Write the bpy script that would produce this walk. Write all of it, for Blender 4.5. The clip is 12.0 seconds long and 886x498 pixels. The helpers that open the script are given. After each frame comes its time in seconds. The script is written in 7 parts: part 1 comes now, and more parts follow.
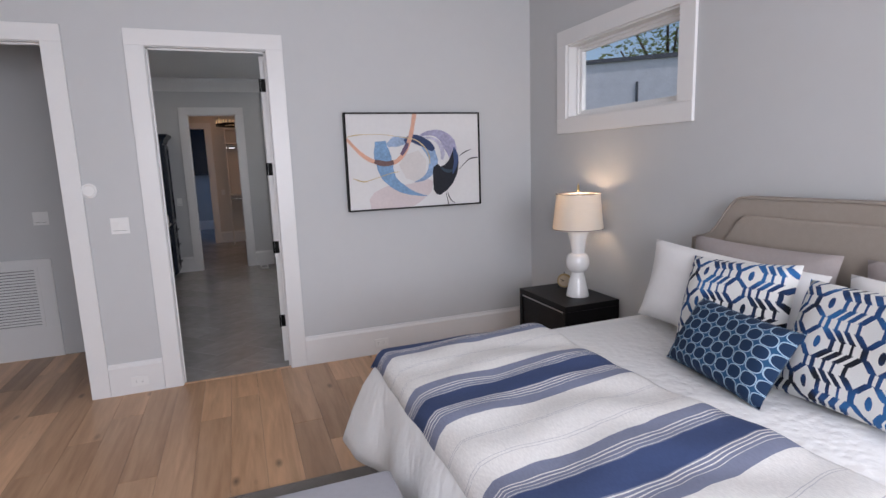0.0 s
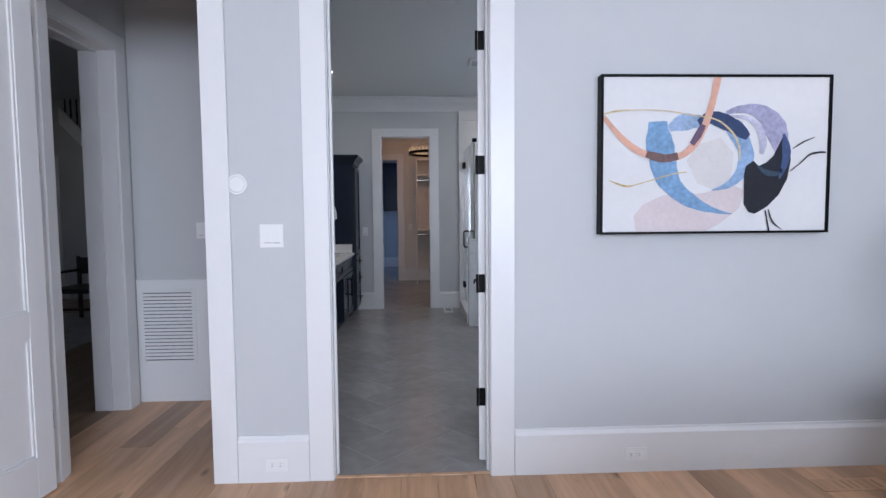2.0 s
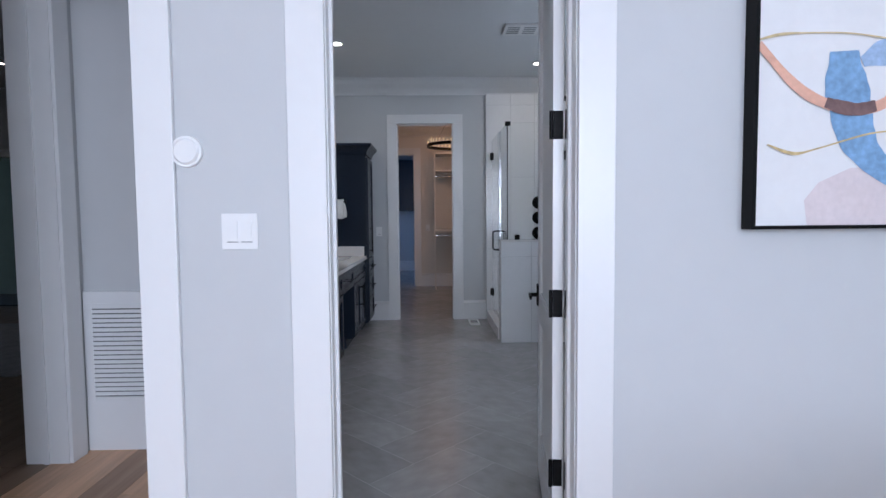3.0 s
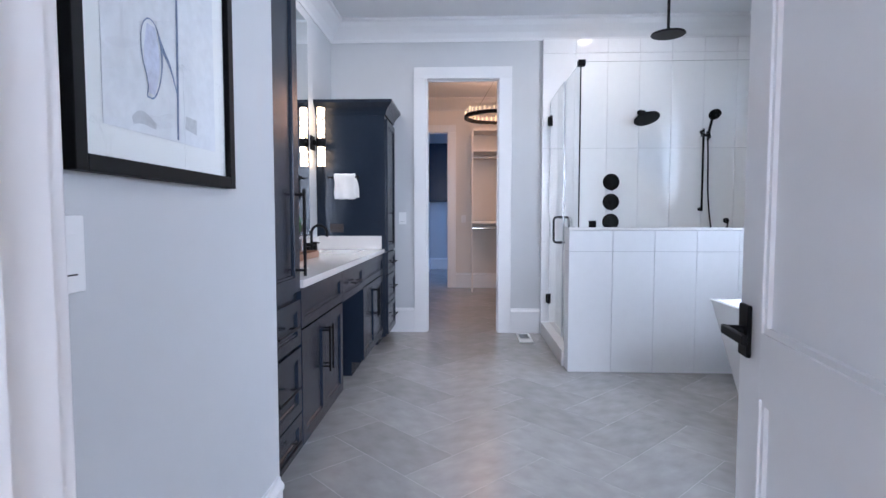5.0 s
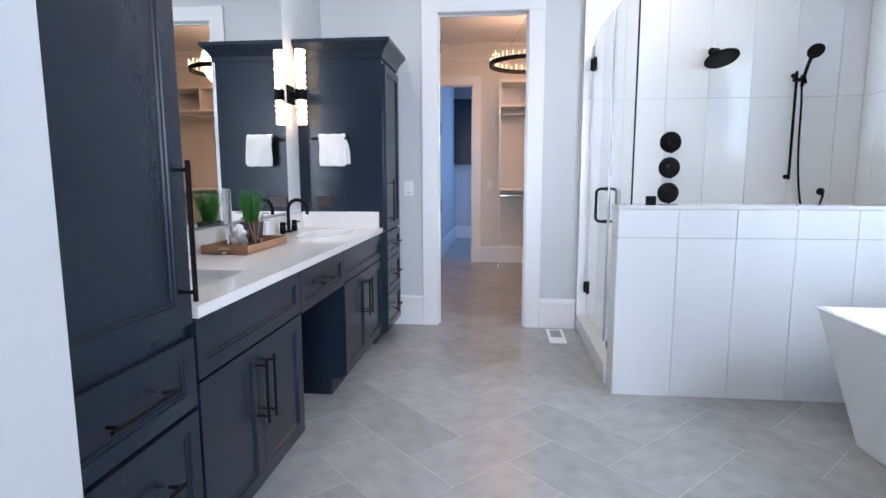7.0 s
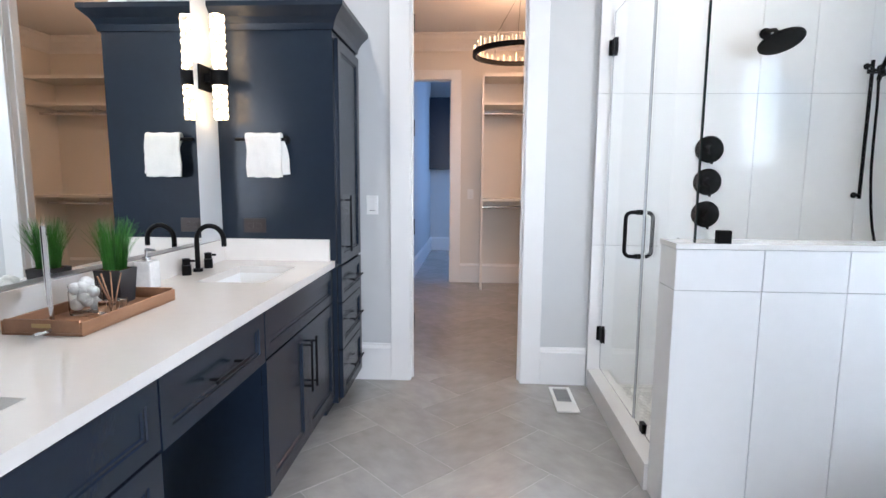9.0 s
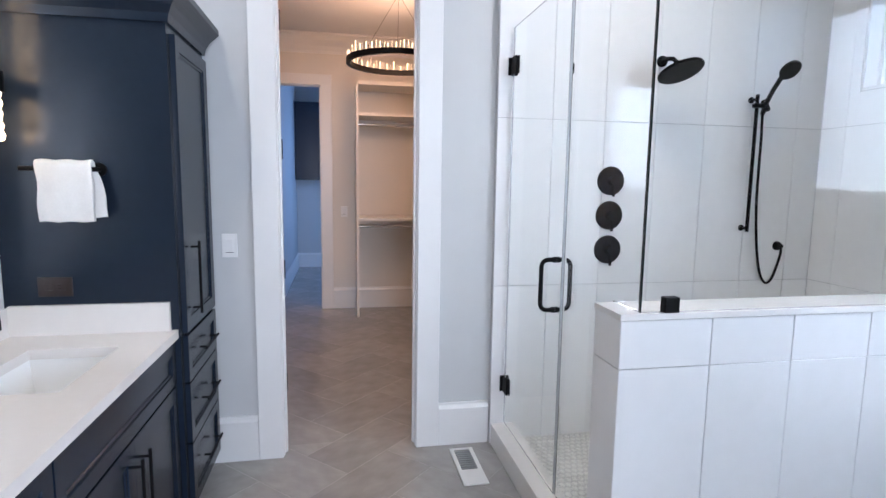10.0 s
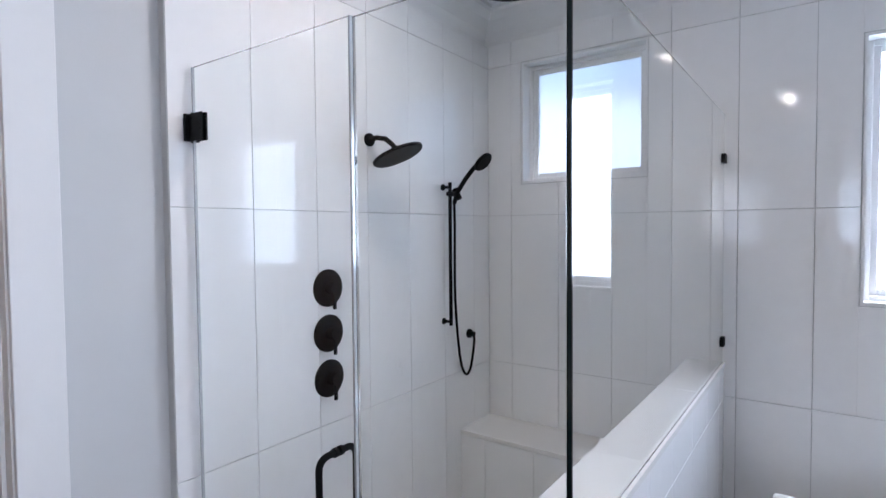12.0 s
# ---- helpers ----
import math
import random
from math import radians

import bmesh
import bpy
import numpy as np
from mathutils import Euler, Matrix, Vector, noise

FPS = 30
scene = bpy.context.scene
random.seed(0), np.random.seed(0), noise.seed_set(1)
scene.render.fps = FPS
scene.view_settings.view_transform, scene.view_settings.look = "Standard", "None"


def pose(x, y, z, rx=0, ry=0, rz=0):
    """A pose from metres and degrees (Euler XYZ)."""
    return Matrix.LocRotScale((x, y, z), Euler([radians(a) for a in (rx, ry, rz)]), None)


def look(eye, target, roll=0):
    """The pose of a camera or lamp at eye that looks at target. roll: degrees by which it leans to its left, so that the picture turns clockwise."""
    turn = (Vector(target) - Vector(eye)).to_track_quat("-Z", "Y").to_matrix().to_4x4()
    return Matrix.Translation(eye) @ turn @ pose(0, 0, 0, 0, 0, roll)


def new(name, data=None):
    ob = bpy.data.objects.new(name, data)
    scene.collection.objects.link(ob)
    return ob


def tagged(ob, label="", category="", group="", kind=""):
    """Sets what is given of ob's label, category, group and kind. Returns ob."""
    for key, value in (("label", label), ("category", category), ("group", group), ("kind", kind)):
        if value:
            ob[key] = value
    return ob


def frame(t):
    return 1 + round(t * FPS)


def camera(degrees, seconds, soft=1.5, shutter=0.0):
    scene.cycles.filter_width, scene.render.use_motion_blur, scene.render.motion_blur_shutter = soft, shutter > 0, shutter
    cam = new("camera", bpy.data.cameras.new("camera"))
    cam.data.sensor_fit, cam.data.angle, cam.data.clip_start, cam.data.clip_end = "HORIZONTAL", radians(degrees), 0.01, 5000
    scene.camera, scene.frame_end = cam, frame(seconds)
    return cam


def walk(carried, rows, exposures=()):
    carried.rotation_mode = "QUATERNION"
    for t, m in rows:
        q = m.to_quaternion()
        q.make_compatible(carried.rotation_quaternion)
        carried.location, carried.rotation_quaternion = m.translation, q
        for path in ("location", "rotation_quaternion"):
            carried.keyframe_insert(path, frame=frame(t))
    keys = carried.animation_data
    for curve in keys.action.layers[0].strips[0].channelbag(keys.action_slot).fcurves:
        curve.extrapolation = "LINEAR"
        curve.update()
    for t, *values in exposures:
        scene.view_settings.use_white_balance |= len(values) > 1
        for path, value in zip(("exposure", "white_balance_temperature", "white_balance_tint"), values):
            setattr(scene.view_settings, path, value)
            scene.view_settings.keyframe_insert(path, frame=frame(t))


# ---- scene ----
cam = camera(79.0, 12.0)
EXPOSURES = [(0.0, -0.85, 6250, 17), (0.5, -0.45, 6200, 17), (1.5, -0.36, 5800, 14), (3.0, -0.3, 5450, 14), (3.6, -0.15, 5400, 15), (4.2, 0.15, 5300, 16), (4.55, 0.55, 5350, 17), (4.8, 0.85, 5350, 17), (5.5, 1.22, 5400, 16), (7.0, 1.3, 5500, 14), (9.0, 1.45, 5800, 12), (10.5, 1.13, 5500, 15), (11.5, 1.1, 5550, 16), (12.0, 0.84, 5550, 17)]
PATH = [
    (0, (0.116, -0.617, 1.662), (0.815, 1.228, 1.337), -2.0),
    (0.3, (0.218, -0.462, 1.651), (0.524, 1.491, 1.347), -2.3),
    (0.5, (0.238, -0.323, 1.621), (0.393, 1.657, 1.379), -2.0),
    (0.7, (0.295, -0.196, 1.632), (0.366, 1.791, 1.411), -1.8),
    (1, (0.262, 0.073, 1.56), (0.32, 2.065, 1.398), -1.3),
    (1.5, (0.14, 0.554, 1.483), (0.195, 2.548, 1.343), -0.9),
    (2, (0.062, 1.093, 1.373), (0.145, 3.088, 1.247), -0.5),
    (2.5, (0.009, 1.611, 1.316), (0.096, 3.606, 1.197), -0.2),
    (3, (-0.058, 2.066, 1.313), (-0.02, 4.062, 1.198), -0.5),
    (5, (-0.114, 3.62, 1.157), (-0.198, 5.615, 1.039), 0.0),
    (5.5, (-0.085, 3.875, 1.164), (-0.19, 5.867, 1.019), 0.0),
    (6, (-0.076, 4.106, 1.184), (-0.222, 6.089, 0.97), 0.0),
    (6.5, (-0.059, 4.361, 1.225), (-0.229, 6.339, 0.982), 0.1),
    (7, (0.002, 4.59, 1.233), (-0.206, 6.561, 0.97), -0.1),
    (9, (-0.101, 5.6, 1.31), (-0.214, 7.58, 1.054), 0.4),
    (9.5, (-0.137, 5.882, 1.398), (-0.049, 7.864, 1.147), 0.7),
    (10, (-0.196, 6.14, 1.477), (0.179, 8.089, 1.232), 0.8),
    (10.5, (-0.298, 6.407, 1.581), (0.453, 8.249, 1.374), 0.6),
    (11, (-0.326, 6.688, 1.643), (0.706, 8.39, 1.453), 0.2),
    (11.5, (-0.307, 6.97, 1.709), (1.011, 8.469, 1.586), -0.1),
    (12, (-0.275, 7.228, 1.746), (1.354, 8.386, 1.672), -0.5),
]
walk(cam, [(t, look(eye, target, roll)) for t, eye, target, roll in PATH], EXPOSURES)

# ---- world, sun and large lights ----
world = bpy.data.worlds.new("world")
scene.world = world
world.use_nodes = True
wn = world.node_tree.nodes
sky = wn.new("ShaderNodeTexSky")
sky.sky_type = "NISHITA"
sky.sun_disc = False
sky.sun_elevation = radians(48)
sky.sun_rotation = radians(200)
wn["Background"].inputs["Strength"].default_value = 0.15
world.node_tree.links.new(sky.outputs[0], wn["Background"].inputs["Color"])
sun = new("sun", bpy.data.lights.new("sun", "SUN"))
sun.data.energy, sun.data.angle, sun.data.color = 2.5, radians(0.6), (1.0, 0.95, 0.88)
sun.matrix_world = look((0, 0, 20), (-4.0, 9.0, 4.0))


def area_lamp(name, eye, target, w, h, watts, color):
    lamp = new(name, bpy.data.lights.new(name, "AREA"))
    lamp.data.shape, lamp.data.size, lamp.data.size_y = "RECTANGLE", w, h
    lamp.data.energy, lamp.data.color = watts, color
    lamp.matrix_world = look(eye, target)
    return lamp


DAY = (0.94, 0.96, 1.0)
# daylight in the openings of the bedroom's rear windows, the bath windows and the laundry
area_lamp("daylight_bedroom_rear", (0.8, -2.78, 1.85), (0.9, 1.6, 0.55), 3.6, 2.1, 330, DAY)
area_lamp("daylight_shower", (2.80, 8.36, 2.37), (0.0, 8.36, 2.37), 0.64, 0.62, 0.28, (0.86, 0.94, 1.0))
area_lamp("daylight_tub", (2.80, 6.61, 1.98), (0.0, 6.61, 1.98), 0.90, 1.06, 18, (0.86, 0.94, 1.0))
# lamp in an unseen opening, added only to brighten the living room
area_lamp("daylight_living", (-7.9, 6.0, 1.8), (-3.0, 6.0, 1.8), 2.0, 1.4, 5, DAY)
area_lamp("daylight_laundry", (0.98, 14.2, 1.75), (-1.0, 14.2, 1.75), 0.95, 1.05, 11, (0.34, 0.56, 1.0))


# ---- materials ----
def shader(name, color, rough=0.5, metal=0.0, vary=0.0, scale=8.0, bump=0.0, bump_scale=60.0, per_object=0.0, stretch=(1, 1, 1), coords="Object", **extra):
    """A Principled material: base colour varied at two scales, a fine relief, and a shade of its own for each piece."""
    m = bpy.data.materials.new(name)
    m.use_nodes = True
    nodes, link = m.node_tree.nodes, m.node_tree.links.new
    b = nodes["Principled BSDF"]
    b.inputs["Base Color"].default_value = (*color, 1)
    b.inputs["Roughness"].default_value, b.inputs["Metallic"].default_value = rough, metal
    for key, value in extra.items():
        b.inputs[key.replace("_", " ")].default_value = value
    tc, mp = nodes.new("ShaderNodeTexCoord"), nodes.new("ShaderNodeMapping")
    link(tc.outputs[coords], mp.inputs["Vector"])
    mp.inputs["Scale"].default_value = stretch
    if vary or per_object:
        n1, n2 = nodes.new("ShaderNodeTexNoise"), nodes.new("ShaderNodeTexNoise")
        n1.inputs["Scale"].default_value, n1.inputs["Detail"].default_value = scale, 6
        n2.inputs["Scale"].default_value, n2.inputs["Detail"].default_value = scale * 7, 4
        link(mp.outputs[0], n1.inputs["Vector"])
        link(mp.outputs[0], n2.inputs["Vector"])
        info = nodes.new("ShaderNodeObjectInfo")
        add = nodes.new("ShaderNodeMath")
        add.operation = "ADD"
        link(n1.outputs[0], add.inputs[0])
        link(n2.outputs[0], add.inputs[1])
        ramp = nodes.new("ShaderNodeMapRange")
        ramp.inputs["From Min"].default_value, ramp.inputs["From Max"].default_value = 0.6, 1.4
        ramp.inputs["To Min"].default_value, ramp.inputs["To Max"].default_value = 1 - vary, 1 + vary
        link(add.outputs[0], ramp.inputs["Value"])
        own = nodes.new("ShaderNodeMapRange")
        own.inputs["To Min"].default_value, own.inputs["To Max"].default_value = 1 - per_object, 1 + per_object
        link(info.outputs["Random"], own.inputs["Value"])
        mul = nodes.new("ShaderNodeMath")
        mul.operation = "MULTIPLY"
        link(ramp.outputs[0], mul.inputs[0])
        link(own.outputs[0], mul.inputs[1])
        hsv = nodes.new("ShaderNodeHueSaturation")
        hsv.inputs["Color"].default_value = (*color, 1)
        link(mul.outputs[0], hsv.inputs["Value"])
        link(hsv.outputs[0], b.inputs["Base Color"])
    if bump:
        n3, bp = nodes.new("ShaderNodeTexNoise"), nodes.new("ShaderNodeBump")
        n3.inputs["Scale"].default_value, n3.inputs["Detail"].default_value = bump_scale, 5
        bp.inputs["Strength"].default_value, bp.inputs["Distance"].default_value = bump, 0.004
        link(mp.outputs[0], n3.inputs["Vector"])
        link(n3.outputs[0], bp.inputs["Height"])
        link(bp.outputs[0], b.inputs["Normal"])
    return m


def glow(name, color, strength):
    m = bpy.data.materials.new(name)
    m.use_nodes = True
    b = m.node_tree.nodes["Principled BSDF"]
    b.inputs["Base Color"].default_value = (*color, 1)
    b.inputs["Emission Color"].default_value = (*color, 1)
    b.inputs["Emission Strength"].default_value = strength
    return m


def wood(name, light, dark, per_object=0.22, rough=0.42, axis="Y", coords="Object"):
    """Sawn timber: long grain streaks, growth rings and a tone of its own for each board."""
    m = bpy.data.materials.new(name)
    m.use_nodes = True
    nodes, link = m.node_tree.nodes, m.node_tree.links.new
    b = nodes["Principled BSDF"]
    b.inputs["Roughness"].default_value = rough
    tc, mp, info = nodes.new("ShaderNodeTexCoord"), nodes.new("ShaderNodeMapping"), nodes.new("ShaderNodeObjectInfo")
    link(tc.outputs[coords], mp.inputs["Vector"])
    mp.inputs["Scale"].default_value = (9, 0.8, 9) if axis == "Y" else (0.8, 9, 9)
    shift = nodes.new("ShaderNodeVectorMath")
    shift.operation = "SCALE"
    shift.inputs[0].default_value = (37.0, 23.0, 11.0)
    link(info.outputs["Random"], shift.inputs["Scale"])
    link(shift.outputs[0], mp.inputs["Location"])
    g1, g2, knots = nodes.new("ShaderNodeTexNoise"), nodes.new("ShaderNodeTexNoise"), nodes.new("ShaderNodeTexVoronoi")
    g1.inputs["Scale"].default_value, g1.inputs["Detail"].default_value, g1.inputs["Distortion"].default_value = 1.2, 8, 0.8
    g2.inputs["Scale"].default_value, g2.inputs["Detail"].default_value = 7.0, 6
    link(mp.outputs[0], g1.inputs["Vector"])
    link(mp.outputs[0], g2.inputs["Vector"])
    kmap = nodes.new("ShaderNodeMapping")
    kmap.inputs["Scale"].default_value = (5, 2.2, 5) if axis == "Y" else (2.2, 5, 5)
    link(tc.outputs[coords], kmap.inputs["Vector"])
    link(shift.outputs[0], kmap.inputs["Location"])
    link(kmap.outputs[0], knots.inputs["Vector"])
    knots.inputs["Scale"].default_value = 1.0
    kr = nodes.new("ShaderNodeMapRange")
    kr.inputs["From Min"].default_value, kr.inputs["From Max"].default_value = 0.02, 0.13
    kr.inputs["To Min"].default_value, kr.inputs["To Max"].default_value = 0.35, 1.0
    link(knots.outputs["Distance"], kr.inputs["Value"])
    mixf = nodes.new("ShaderNodeMath")
    mixf.operation = "MULTIPLY_ADD"
    link(g2.outputs[0], mixf.inputs[0])
    mixf.inputs[1].default_value = 0.30
    link(g1.outputs[0], mixf.inputs[2])
    ramp = nodes.new("ShaderNodeValToRGB")
    ramp.color_ramp.elements[0].position, ramp.color_ramp.elements[1].position = 0.34, 0.92
    ramp.color_ramp.elements[0].color, ramp.color_ramp.elements[1].color = (*dark, 1), (*light, 1)
    link(mixf.outputs[0], ramp.inputs[0])
    own = nodes.new("ShaderNodeMapRange")
    own.inputs["To Min"].default_value, own.inputs["To Max"].default_value = 1 - per_object, 1 + per_object
    link(info.outputs["Random"], own.inputs["Value"])
    mul = nodes.new("ShaderNodeMath")
    mul.operation = "MULTIPLY"
    link(own.outputs[0], mul.inputs[0])
    link(kr.outputs[0], mul.inputs[1])
    hsv = nodes.new("ShaderNodeHueSaturation")
    link(ramp.outputs[0], hsv.inputs["Color"])
    link(mul.outputs[0], hsv.inputs["Value"])
    link(hsv.outputs[0], b.inputs["Base Color"])
    bp = nodes.new("ShaderNodeBump")
    bp.inputs["Strength"].default_value, bp.inputs["Distance"].default_value = 0.15, 0.002
    link(g2.outputs[0], bp.inputs["Height"])
    link(bp.outputs[0], b.inputs["Normal"])
    return m


PAINT = shader("grey_wall_paint", (0.555, 0.566, 0.57), 0.6, vary=0.015, scale=1.5, bump=0.06, bump_scale=180)
PAINT_BEIGE = shader("cream_closet_paint", (0.72, 0.69, 0.64), 0.6, vary=0.015, scale=1.5, bump=0.06, bump_scale=180)
CEILING = shader("ceiling_paint", (0.70, 0.71, 0.715), 0.7, vary=0.015, scale=1.2, bump=0.06, bump_scale=150)
TRIM = shader("white_trim_paint", (0.76, 0.76, 0.755), 0.32, vary=0.012, scale=3, bump=0.03, bump_scale=90)
DOOR = shader("white_door_paint", (0.76, 0.76, 0.755), 0.28, vary=0.012, scale=3, bump=0.03, bump_scale=120)
OAK = wood("light_oak_boards", (0.72, 0.455, 0.27), (0.40, 0.225, 0.12), per_object=0.24, rough=0.34)
FLOOR_GAP = shader("dark_joint", (0.05, 0.035, 0.025), 0.8)
GROUT = shader("grey_grout", (0.40, 0.39, 0.38), 0.85, vary=0.08, scale=20)
STONE_TILE = shader("grey_porcelain_tile", (0.345, 0.335, 0.325), 0.26, vary=0.22, scale=1.0, bump=0.06, bump_scale=35, per_object=0.07, stretch=(1, 1.7, 1))
WHITE_TILE = shader("white_glazed_tile", (0.79, 0.79, 0.785), 0.07, vary=0.02, scale=2.5, per_object=0.012, Specular_IOR_Level=0.32)
WHITE_GROUT = shader("pale_grout", (0.52, 0.52, 0.52), 0.8)
NAVY = shader("charcoal_navy_paint", (0.0108, 0.0175, 0.0305), 0.26, vary=0.08, scale=4, bump=0.05, bump_scale=140, Specular_IOR_Level=0.32)
QUARTZ = shader("white_quartz", (0.76, 0.745, 0.72), 0.09, vary=0.015, scale=5)
# vanity top: white quartz, dimmer, with the lamps' warm tint put into its colour
LAMPLIT_QUARTZ = shader("lamp_warmed_quartz", (0.70, 0.67, 0.635), 0.10, vary=0.02, scale=5)
PORCELAIN = shader("white_porcelain", (0.86, 0.86, 0.85), 0.08, vary=0.008, scale=3, Coat_Weight=0.5)
BLACK = shader("matte_black_metal", (0.004, 0.004, 0.0045), 0.45, 0.0, vary=0.1, scale=20, Specular_IOR_Level=0.10)
CHROME = shader("polished_chrome", (0.72, 0.72, 0.73), 0.12, 1.0, vary=0.02, scale=6)
STEEL = shader("brushed_steel", (0.55, 0.55, 0.55), 0.28, 1.0, vary=0.05, scale=30)
MIRROR = shader("silvered_mirror", (0.90, 0.92, 0.91), 0.0, 1.0)
GLASS = shader("clear_glass", (0.985, 1.0, 0.992), 0.0, Transmission_Weight=1.0, IOR=1.18)
FROST = shader("frosted_glass", (0.96, 0.98, 1.0), 0.35, Transmission_Weight=1.0, IOR=1.2)
BLACK_WOOD = shader("black_stained_wood", (0.007, 0.0065, 0.007), 0.40, vary=0.25, scale=6, bump=0.15, bump_scale=40, stretch=(1, 6, 6), Specular_IOR_Level=0.15)


# ---- building helpers ----
ORIGIN = {}


def box(bm, x0, y0, z0, x1, y1, z1, bevel=0.0):
    """An upright block between two corners, its edges rounded where bevel is given."""
    made = bmesh.ops.create_cube(bm, size=1.0)["verts"]
    bmesh.ops.scale(bm, vec=(x1 - x0, y1 - y0, z1 - z0), verts=made)
    bmesh.ops.translate(bm, vec=((x0 + x1) / 2, (y0 + y1) / 2, (z0 + z1) / 2), verts=made)
    if bevel:
        edges = list({e for v in made for e in v.link_edges})
        bmesh.ops.bevel(bm, geom=edges, offset=bevel, segments=2, affect="EDGES", profile=0.5)


def rod(bm, p0, p1, r0, r1=None, seg=16, caps=True):
    """A straight round bar or cone between two points."""
    p0, p1 = Vector(p0), Vector(p1)
    made = bmesh.ops.create_cone(bm, cap_ends=caps, segments=seg, radius1=r0, radius2=r0 if r1 is None else r1, depth=(p1 - p0).length)["verts"]
    m = Matrix.Translation((p0 + p1) / 2) @ (p1 - p0).to_track_quat("Z", "Y").to_matrix().to_4x4()
    bmesh.ops.transform(bm, matrix=m, verts=made)


def lathe(bm, profile, at, seg=32, m=None):
    """A turned shape: rows of radius and height round the z axis at a place."""
    rings = []
    for r, z in profile:
        ring = []
        for k in range(seg):
            a = 2 * math.pi * k / seg
            v = Vector((max(r, 1e-4) * math.cos(a), max(r, 1e-4) * math.sin(a), z))
            ring.append(bm.verts.new((m @ v if m else v) + Vector(at)))
        rings.append(ring)
    for a, b in zip(rings, rings[1:]):
        for k in range(seg):
            bm.faces.new((a[k], a[(k + 1) % seg], b[(k + 1) % seg], b[k]))
    return rings


def tube(bm, pts, r, seg=10):
    """A bent round bar through the given points."""
    pts = [Vector(p) for p in pts]
    rings, side = [], None
    for i, p in enumerate(pts):
        d = (pts[min(i + 1, len(pts) - 1)] - pts[max(i - 1, 0)]).normalized()
        if side is None:
            side = d.orthogonal().normalized()
        side = (side - d * side.dot(d)).normalized()
        up = d.cross(side)
        rings.append([bm.verts.new(p + r * (math.cos(2 * math.pi * k / seg) * side + math.sin(2 * math.pi * k / seg) * up)) for k in range(seg)])
    for a, b in zip(rings, rings[1:]):
        for k in range(seg):
            bm.faces.new((a[k], a[(k + 1) % seg], b[(k + 1) % seg], b[k]))
    bm.faces.new(rings[0][::-1])
    bm.faces.new(rings[-1])


def prism(bm, outline, axis, a, b):
    """A moulding: an outline of two coordinates pushed from a to b along an axis (0, 1 or 2)."""
    def at(u, v, w):
        return {0: (w, u, v), 1: (u, w, v), 2: (u, v, w)}[axis]
    lo = [bm.verts.new(at(u, v, a)) for u, v in outline]
    hi = [bm.verts.new(at(u, v, b)) for u, v in outline]
    n = len(outline)
    for k in range(n):
        bm.faces.new((lo[k], lo[(k + 1) % n], hi[(k + 1) % n], hi[k]))
    bm.faces.new(lo[::-1])
    bm.faces.new(hi)


def mesh_of(bm, name, material, smooth=False):
    bmesh.ops.recalc_face_normals(bm, faces=bm.faces)
    me = bpy.data.meshes.new(name)
    bm.to_mesh(me)
    bm.free()
    me.materials.append(material)
    if smooth:
        for p in me.polygons:
            p.use_smooth = True
        me.set_sharp_from_angle(angle=radians(40))
    return me


def thing(name, label, category, at=(0, 0, 0), rz=0.0, group="", kind=""):
    """An Empty at a thing's base. Parts of a turned thing are given in its own coordinates."""
    ob = new(name)
    ob.matrix_world = pose(*at, 0, 0, rz)
    ORIGIN[ob] = Vector(at) if not rz else None
    return tagged(ob, label, category, group, kind)


def part(name, bm, material, parent, label="", smooth=False):
    """One mesh under a thing or under a part of it."""
    base = ORIGIN.get(parent)
    if base:
        bmesh.ops.translate(bm, vec=-base, verts=bm.verts)
    ob = new(name, mesh_of(bm, name, material, smooth))
    ob.parent = parent
    ORIGIN[ob] = base
    return tagged(ob, label)


def solid(name, bm, material, label, category, kind="", at=None, smooth=False, group=""):
    """A thing that is one mesh."""
    at = Vector(at or (0, 0, 0))
    bmesh.ops.translate(bm, vec=-at, verts=bm.verts)
    ob = new(name, mesh_of(bm, name, material, smooth))
    ob.location = at
    ORIGIN[ob] = at
    return tagged(ob, label, category, group, kind)


def panels(bm, axis, w0, w1, a0, a1, z1, openings=()):
    """A wall from w0 to w1 in thickness and a0 to a1 along, with openings (from, to, sill, head)."""
    cuts = sorted({a0, a1, *[o[0] for o in openings], *[o[1] for o in openings]})
    for a, b in zip(cuts, cuts[1:]):
        spans, z = [], 0.0
        for o in sorted((o for o in openings if o[0] <= a and o[1] >= b), key=lambda o: o[2]):
            if o[2] > z:
                spans.append((z, o[2]))
            z = o[3]
        spans.append((z, z1))
        for lo, hi in spans:
            if axis == "x":
                box(bm, a, w0, lo, b, w1, hi)
            else:
                box(bm, w0, a, lo, w1, b, hi)


def wall(name, axis, w0, w1, a0, a1, z1, openings=(), material=None, label="light grey painted wall"):
    bm = bmesh.new()
    panels(bm, axis, w0, w1, a0, a1, z1, openings)
    return solid(name, bm, material or PAINT, label, "wall", "structure")


# ---- the large structure ----
BED_Z, BATH_Z, CLO_Z = 3.35, 3.06, 3.06
NY0, NY1 = 3.845, 3.975         # wall between bedroom and bath
CY0, CY1 = 8.99, 9.11           # wall between bath and closet
HALL = (-1.83, -1.018, 2.535)   # hall doorway: sides and head
BATH = (-0.396, 0.416, 2.53)
CLOS = (-0.5, 0.207, 2.51)
EAST = 2.715                    # bedroom's outer wall
TUBX = 2.662                    # bath's outer wall behind the tiles
VAN = -1.45                     # wall behind the vanity

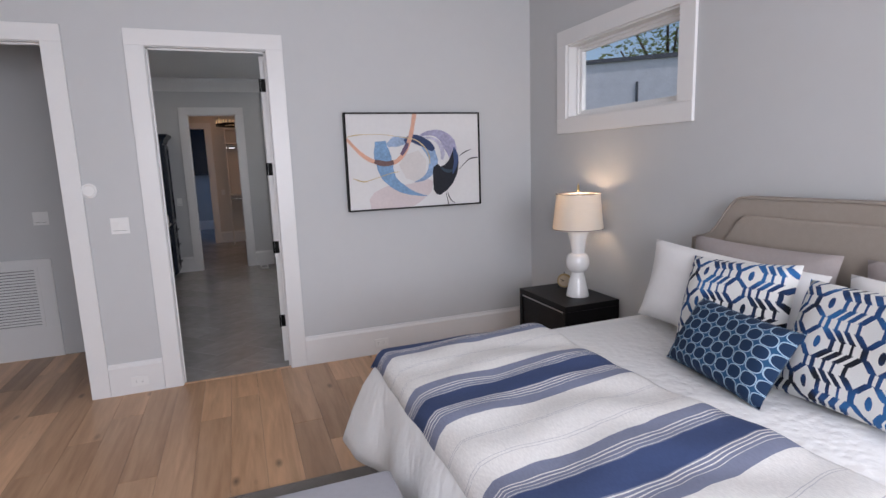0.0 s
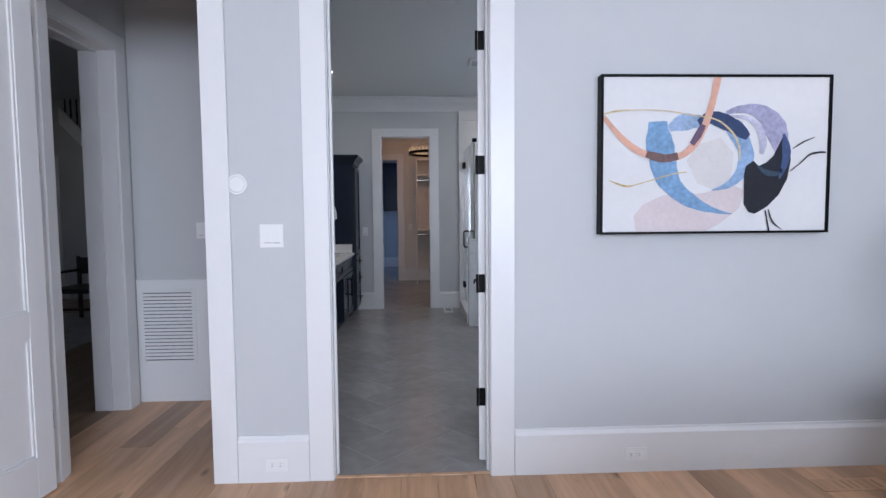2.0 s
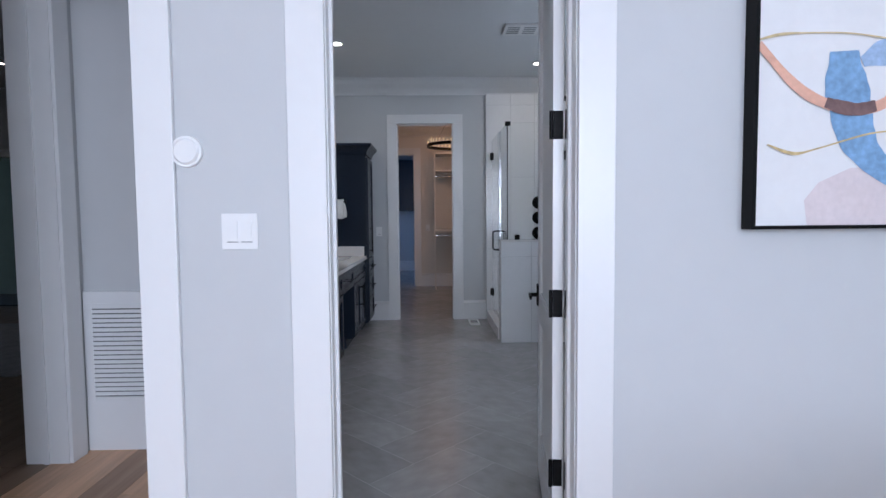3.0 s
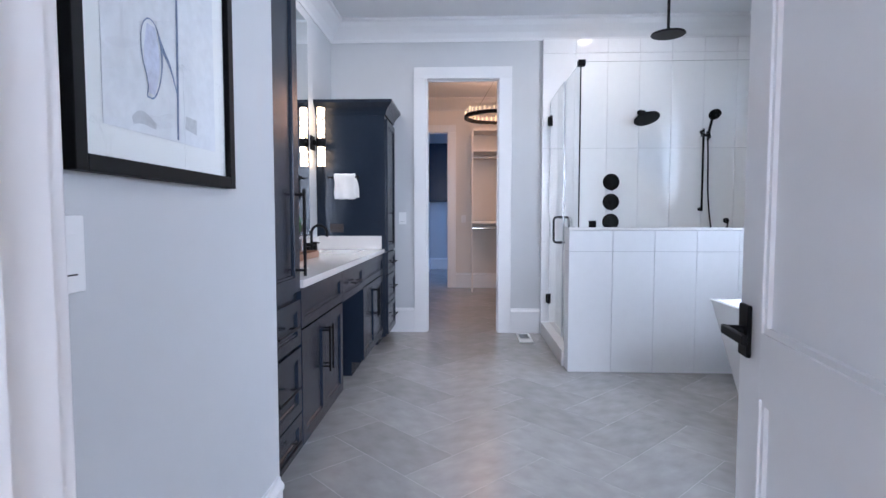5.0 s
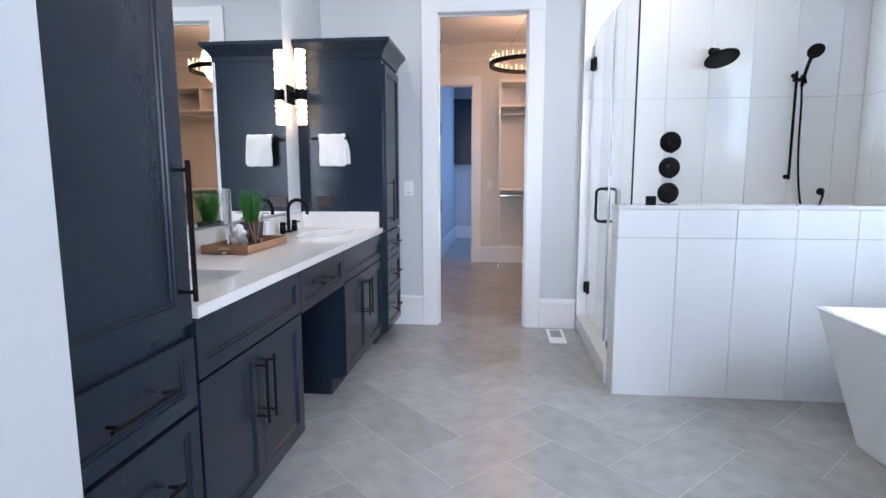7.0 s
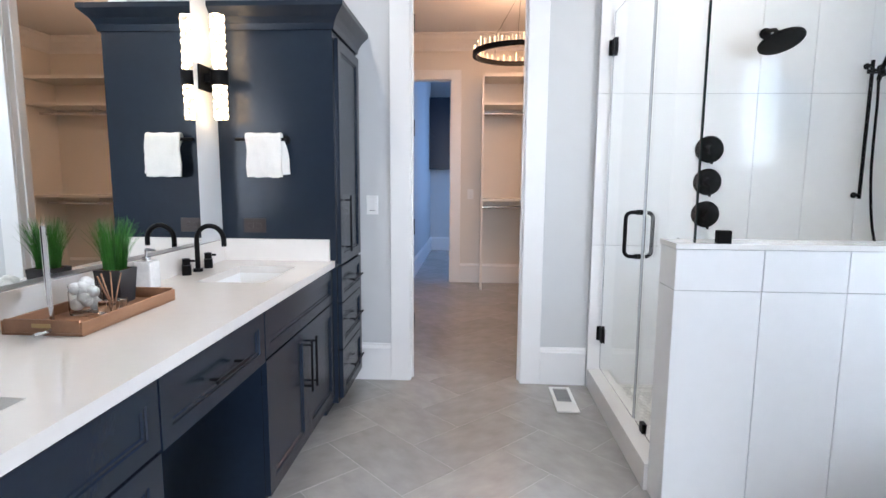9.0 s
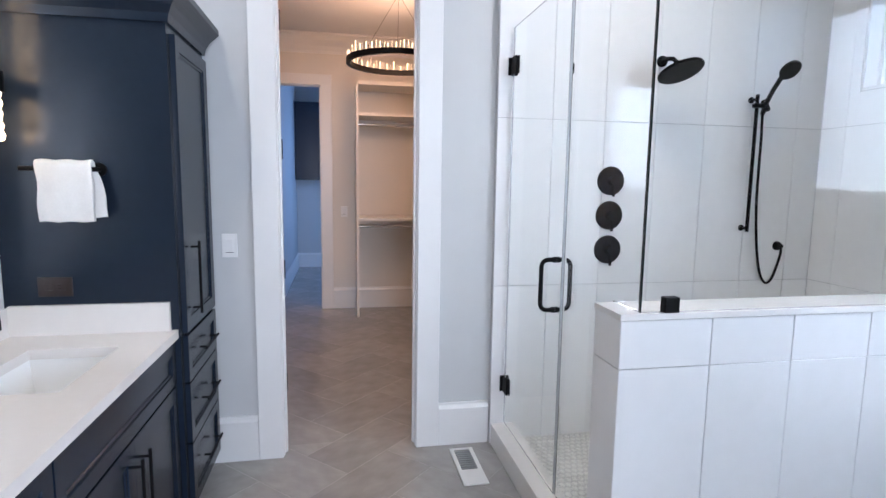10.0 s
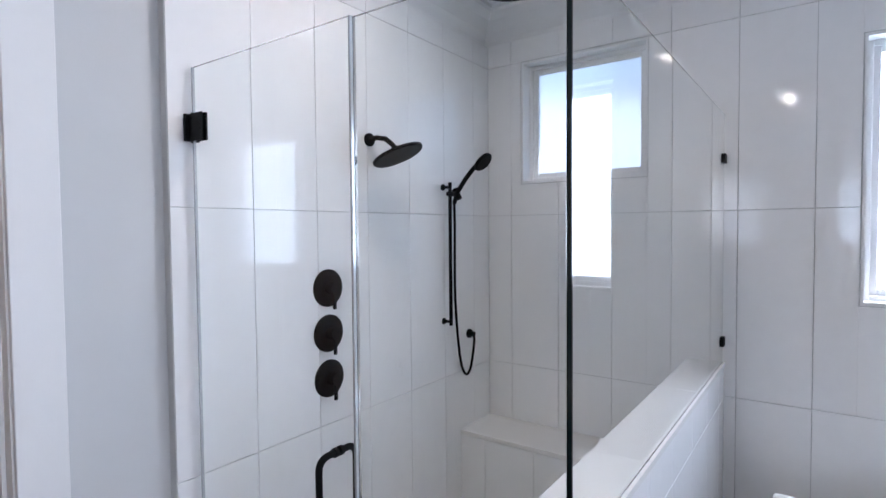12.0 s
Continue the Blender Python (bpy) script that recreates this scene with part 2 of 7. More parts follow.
wall("wall_north_bedroom", "x", NY0, NY1, -2.2, EAST, BED_Z, [(HALL[0] - .02, HALL[1] + .02, 0, HALL[2] + .02), (BATH[0] - .02, BATH[1] + .02, 0, BATH[2] + .02)])
wall("wall_west_bedroom", "y", -2.2, -1.98, -2.79, NY0, BED_Z)
wall("wall_south_bedroom", "x", -2.94, -2.79, -2.2, EAST, BED_Z, [(-1.4, 2.6, 0.08, 2.42)])
wall("wall_east_bedroom", "y", EAST, EAST + .18, -2.94, NY1, BED_Z, [(2.045, 3.245, 1.965, 2.54)])
wall("wall_east_bath", "y", TUBX, EAST + .18, NY1, CY1, BED_Z, [(7.997, 8.722, 2.015, 2.735), (6.12, 7.10, 1.40, 2.56)])
wall("wall_bath_west", "y", -0.905, -0.775, NY1, 5.46, BATH_Z + .2)
wall("wall_hall_back", "x", 5.135, 5.46, -2.27, -0.905, BATH_Z + .2)
wall("wall_hall_west", "y", -2.27, -2.04, NY1, 5.135, BATH_Z + .2, [(4.03, 4.97, 0, 2.54)])
wall("wall_vanity", "y", VAN - .13, VAN, 5.46, CY0, BATH_Z + .2)
wall("wall_north_bath", "x", CY0, CY1, VAN - .13, TUBX, BATH_Z + .2, [(CLOS[0] - .02, CLOS[1] + .02, 0, CLOS[2] + .02)])
wall("wall_closet_back", "x", 12.43, 12.55, -1.5, 2.75, CLO_Z + .2, [(-1.16, -0.385, 0, 2.55)], PAINT_BEIGE, "cream painted closet wall")
wall("wall_closet_west", "y", -1.5, -1.38, CY1, 12.43, CLO_Z + .2, (), PAINT_BEIGE, "cream painted closet wall")
wall("wall_closet_east", "y", 2.66, 2.78, CY1, 12.43, CLO_Z + .2, (), PAINT_BEIGE, "cream painted closet wall")
wall("wall_laundry_west", "y", -1.05, -0.91, 12.55, 15.6, CLO_Z, ())
wall("wall_laundry_back", "x", 15.6, 15.72, -1.05, 1.1, CLO_Z, ())
wall("wall_laundry_east", "y", 1.0, 1.1, 12.55, 15.6, CLO_Z, [(13.7, 14.7, 1.2, 2.3)])
wall("wall_living_back", "x", 10.5, 10.65, -8.2, -2.27, BED_Z, [(-7.0, -6.15, 0, 2.3)])
# the opening is out of view, added to hold the fill lamp
wall("wall_living_west", "y", -8.2, -8.0, 2.6, 10.65, BED_Z, [(5.0, 7.0, 1.1, 2.5)])
wall("wall_living_south", "x", 2.45, 2.6, -8.2, -2.2, BED_Z, ())
wall("wall_living_east", "y", -2.27, -2.04, 5.46, 10.65, BED_Z, ())
wall("wall_living_side", "y", -2.27, -2.2, 2.6, NY1, BED_Z, ())


def slab(name, x0, y0, x1, y1, z0, z1, material, label, category, kind="structure"):
    bm = bmesh.new()
    box(bm, x0, y0, z0, x1, y1, z1)
    return solid(name, bm, material, label, category, kind)


slab("ceiling", -2.2, -2.94, EAST, NY0, BED_Z, BED_Z + .12, CEILING, "white painted bedroom ceiling", "ceiling")
slab("ceiling_bath", VAN - .13, NY1, TUBX, CY0, BATH_Z, BATH_Z + .12, CEILING, "white painted bathroom ceiling", "ceiling")
slab("ceiling_hall", -2.27, NY1, -.905, 5.135, BATH_Z, BATH_Z + .12, CEILING, "white painted hall ceiling", "ceiling")
slab("ceiling_closet", -1.5, CY1, 2.78, 12.43, CLO_Z, CLO_Z + .12, CEILING, "white painted closet ceiling", "ceiling")
slab("ceiling_laundry", -1.05, 12.55, 1.1, 15.72, CLO_Z, CLO_Z + .12, CEILING, "white painted laundry ceiling", "ceiling")
slab("ceiling_living", -8.2, 2.45, -2.2, 10.65, BED_Z, BED_Z + .12, CEILING, "white painted living room ceiling", "ceiling")
ground = slab("ground", -400, -400, 400, 400, -0.35, -0.2, shader("lawn_ground", (0.09, 0.12, 0.05), 0.9, vary=0.3, scale=2), "mown green lawn outside the house", "ground")
floor = slab("floor_bedroom", -8.2, -2.94, EAST, NY0 + .008, -0.10, -0.012, FLOOR_GAP, "light oak plank floor with knots", "floor")
floor_hall = slab("floor_hall", -8.2, NY0 + .008, -0.905, 10.65, -0.10, -0.012, FLOOR_GAP, "light oak plank floor in the hall", "floor")
floor_bath = slab("floor_bath", -0.905, NY0 + .008, TUBX, 5.46, -0.10, -0.0008, GROUT, "grey stone-look tiles laid in herringbone", "floor")
floor_bath2 = slab("floor_bath_main", -1.58, 5.46, 2.78, 15.7, -0.10, -0.0008, GROUT, "grey stone-look tiles laid in herringbone", "floor")

# crown mouldings round the bath, closet
CROWN = [(0, 0), (0, -.19), (.012, -.19), (.02, -.165), (.05, -.12), (.105, -.07), (.13, -.03), (.15, -.022), (.15, 0)]


def crown(name, x0, y0, x1, y1, z):
    for axis, sgn, c, a, b in ((0, 1, y0, x0, x1), (0, -1, y1, x0, x1), (1, 1, x0, y0, y1), (1, -1, x1, y0, y1)):
        bm = bmesh.new()
        prism(bm, [(c + sgn * u, z + v) for u, v in CROWN], axis, a, b)
        solid(name, bm, TRIM, "white painted crown moulding", "moulding", "structure")


for axis, sgn, c, a, b in ((0, -1, CY0, VAN, TUBX), (1, -1, TUBX, NY1, CY0)):
    bm = bmesh.new()
    prism(bm, [(c + sgn * u, BATH_Z + v) for u, v in CROWN], axis, a, b)
    solid("trim_crown_bath", bm, TRIM, "white painted crown moulding", "moulding", "structure")
bm = bmesh.new()
prism(bm, [(VAN + u, BATH_Z + v) for u, v in CROWN], 1, 5.46, CY0 - .01)
solid("trim_crown_vanity", bm, TRIM, "white painted crown moulding", "moulding", "structure")
crown("trim_crown_closet", -1.38, CY1, 2.66, 12.43, CLO_Z)


def casing(name, axis, face, out, a, b, head, w=0.128, depth=0.02):
    """Flat board casing round a doorway on the wall face `face`, standing proud in the direction out."""
    ob = thing(name, "white painted flat door casing with a back band", "door casing", kind="structure")
    rows = (("side_board", a - w, a - .004, 0, head + .004), ("side_board", b + .004, b + w, 0, head + .004), ("head_board", a - w, b + w, head + .004, head + w - .012))
    for nm, u0, u1, z0, z1 in rows:
        bm = bmesh.new()
        lo, hi = sorted((face, face + out * depth))
        if axis == "x":
            box(bm, u0, lo, z0, u1, hi, z1, .003)
        else:
            box(bm, lo, u0, z0, hi, u1, z1, .003)
        part(nm, bm, TRIM, ob)
    return ob


def jamb(name, axis, w0, w1, a, b, head, t=0.02):
    ob = thing(name, "white painted door jamb with a stop bead", "door jamb", kind="structure")
    mid = (w0 + w1) / 2
    for nm, u0, u1, z0, z1, s in (("side_lining", a - t, a, 0, head, 1), ("side_lining", b, b + t, 0, head, -1), ("head_lining", a - t, b + t, head, head + t, 0)):
        bm = bmesh.new()
        for lo, hi, grow in ((w0, w1, 0), (mid - .012, mid + .012, .011)):
            u0g = u0 - (grow if s == -1 else 0)
            u1g = u1 + (grow if s == 1 else 0)
            z0g = z0 - (grow if s == 0 else 0)
            if axis == "x":
                box(bm, u0g, lo, z0g, u1g, hi, z1)
            else:
                box(bm, lo, u0g, z0g, hi, u1g, z1)
        part(nm, bm, TRIM, ob)


casing("trim_hall_door", "x", NY0, -1, *HALL)
jamb("door_frame_hall", "x", NY0, NY1, *HALL)
casing("trim_hall_door_inner", "x", NY1, 1, *HALL)
casing("trim_bath_door", "x", NY0, -1, *BATH)
jamb("door_frame_bath", "x", NY0, NY1, *BATH)
casing("trim_bath_door_inner", "x", NY1, 1, *BATH)
casing("trim_closet_door", "x", CY0, -1, *CLOS)
jamb("door_frame_closet", "x", CY0, CY1, *CLOS)
casing("trim_laundry_door", "x", 12.43, -1, -1.14, -.405, 2.53)
jamb("door_frame_laundry", "x", 12.43, 12.55, -1.14, -.405, 2.53)
casing("trim_hall_opening", "y", -2.04, 1, 4.05, 4.95, 2.52)
jamb("door_frame_hall_opening", "y", -2.27, -2.04, 4.05, 4.95, 2.52)
casing("trim_living_far_door", "x", 10.5, -1, -7.0, -6.15, 2.3)

# baseboards: a flat board with a moulded cap
BASE_H = 0.245


def baseboard(axis, face, out, a, b):
    pts = [(0, 0), (.018, 0), (.018, BASE_H - .045), (.024, BASE_H - .043), (.024, BASE_H - .03), (.012, BASE_H - .012), (.010, BASE_H), (0, BASE_H)]
    bm = bmesh.new()
    prism(bm, [(face + out * u, v) for u, v in pts], 0 if axis == "x" else 1, a, b)
    return solid("baseboard", bm, TRIM, "tall white painted baseboard with moulded cap", "baseboard", "structure")


baseboard("x", NY0, -1, BATH[1] + .13, EAST)
baseboard("x", NY0, -1, HALL[1] + .13, BATH[0] - .13)
baseboard("y", -1.98, 1, -2.79, NY0)
baseboard("y", EAST, -1, -2.79, NY0 - .03)
baseboard("x", CY0, -1, VAN + .02, CLOS[0] - .13)
baseboard("x", CY0, -1, CLOS[1] + .13, 0.625)
baseboard("x", 12.43, -1, -.275, 2.6)
baseboard("x", 15.6, -1, -.9, 1.0)
baseboard("y", -.91, 1, 12.6, 15.6)
baseboard("y", -.775, 1, 4.2, 5.44)
baseboard("x", 10.5, -1, -8, -7.13)
baseboard("x", 10.5, -1, -6.02, -5.91)


# ---- doors ----
def panel_door(name, label, hinge, rz, width, height, side, lever_z=0.96):
    """A two-panel shaker door in its own coordinates: hinge edge at x 0, leaf along +x, thickness along y."""
    ob = thing(name, label, "door", at=hinge, rz=rz, kind="structure")
    t, SW = 0.040, 0.11
    rails = [(0, SW, 0.012, height), (width - SW, width, 0.012, height), (SW, width - SW, 0.012, .22), (SW, width - SW, .80, .93), (SW, width - SW, height - SW, height)]
    for nm, (x0, x1, z0, z1) in zip(("stile", "stile", "rail", "rail", "rail"), rails):
        bm = bmesh.new()
        box(bm, x0, -t / 2, z0, x1, t / 2, z1, .0025 if nm == "stile" else 0)
        part(nm, bm, DOOR, ob)
    for z0, z1 in ((.22, .80), (.93, height - SW)):
        bm = bmesh.new()
        box(bm, SW, -t / 2 + .014, z0, width - SW, t / 2 - .014, z1)
        for s in (-1, 1):
            for a, b, c, d in ((SW, SW + .012, z0, z1), (width - SW - .012, width - SW, z0, z1), (SW + .012, width - SW - .012, z0, z0 + .012), (SW + .012, width - SW - .012, z1 - .012, z1)):
                lo, hi = sorted((s * (t / 2 - .014), s * (t / 2 - .005)))
                box(bm, a, lo, c, b, hi, d)
        part("panel", bm, DOOR, ob)
    for s in (-1, 1):
        bm = bmesh.new()
        box(bm, width - .064, min(s * t / 2, s * (t / 2 + .009)), lever_z - .054, width - .014, max(s * t / 2, s * (t / 2 + .009)), lever_z + .054, .002)
        plate = part("lever_plate", bm, BLACK, ob, "matte black rectangular door plate")
        bm = bmesh.new()
        rod(bm, (width - .039, s * t / 2, lever_z), (width - .039, s * (t / 2 + .046), lever_z), .010)
        y0, y1 = sorted((s * (t / 2 + .038), s * (t / 2 + .049)))
        box(bm, width - .148, y0, lever_z - .010, width - .028, y1, lever_z + .010, .003)
        part("lever", bm, BLACK, plate, "matte black flat lever")
    bm = bmesh.new()
    box(bm, width - .0005, -.012, lever_z - .03, width + .0015, .012, lever_z + .03)
    box(bm, width + .0015, -.007, lever_z - .010, width + .009, .007, lever_z + .010, .002)
    part("latch", bm, BLACK, ob)
    for z in (.37, 1.0, 1.64, height - .22):
        bm = bmesh.new()
        rod(bm, (-.006, side * (t / 2 + .006), z - .05), (-.006, side * (t / 2 + .006), z + .05), .007, seg=10)
        box(bm, -.0025, -t / 2 + .004, z - .05, .0, t / 2 - .002, z + .05)
        part("hinge", bm, BLACK, ob, "matte black butt hinge")
    return ob


panel_door("door_1", "white two-panel bathroom door standing open with black lever", (BATH[1] - .022, NY1 + .018, 0), 82.5, 0.806, 2.515, 1, lever_z=.922)
panel_door("door_2", "white two-panel bedroom door standing open with black lever", (HALL[0] + .022, NY0 - .03, 0), -97, 0.80, 2.52, -1)
# hinge leaves left on the bath door's jamb
jambs = thing("hinge_leaves", "matte black hinge leaves on the door jamb", "hinge", at=(BATH[1], NY1, 1.2), kind="structure")
for z in (.37, 1.0, 1.64, 2.295):
    bm = bmesh.new()
    box(bm, BATH[1] - .003, NY0 + .072, z - .05, BATH[1], NY1, z + .05)
    part("hinge_leaf", bm, BLACK, jambs)
leaves = thing("hinge_leaves", "matte black hinge leaves on the closet door jamb", "hinge", at=(CLOS[0], CY1, 1.2), kind="structure")
for z in (.37, 1.0, 1.64, 2.29):
    bm = bmesh.new()
    box(bm, CLOS[0], CY1 - .045, z - .05, CLOS[0] + .003, CY1, z + .05)
    rod(bm, (CLOS[0] + .004, CY1 + .006, z - .05), (CLOS[0] + .004, CY1 + .006, z + .05), .007, seg=10)
    part("hinge_leaf", bm, BLACK, leaves)
strike = thing("strike_plate", "matte black strike plate on the door jamb", "strike plate", at=(BATH[0], NY1, .88), kind="structure")
bm = bmesh.new()
box(bm, BATH[0], NY1 - .042, .842, BATH[0] + .002, NY1 - .002, .918)
part("plate", bm, BLACK, strike)
stop = thing("door_stop", "matte black door stop fixed to the baseboard", "door stop", at=(-1.955, 2.86, .15))
bm = bmesh.new()
rod(bm, (-1.956, 2.86, .15), (-1.95, 2.86, .15), .015)
rod(bm, (-1.95, 2.86, .15), (-1.885, 2.86, .15), .006)
part("rod", bm, BLACK, stop)
bm = bmesh.new()
rod(bm, (-1.885, 2.86, .15), (-1.87, 2.86, .15), .010)
part("tip", bm, shader("black_rubber", (.015, .015, .015), .8), stop)


# ---- bedroom window and what it shows ----
def window(name, label, y0, y1, z0, z1, x, depth, pane, frame=.045):
    """A fixed window in an outer wall that runs along y; x is the wall's inner face."""
    ob = thing(name, label, "window", at=(x, (y0 + y1) / 2, z0), kind="structure")
    for nm, a, b, c, d in (("reveal_board", y0, y0 + .012, z0, z1), ("reveal_board", y1 - .012, y1, z0, z1), ("reveal_board", y0 + .012, y1 - .012, z1 - .012, z1), ("window_sill", y0 + .012, y1 - .012, z0, z0 + .014)):
        bm = bmesh.new()
        box(bm, x + .001, a, c, x + depth, b, d)
        part(nm, bm, TRIM, ob)
    bm = bmesh.new()
    a, b, c, d = y0 + .012, y1 - .012, z0 + .014, z1 - .012
    for w, xa, xb in ((frame * .45, x + depth - .085, x + depth - .02), (frame, x + depth - .065, x + depth - .03)):
        box(bm, xa, a, c, xb, a + w, d, .003)
        box(bm, xa, b - w, c, xb, b, d, .003)
        box(bm, xa, a + w, c, xb, b - w, c + w, .003)
        box(bm, xa, a + w, d - w, xb, b - w, d, .003)
    part("window_frame", bm, TRIM, ob)
    bm = bmesh.new()
    box(bm, x + depth - .052, a + frame - .004, c + frame - .004, x + depth - .046, b - frame + .004, d - frame + .004)
    p = part("pane", bm, pane, ob)
    p.visible_shadow = False
    return ob


window("window_1", "high horizontal white-framed bedroom window", 2.045, 3.245, 1.965, 2.54, EAST, .16, GLASS)
casing_w = thing("trim_window_1", "wide white painted window casing", "window casing", kind="structure")
for nm, a, b, c, d in (("side_board", 1.92, 2.045, 1.965, 2.54), ("side_board", 3.245, 3.37, 1.965, 2.54), ("head_board", 1.92, 3.37, 2.54, 2.66), ("apron_board", 1.92, 3.37, 1.845, 1.965)):
    bm = bmesh.new()
    box(bm, EAST - .022, a, c, EAST, b, d, .003)
    part(nm, bm, TRIM, casing_w)
window("window_2", "frosted white-framed shower window set into tiles", 7.997, 8.722, 2.015, 2.735, TUBX - .012, .17, FROST, .05)
window("window_3", "frosted white-framed window above the bathtub", 6.12, 7.10, 1.40, 2.56, TUBX - .012, .17, FROST, .05)


# ---- vanity run ----
def bar_pull(parent, p0, p1, out, r=.006):
    """A straight bar handle on two posts, standing off in the direction out."""
    bm = bmesh.new()
    p0, p1, out = Vector(p0), Vector(p1), Vector(out)
    d = (p1 - p0).normalized()
    rod(bm, p0 + out, p1 + out, r, seg=10)
    for q in (p0 + d * .025, p1 - d * .025):
        rod(bm, q, q + out, r * .85, seg=8)
    return part("handle", bm, BLACK, parent, "matte black bar handle")


def shaker_front(name, parent, x, y0, y1, z0, z1, border=.055, t=.02):
    """A cabinet front facing +x: four frame members round a sunk panel."""
    bm = bmesh.new()
    levels = ((0, t), (border, t), (border + .002, t - .005), (border + .010, t - .005), (border + .013, t - .010))
    rings = [[bm.verts.new((x, a, c)) for a, c in ((y0, z0), (y1, z0), (y1, z1), (y0, z1))]]
    for ins, h in levels:
        rings.append([bm.verts.new((x + h, a, c)) for a, c in ((y0 + ins, z0 + ins), (y1 - ins, z0 + ins), (y1 - ins, z1 - ins), (y0 + ins, z1 - ins))])
    for a, b in zip(rings, rings[1:]):
        for k in range(4):
            bm.faces.new((a[k], a[(k + 1) % 4], b[(k + 1) % 4], b[k]))
    bm.faces.new(rings[0][::-1])
    bm.faces.new(rings[-1])
    return part(name, bm, NAVY, parent)


FX = -0.872      # carcass fronts
GAP = .0025
OUT = (.034, 0, 0)


def carcass(ob, y0, y1, z0, z1, x1=FX, toe=True):
    bm = bmesh.new()
    box(bm, VAN, y0, z0, x1, y1, z1)
    part("body", bm, NAVY, ob)
    if toe:
        bm = bmesh.new()
        box(bm, VAN, y0, 0, x1 - .07, y1, z0)
        part("toe_kick", bm, NAVY, ob)


# tall linen cabinet next to the doorway wall
tall = thing("linen_cabinet", "tall dark navy shaker linen cabinet with black bar handles", "cabinet", at=(-1.15, 5.72, 0))
carcass(tall, 5.462, 5.985, .10, 2.18)
for z0, z1 in ((.115, .275), (.284, .575), (.59, .79)):
    d = shaker_front("drawer_front", tall, FX, 5.466, 5.978, z0, z1, .045)
    bar_pull(d, (FX + .02, 5.60, (z0 + z1) / 2), (FX + .02, 5.85, (z0 + z1) / 2), OUT)
d = shaker_front("door", tall, FX, 5.466, 5.978, .83, 2.15, .065)
bar_pull(d, (FX + .02, 5.945, .90), (FX + .02, 5.945, 1.28), OUT, .007)

# base cabinets
sink_a = thing("vanity_cabinet", "dark navy shaker sink cabinet with two doors and false front", "cabinet", at=(-1.15, 6.39, 0), group="vanity cabinets")
carcass(sink_a, 5.988, 6.795, .10, .69)
bm = bmesh.new()
box(bm, FX - .02, 5.99, .692, FX - .001, 6.793, .838)
part("front_rail", bm, NAVY, sink_a)
shaker_front("false_front", sink_a, FX, 5.992, 6.792, .655, .83, .045)
for a, b, hy in ((5.992, 6.391, 6.36), (6.394, 6.792, 6.425)):
    d = shaker_front("door", sink_a, FX, a, b, .115, .645)
    bar_pull(d, (FX + .02, hy, .355), (FX + .02, hy, .595), OUT)
drawer_u = thing("makeup_counter_unit", "dark navy makeup drawer over an open knee space", "drawer", at=(-1.15, 7.12, .6), group="vanity cabinets")
bm = bmesh.new()
box(bm, VAN, 6.797, .64, FX, 7.453, .84)
part("body", bm, NAVY, drawer_u)
d = shaker_front("drawer_front", drawer_u, FX, 6.80, 7.45, .645, .83, .045)
bar_pull(d, (FX + .02, 7.02, .735), (FX + .02, 7.23, .735), OUT)
sink_b = thing("vanity_cabinet", "dark navy shaker sink cabinet beside the tower", "cabinet", at=(-1.15, 7.93, 0), group="vanity cabinets")
carcass(sink_b, 7.455, 8.405, .10, .69)
bm = bmesh.new()
box(bm, FX - .02, 7.457, .692, FX - .001, 8.403, .838)
part("front_rail", bm, NAVY, sink_b)
shaker_front("false_front", sink_b, FX, 7.459, 8.40, .655, .83, .045)
for a, b, hy in ((7.459, 7.928, 7.895), (7.931, 8.40, 7.965)):
    d = shaker_front("door", sink_b, FX, a, b, .115, .645)
    bar_pull(d, (FX + .02, hy, .355), (FX + .02, hy, .595), OUT)

# far tower with crown
TX = -0.835
tower = thing("tower_cabinet", "tall dark navy tower cabinet with crown and three drawers", "cabinet", at=(-1.15, 8.66, 0))
carcass(tower, 8.41, 8.962, .075, 2.06, TX)
for z0, z1 in ((.09, .365), (.372, .63), (.637, .835)):
    d = shaker_front("drawer_front", tower, TX, 8.45, 8.945, z0, z1, .045)
    bar_pull(d, (TX + .02, 8.60, (z0 + z1) / 2), (TX + .02, 8.83, (z0 + z1) / 2), OUT)
d = shaker_front("door", tower, TX, 8.45, 8.945, .85, 2.03, .055)
bar_pull(d, (TX + .02, 8.545, .91), (TX + .02, 8.545, 1.22), OUT)


def cabinet_crown(ob, x1, y0, y1, z0, ends):
    bm = bmesh.new()
    rings = []
    for u, v in ((0, 0), (.012, 0), (.018, .03), (.035, .06), (.065, .09), (.075, .10), (.075, .125), (0, .125)):
        a, b = y0 - u * ends[0], y1 + u * ends[1]
        rings.append([bm.verts.new(p) for p in ((VAN, a, z0 + v), (x1 + u, a, z0 + v), (x1 + u, b, z0 + v), (VAN, b, z0 + v))])
    for a, b in zip(rings, rings[1:]):
        for k in range(4):
            bm.faces.new((a[k], a[(k + 1) % 4], b[(k + 1) % 4], b[k]))
    bm.faces.new(rings[0][::-1])
    part("crown", bm, NAVY, ob)


cabinet_crown(tower, TX, 8.41, 8.962, 2.06, (1, .25))
cabinet_crown(tall, FX + .02, 5.462, 5.985, 2.18, (0, 1))

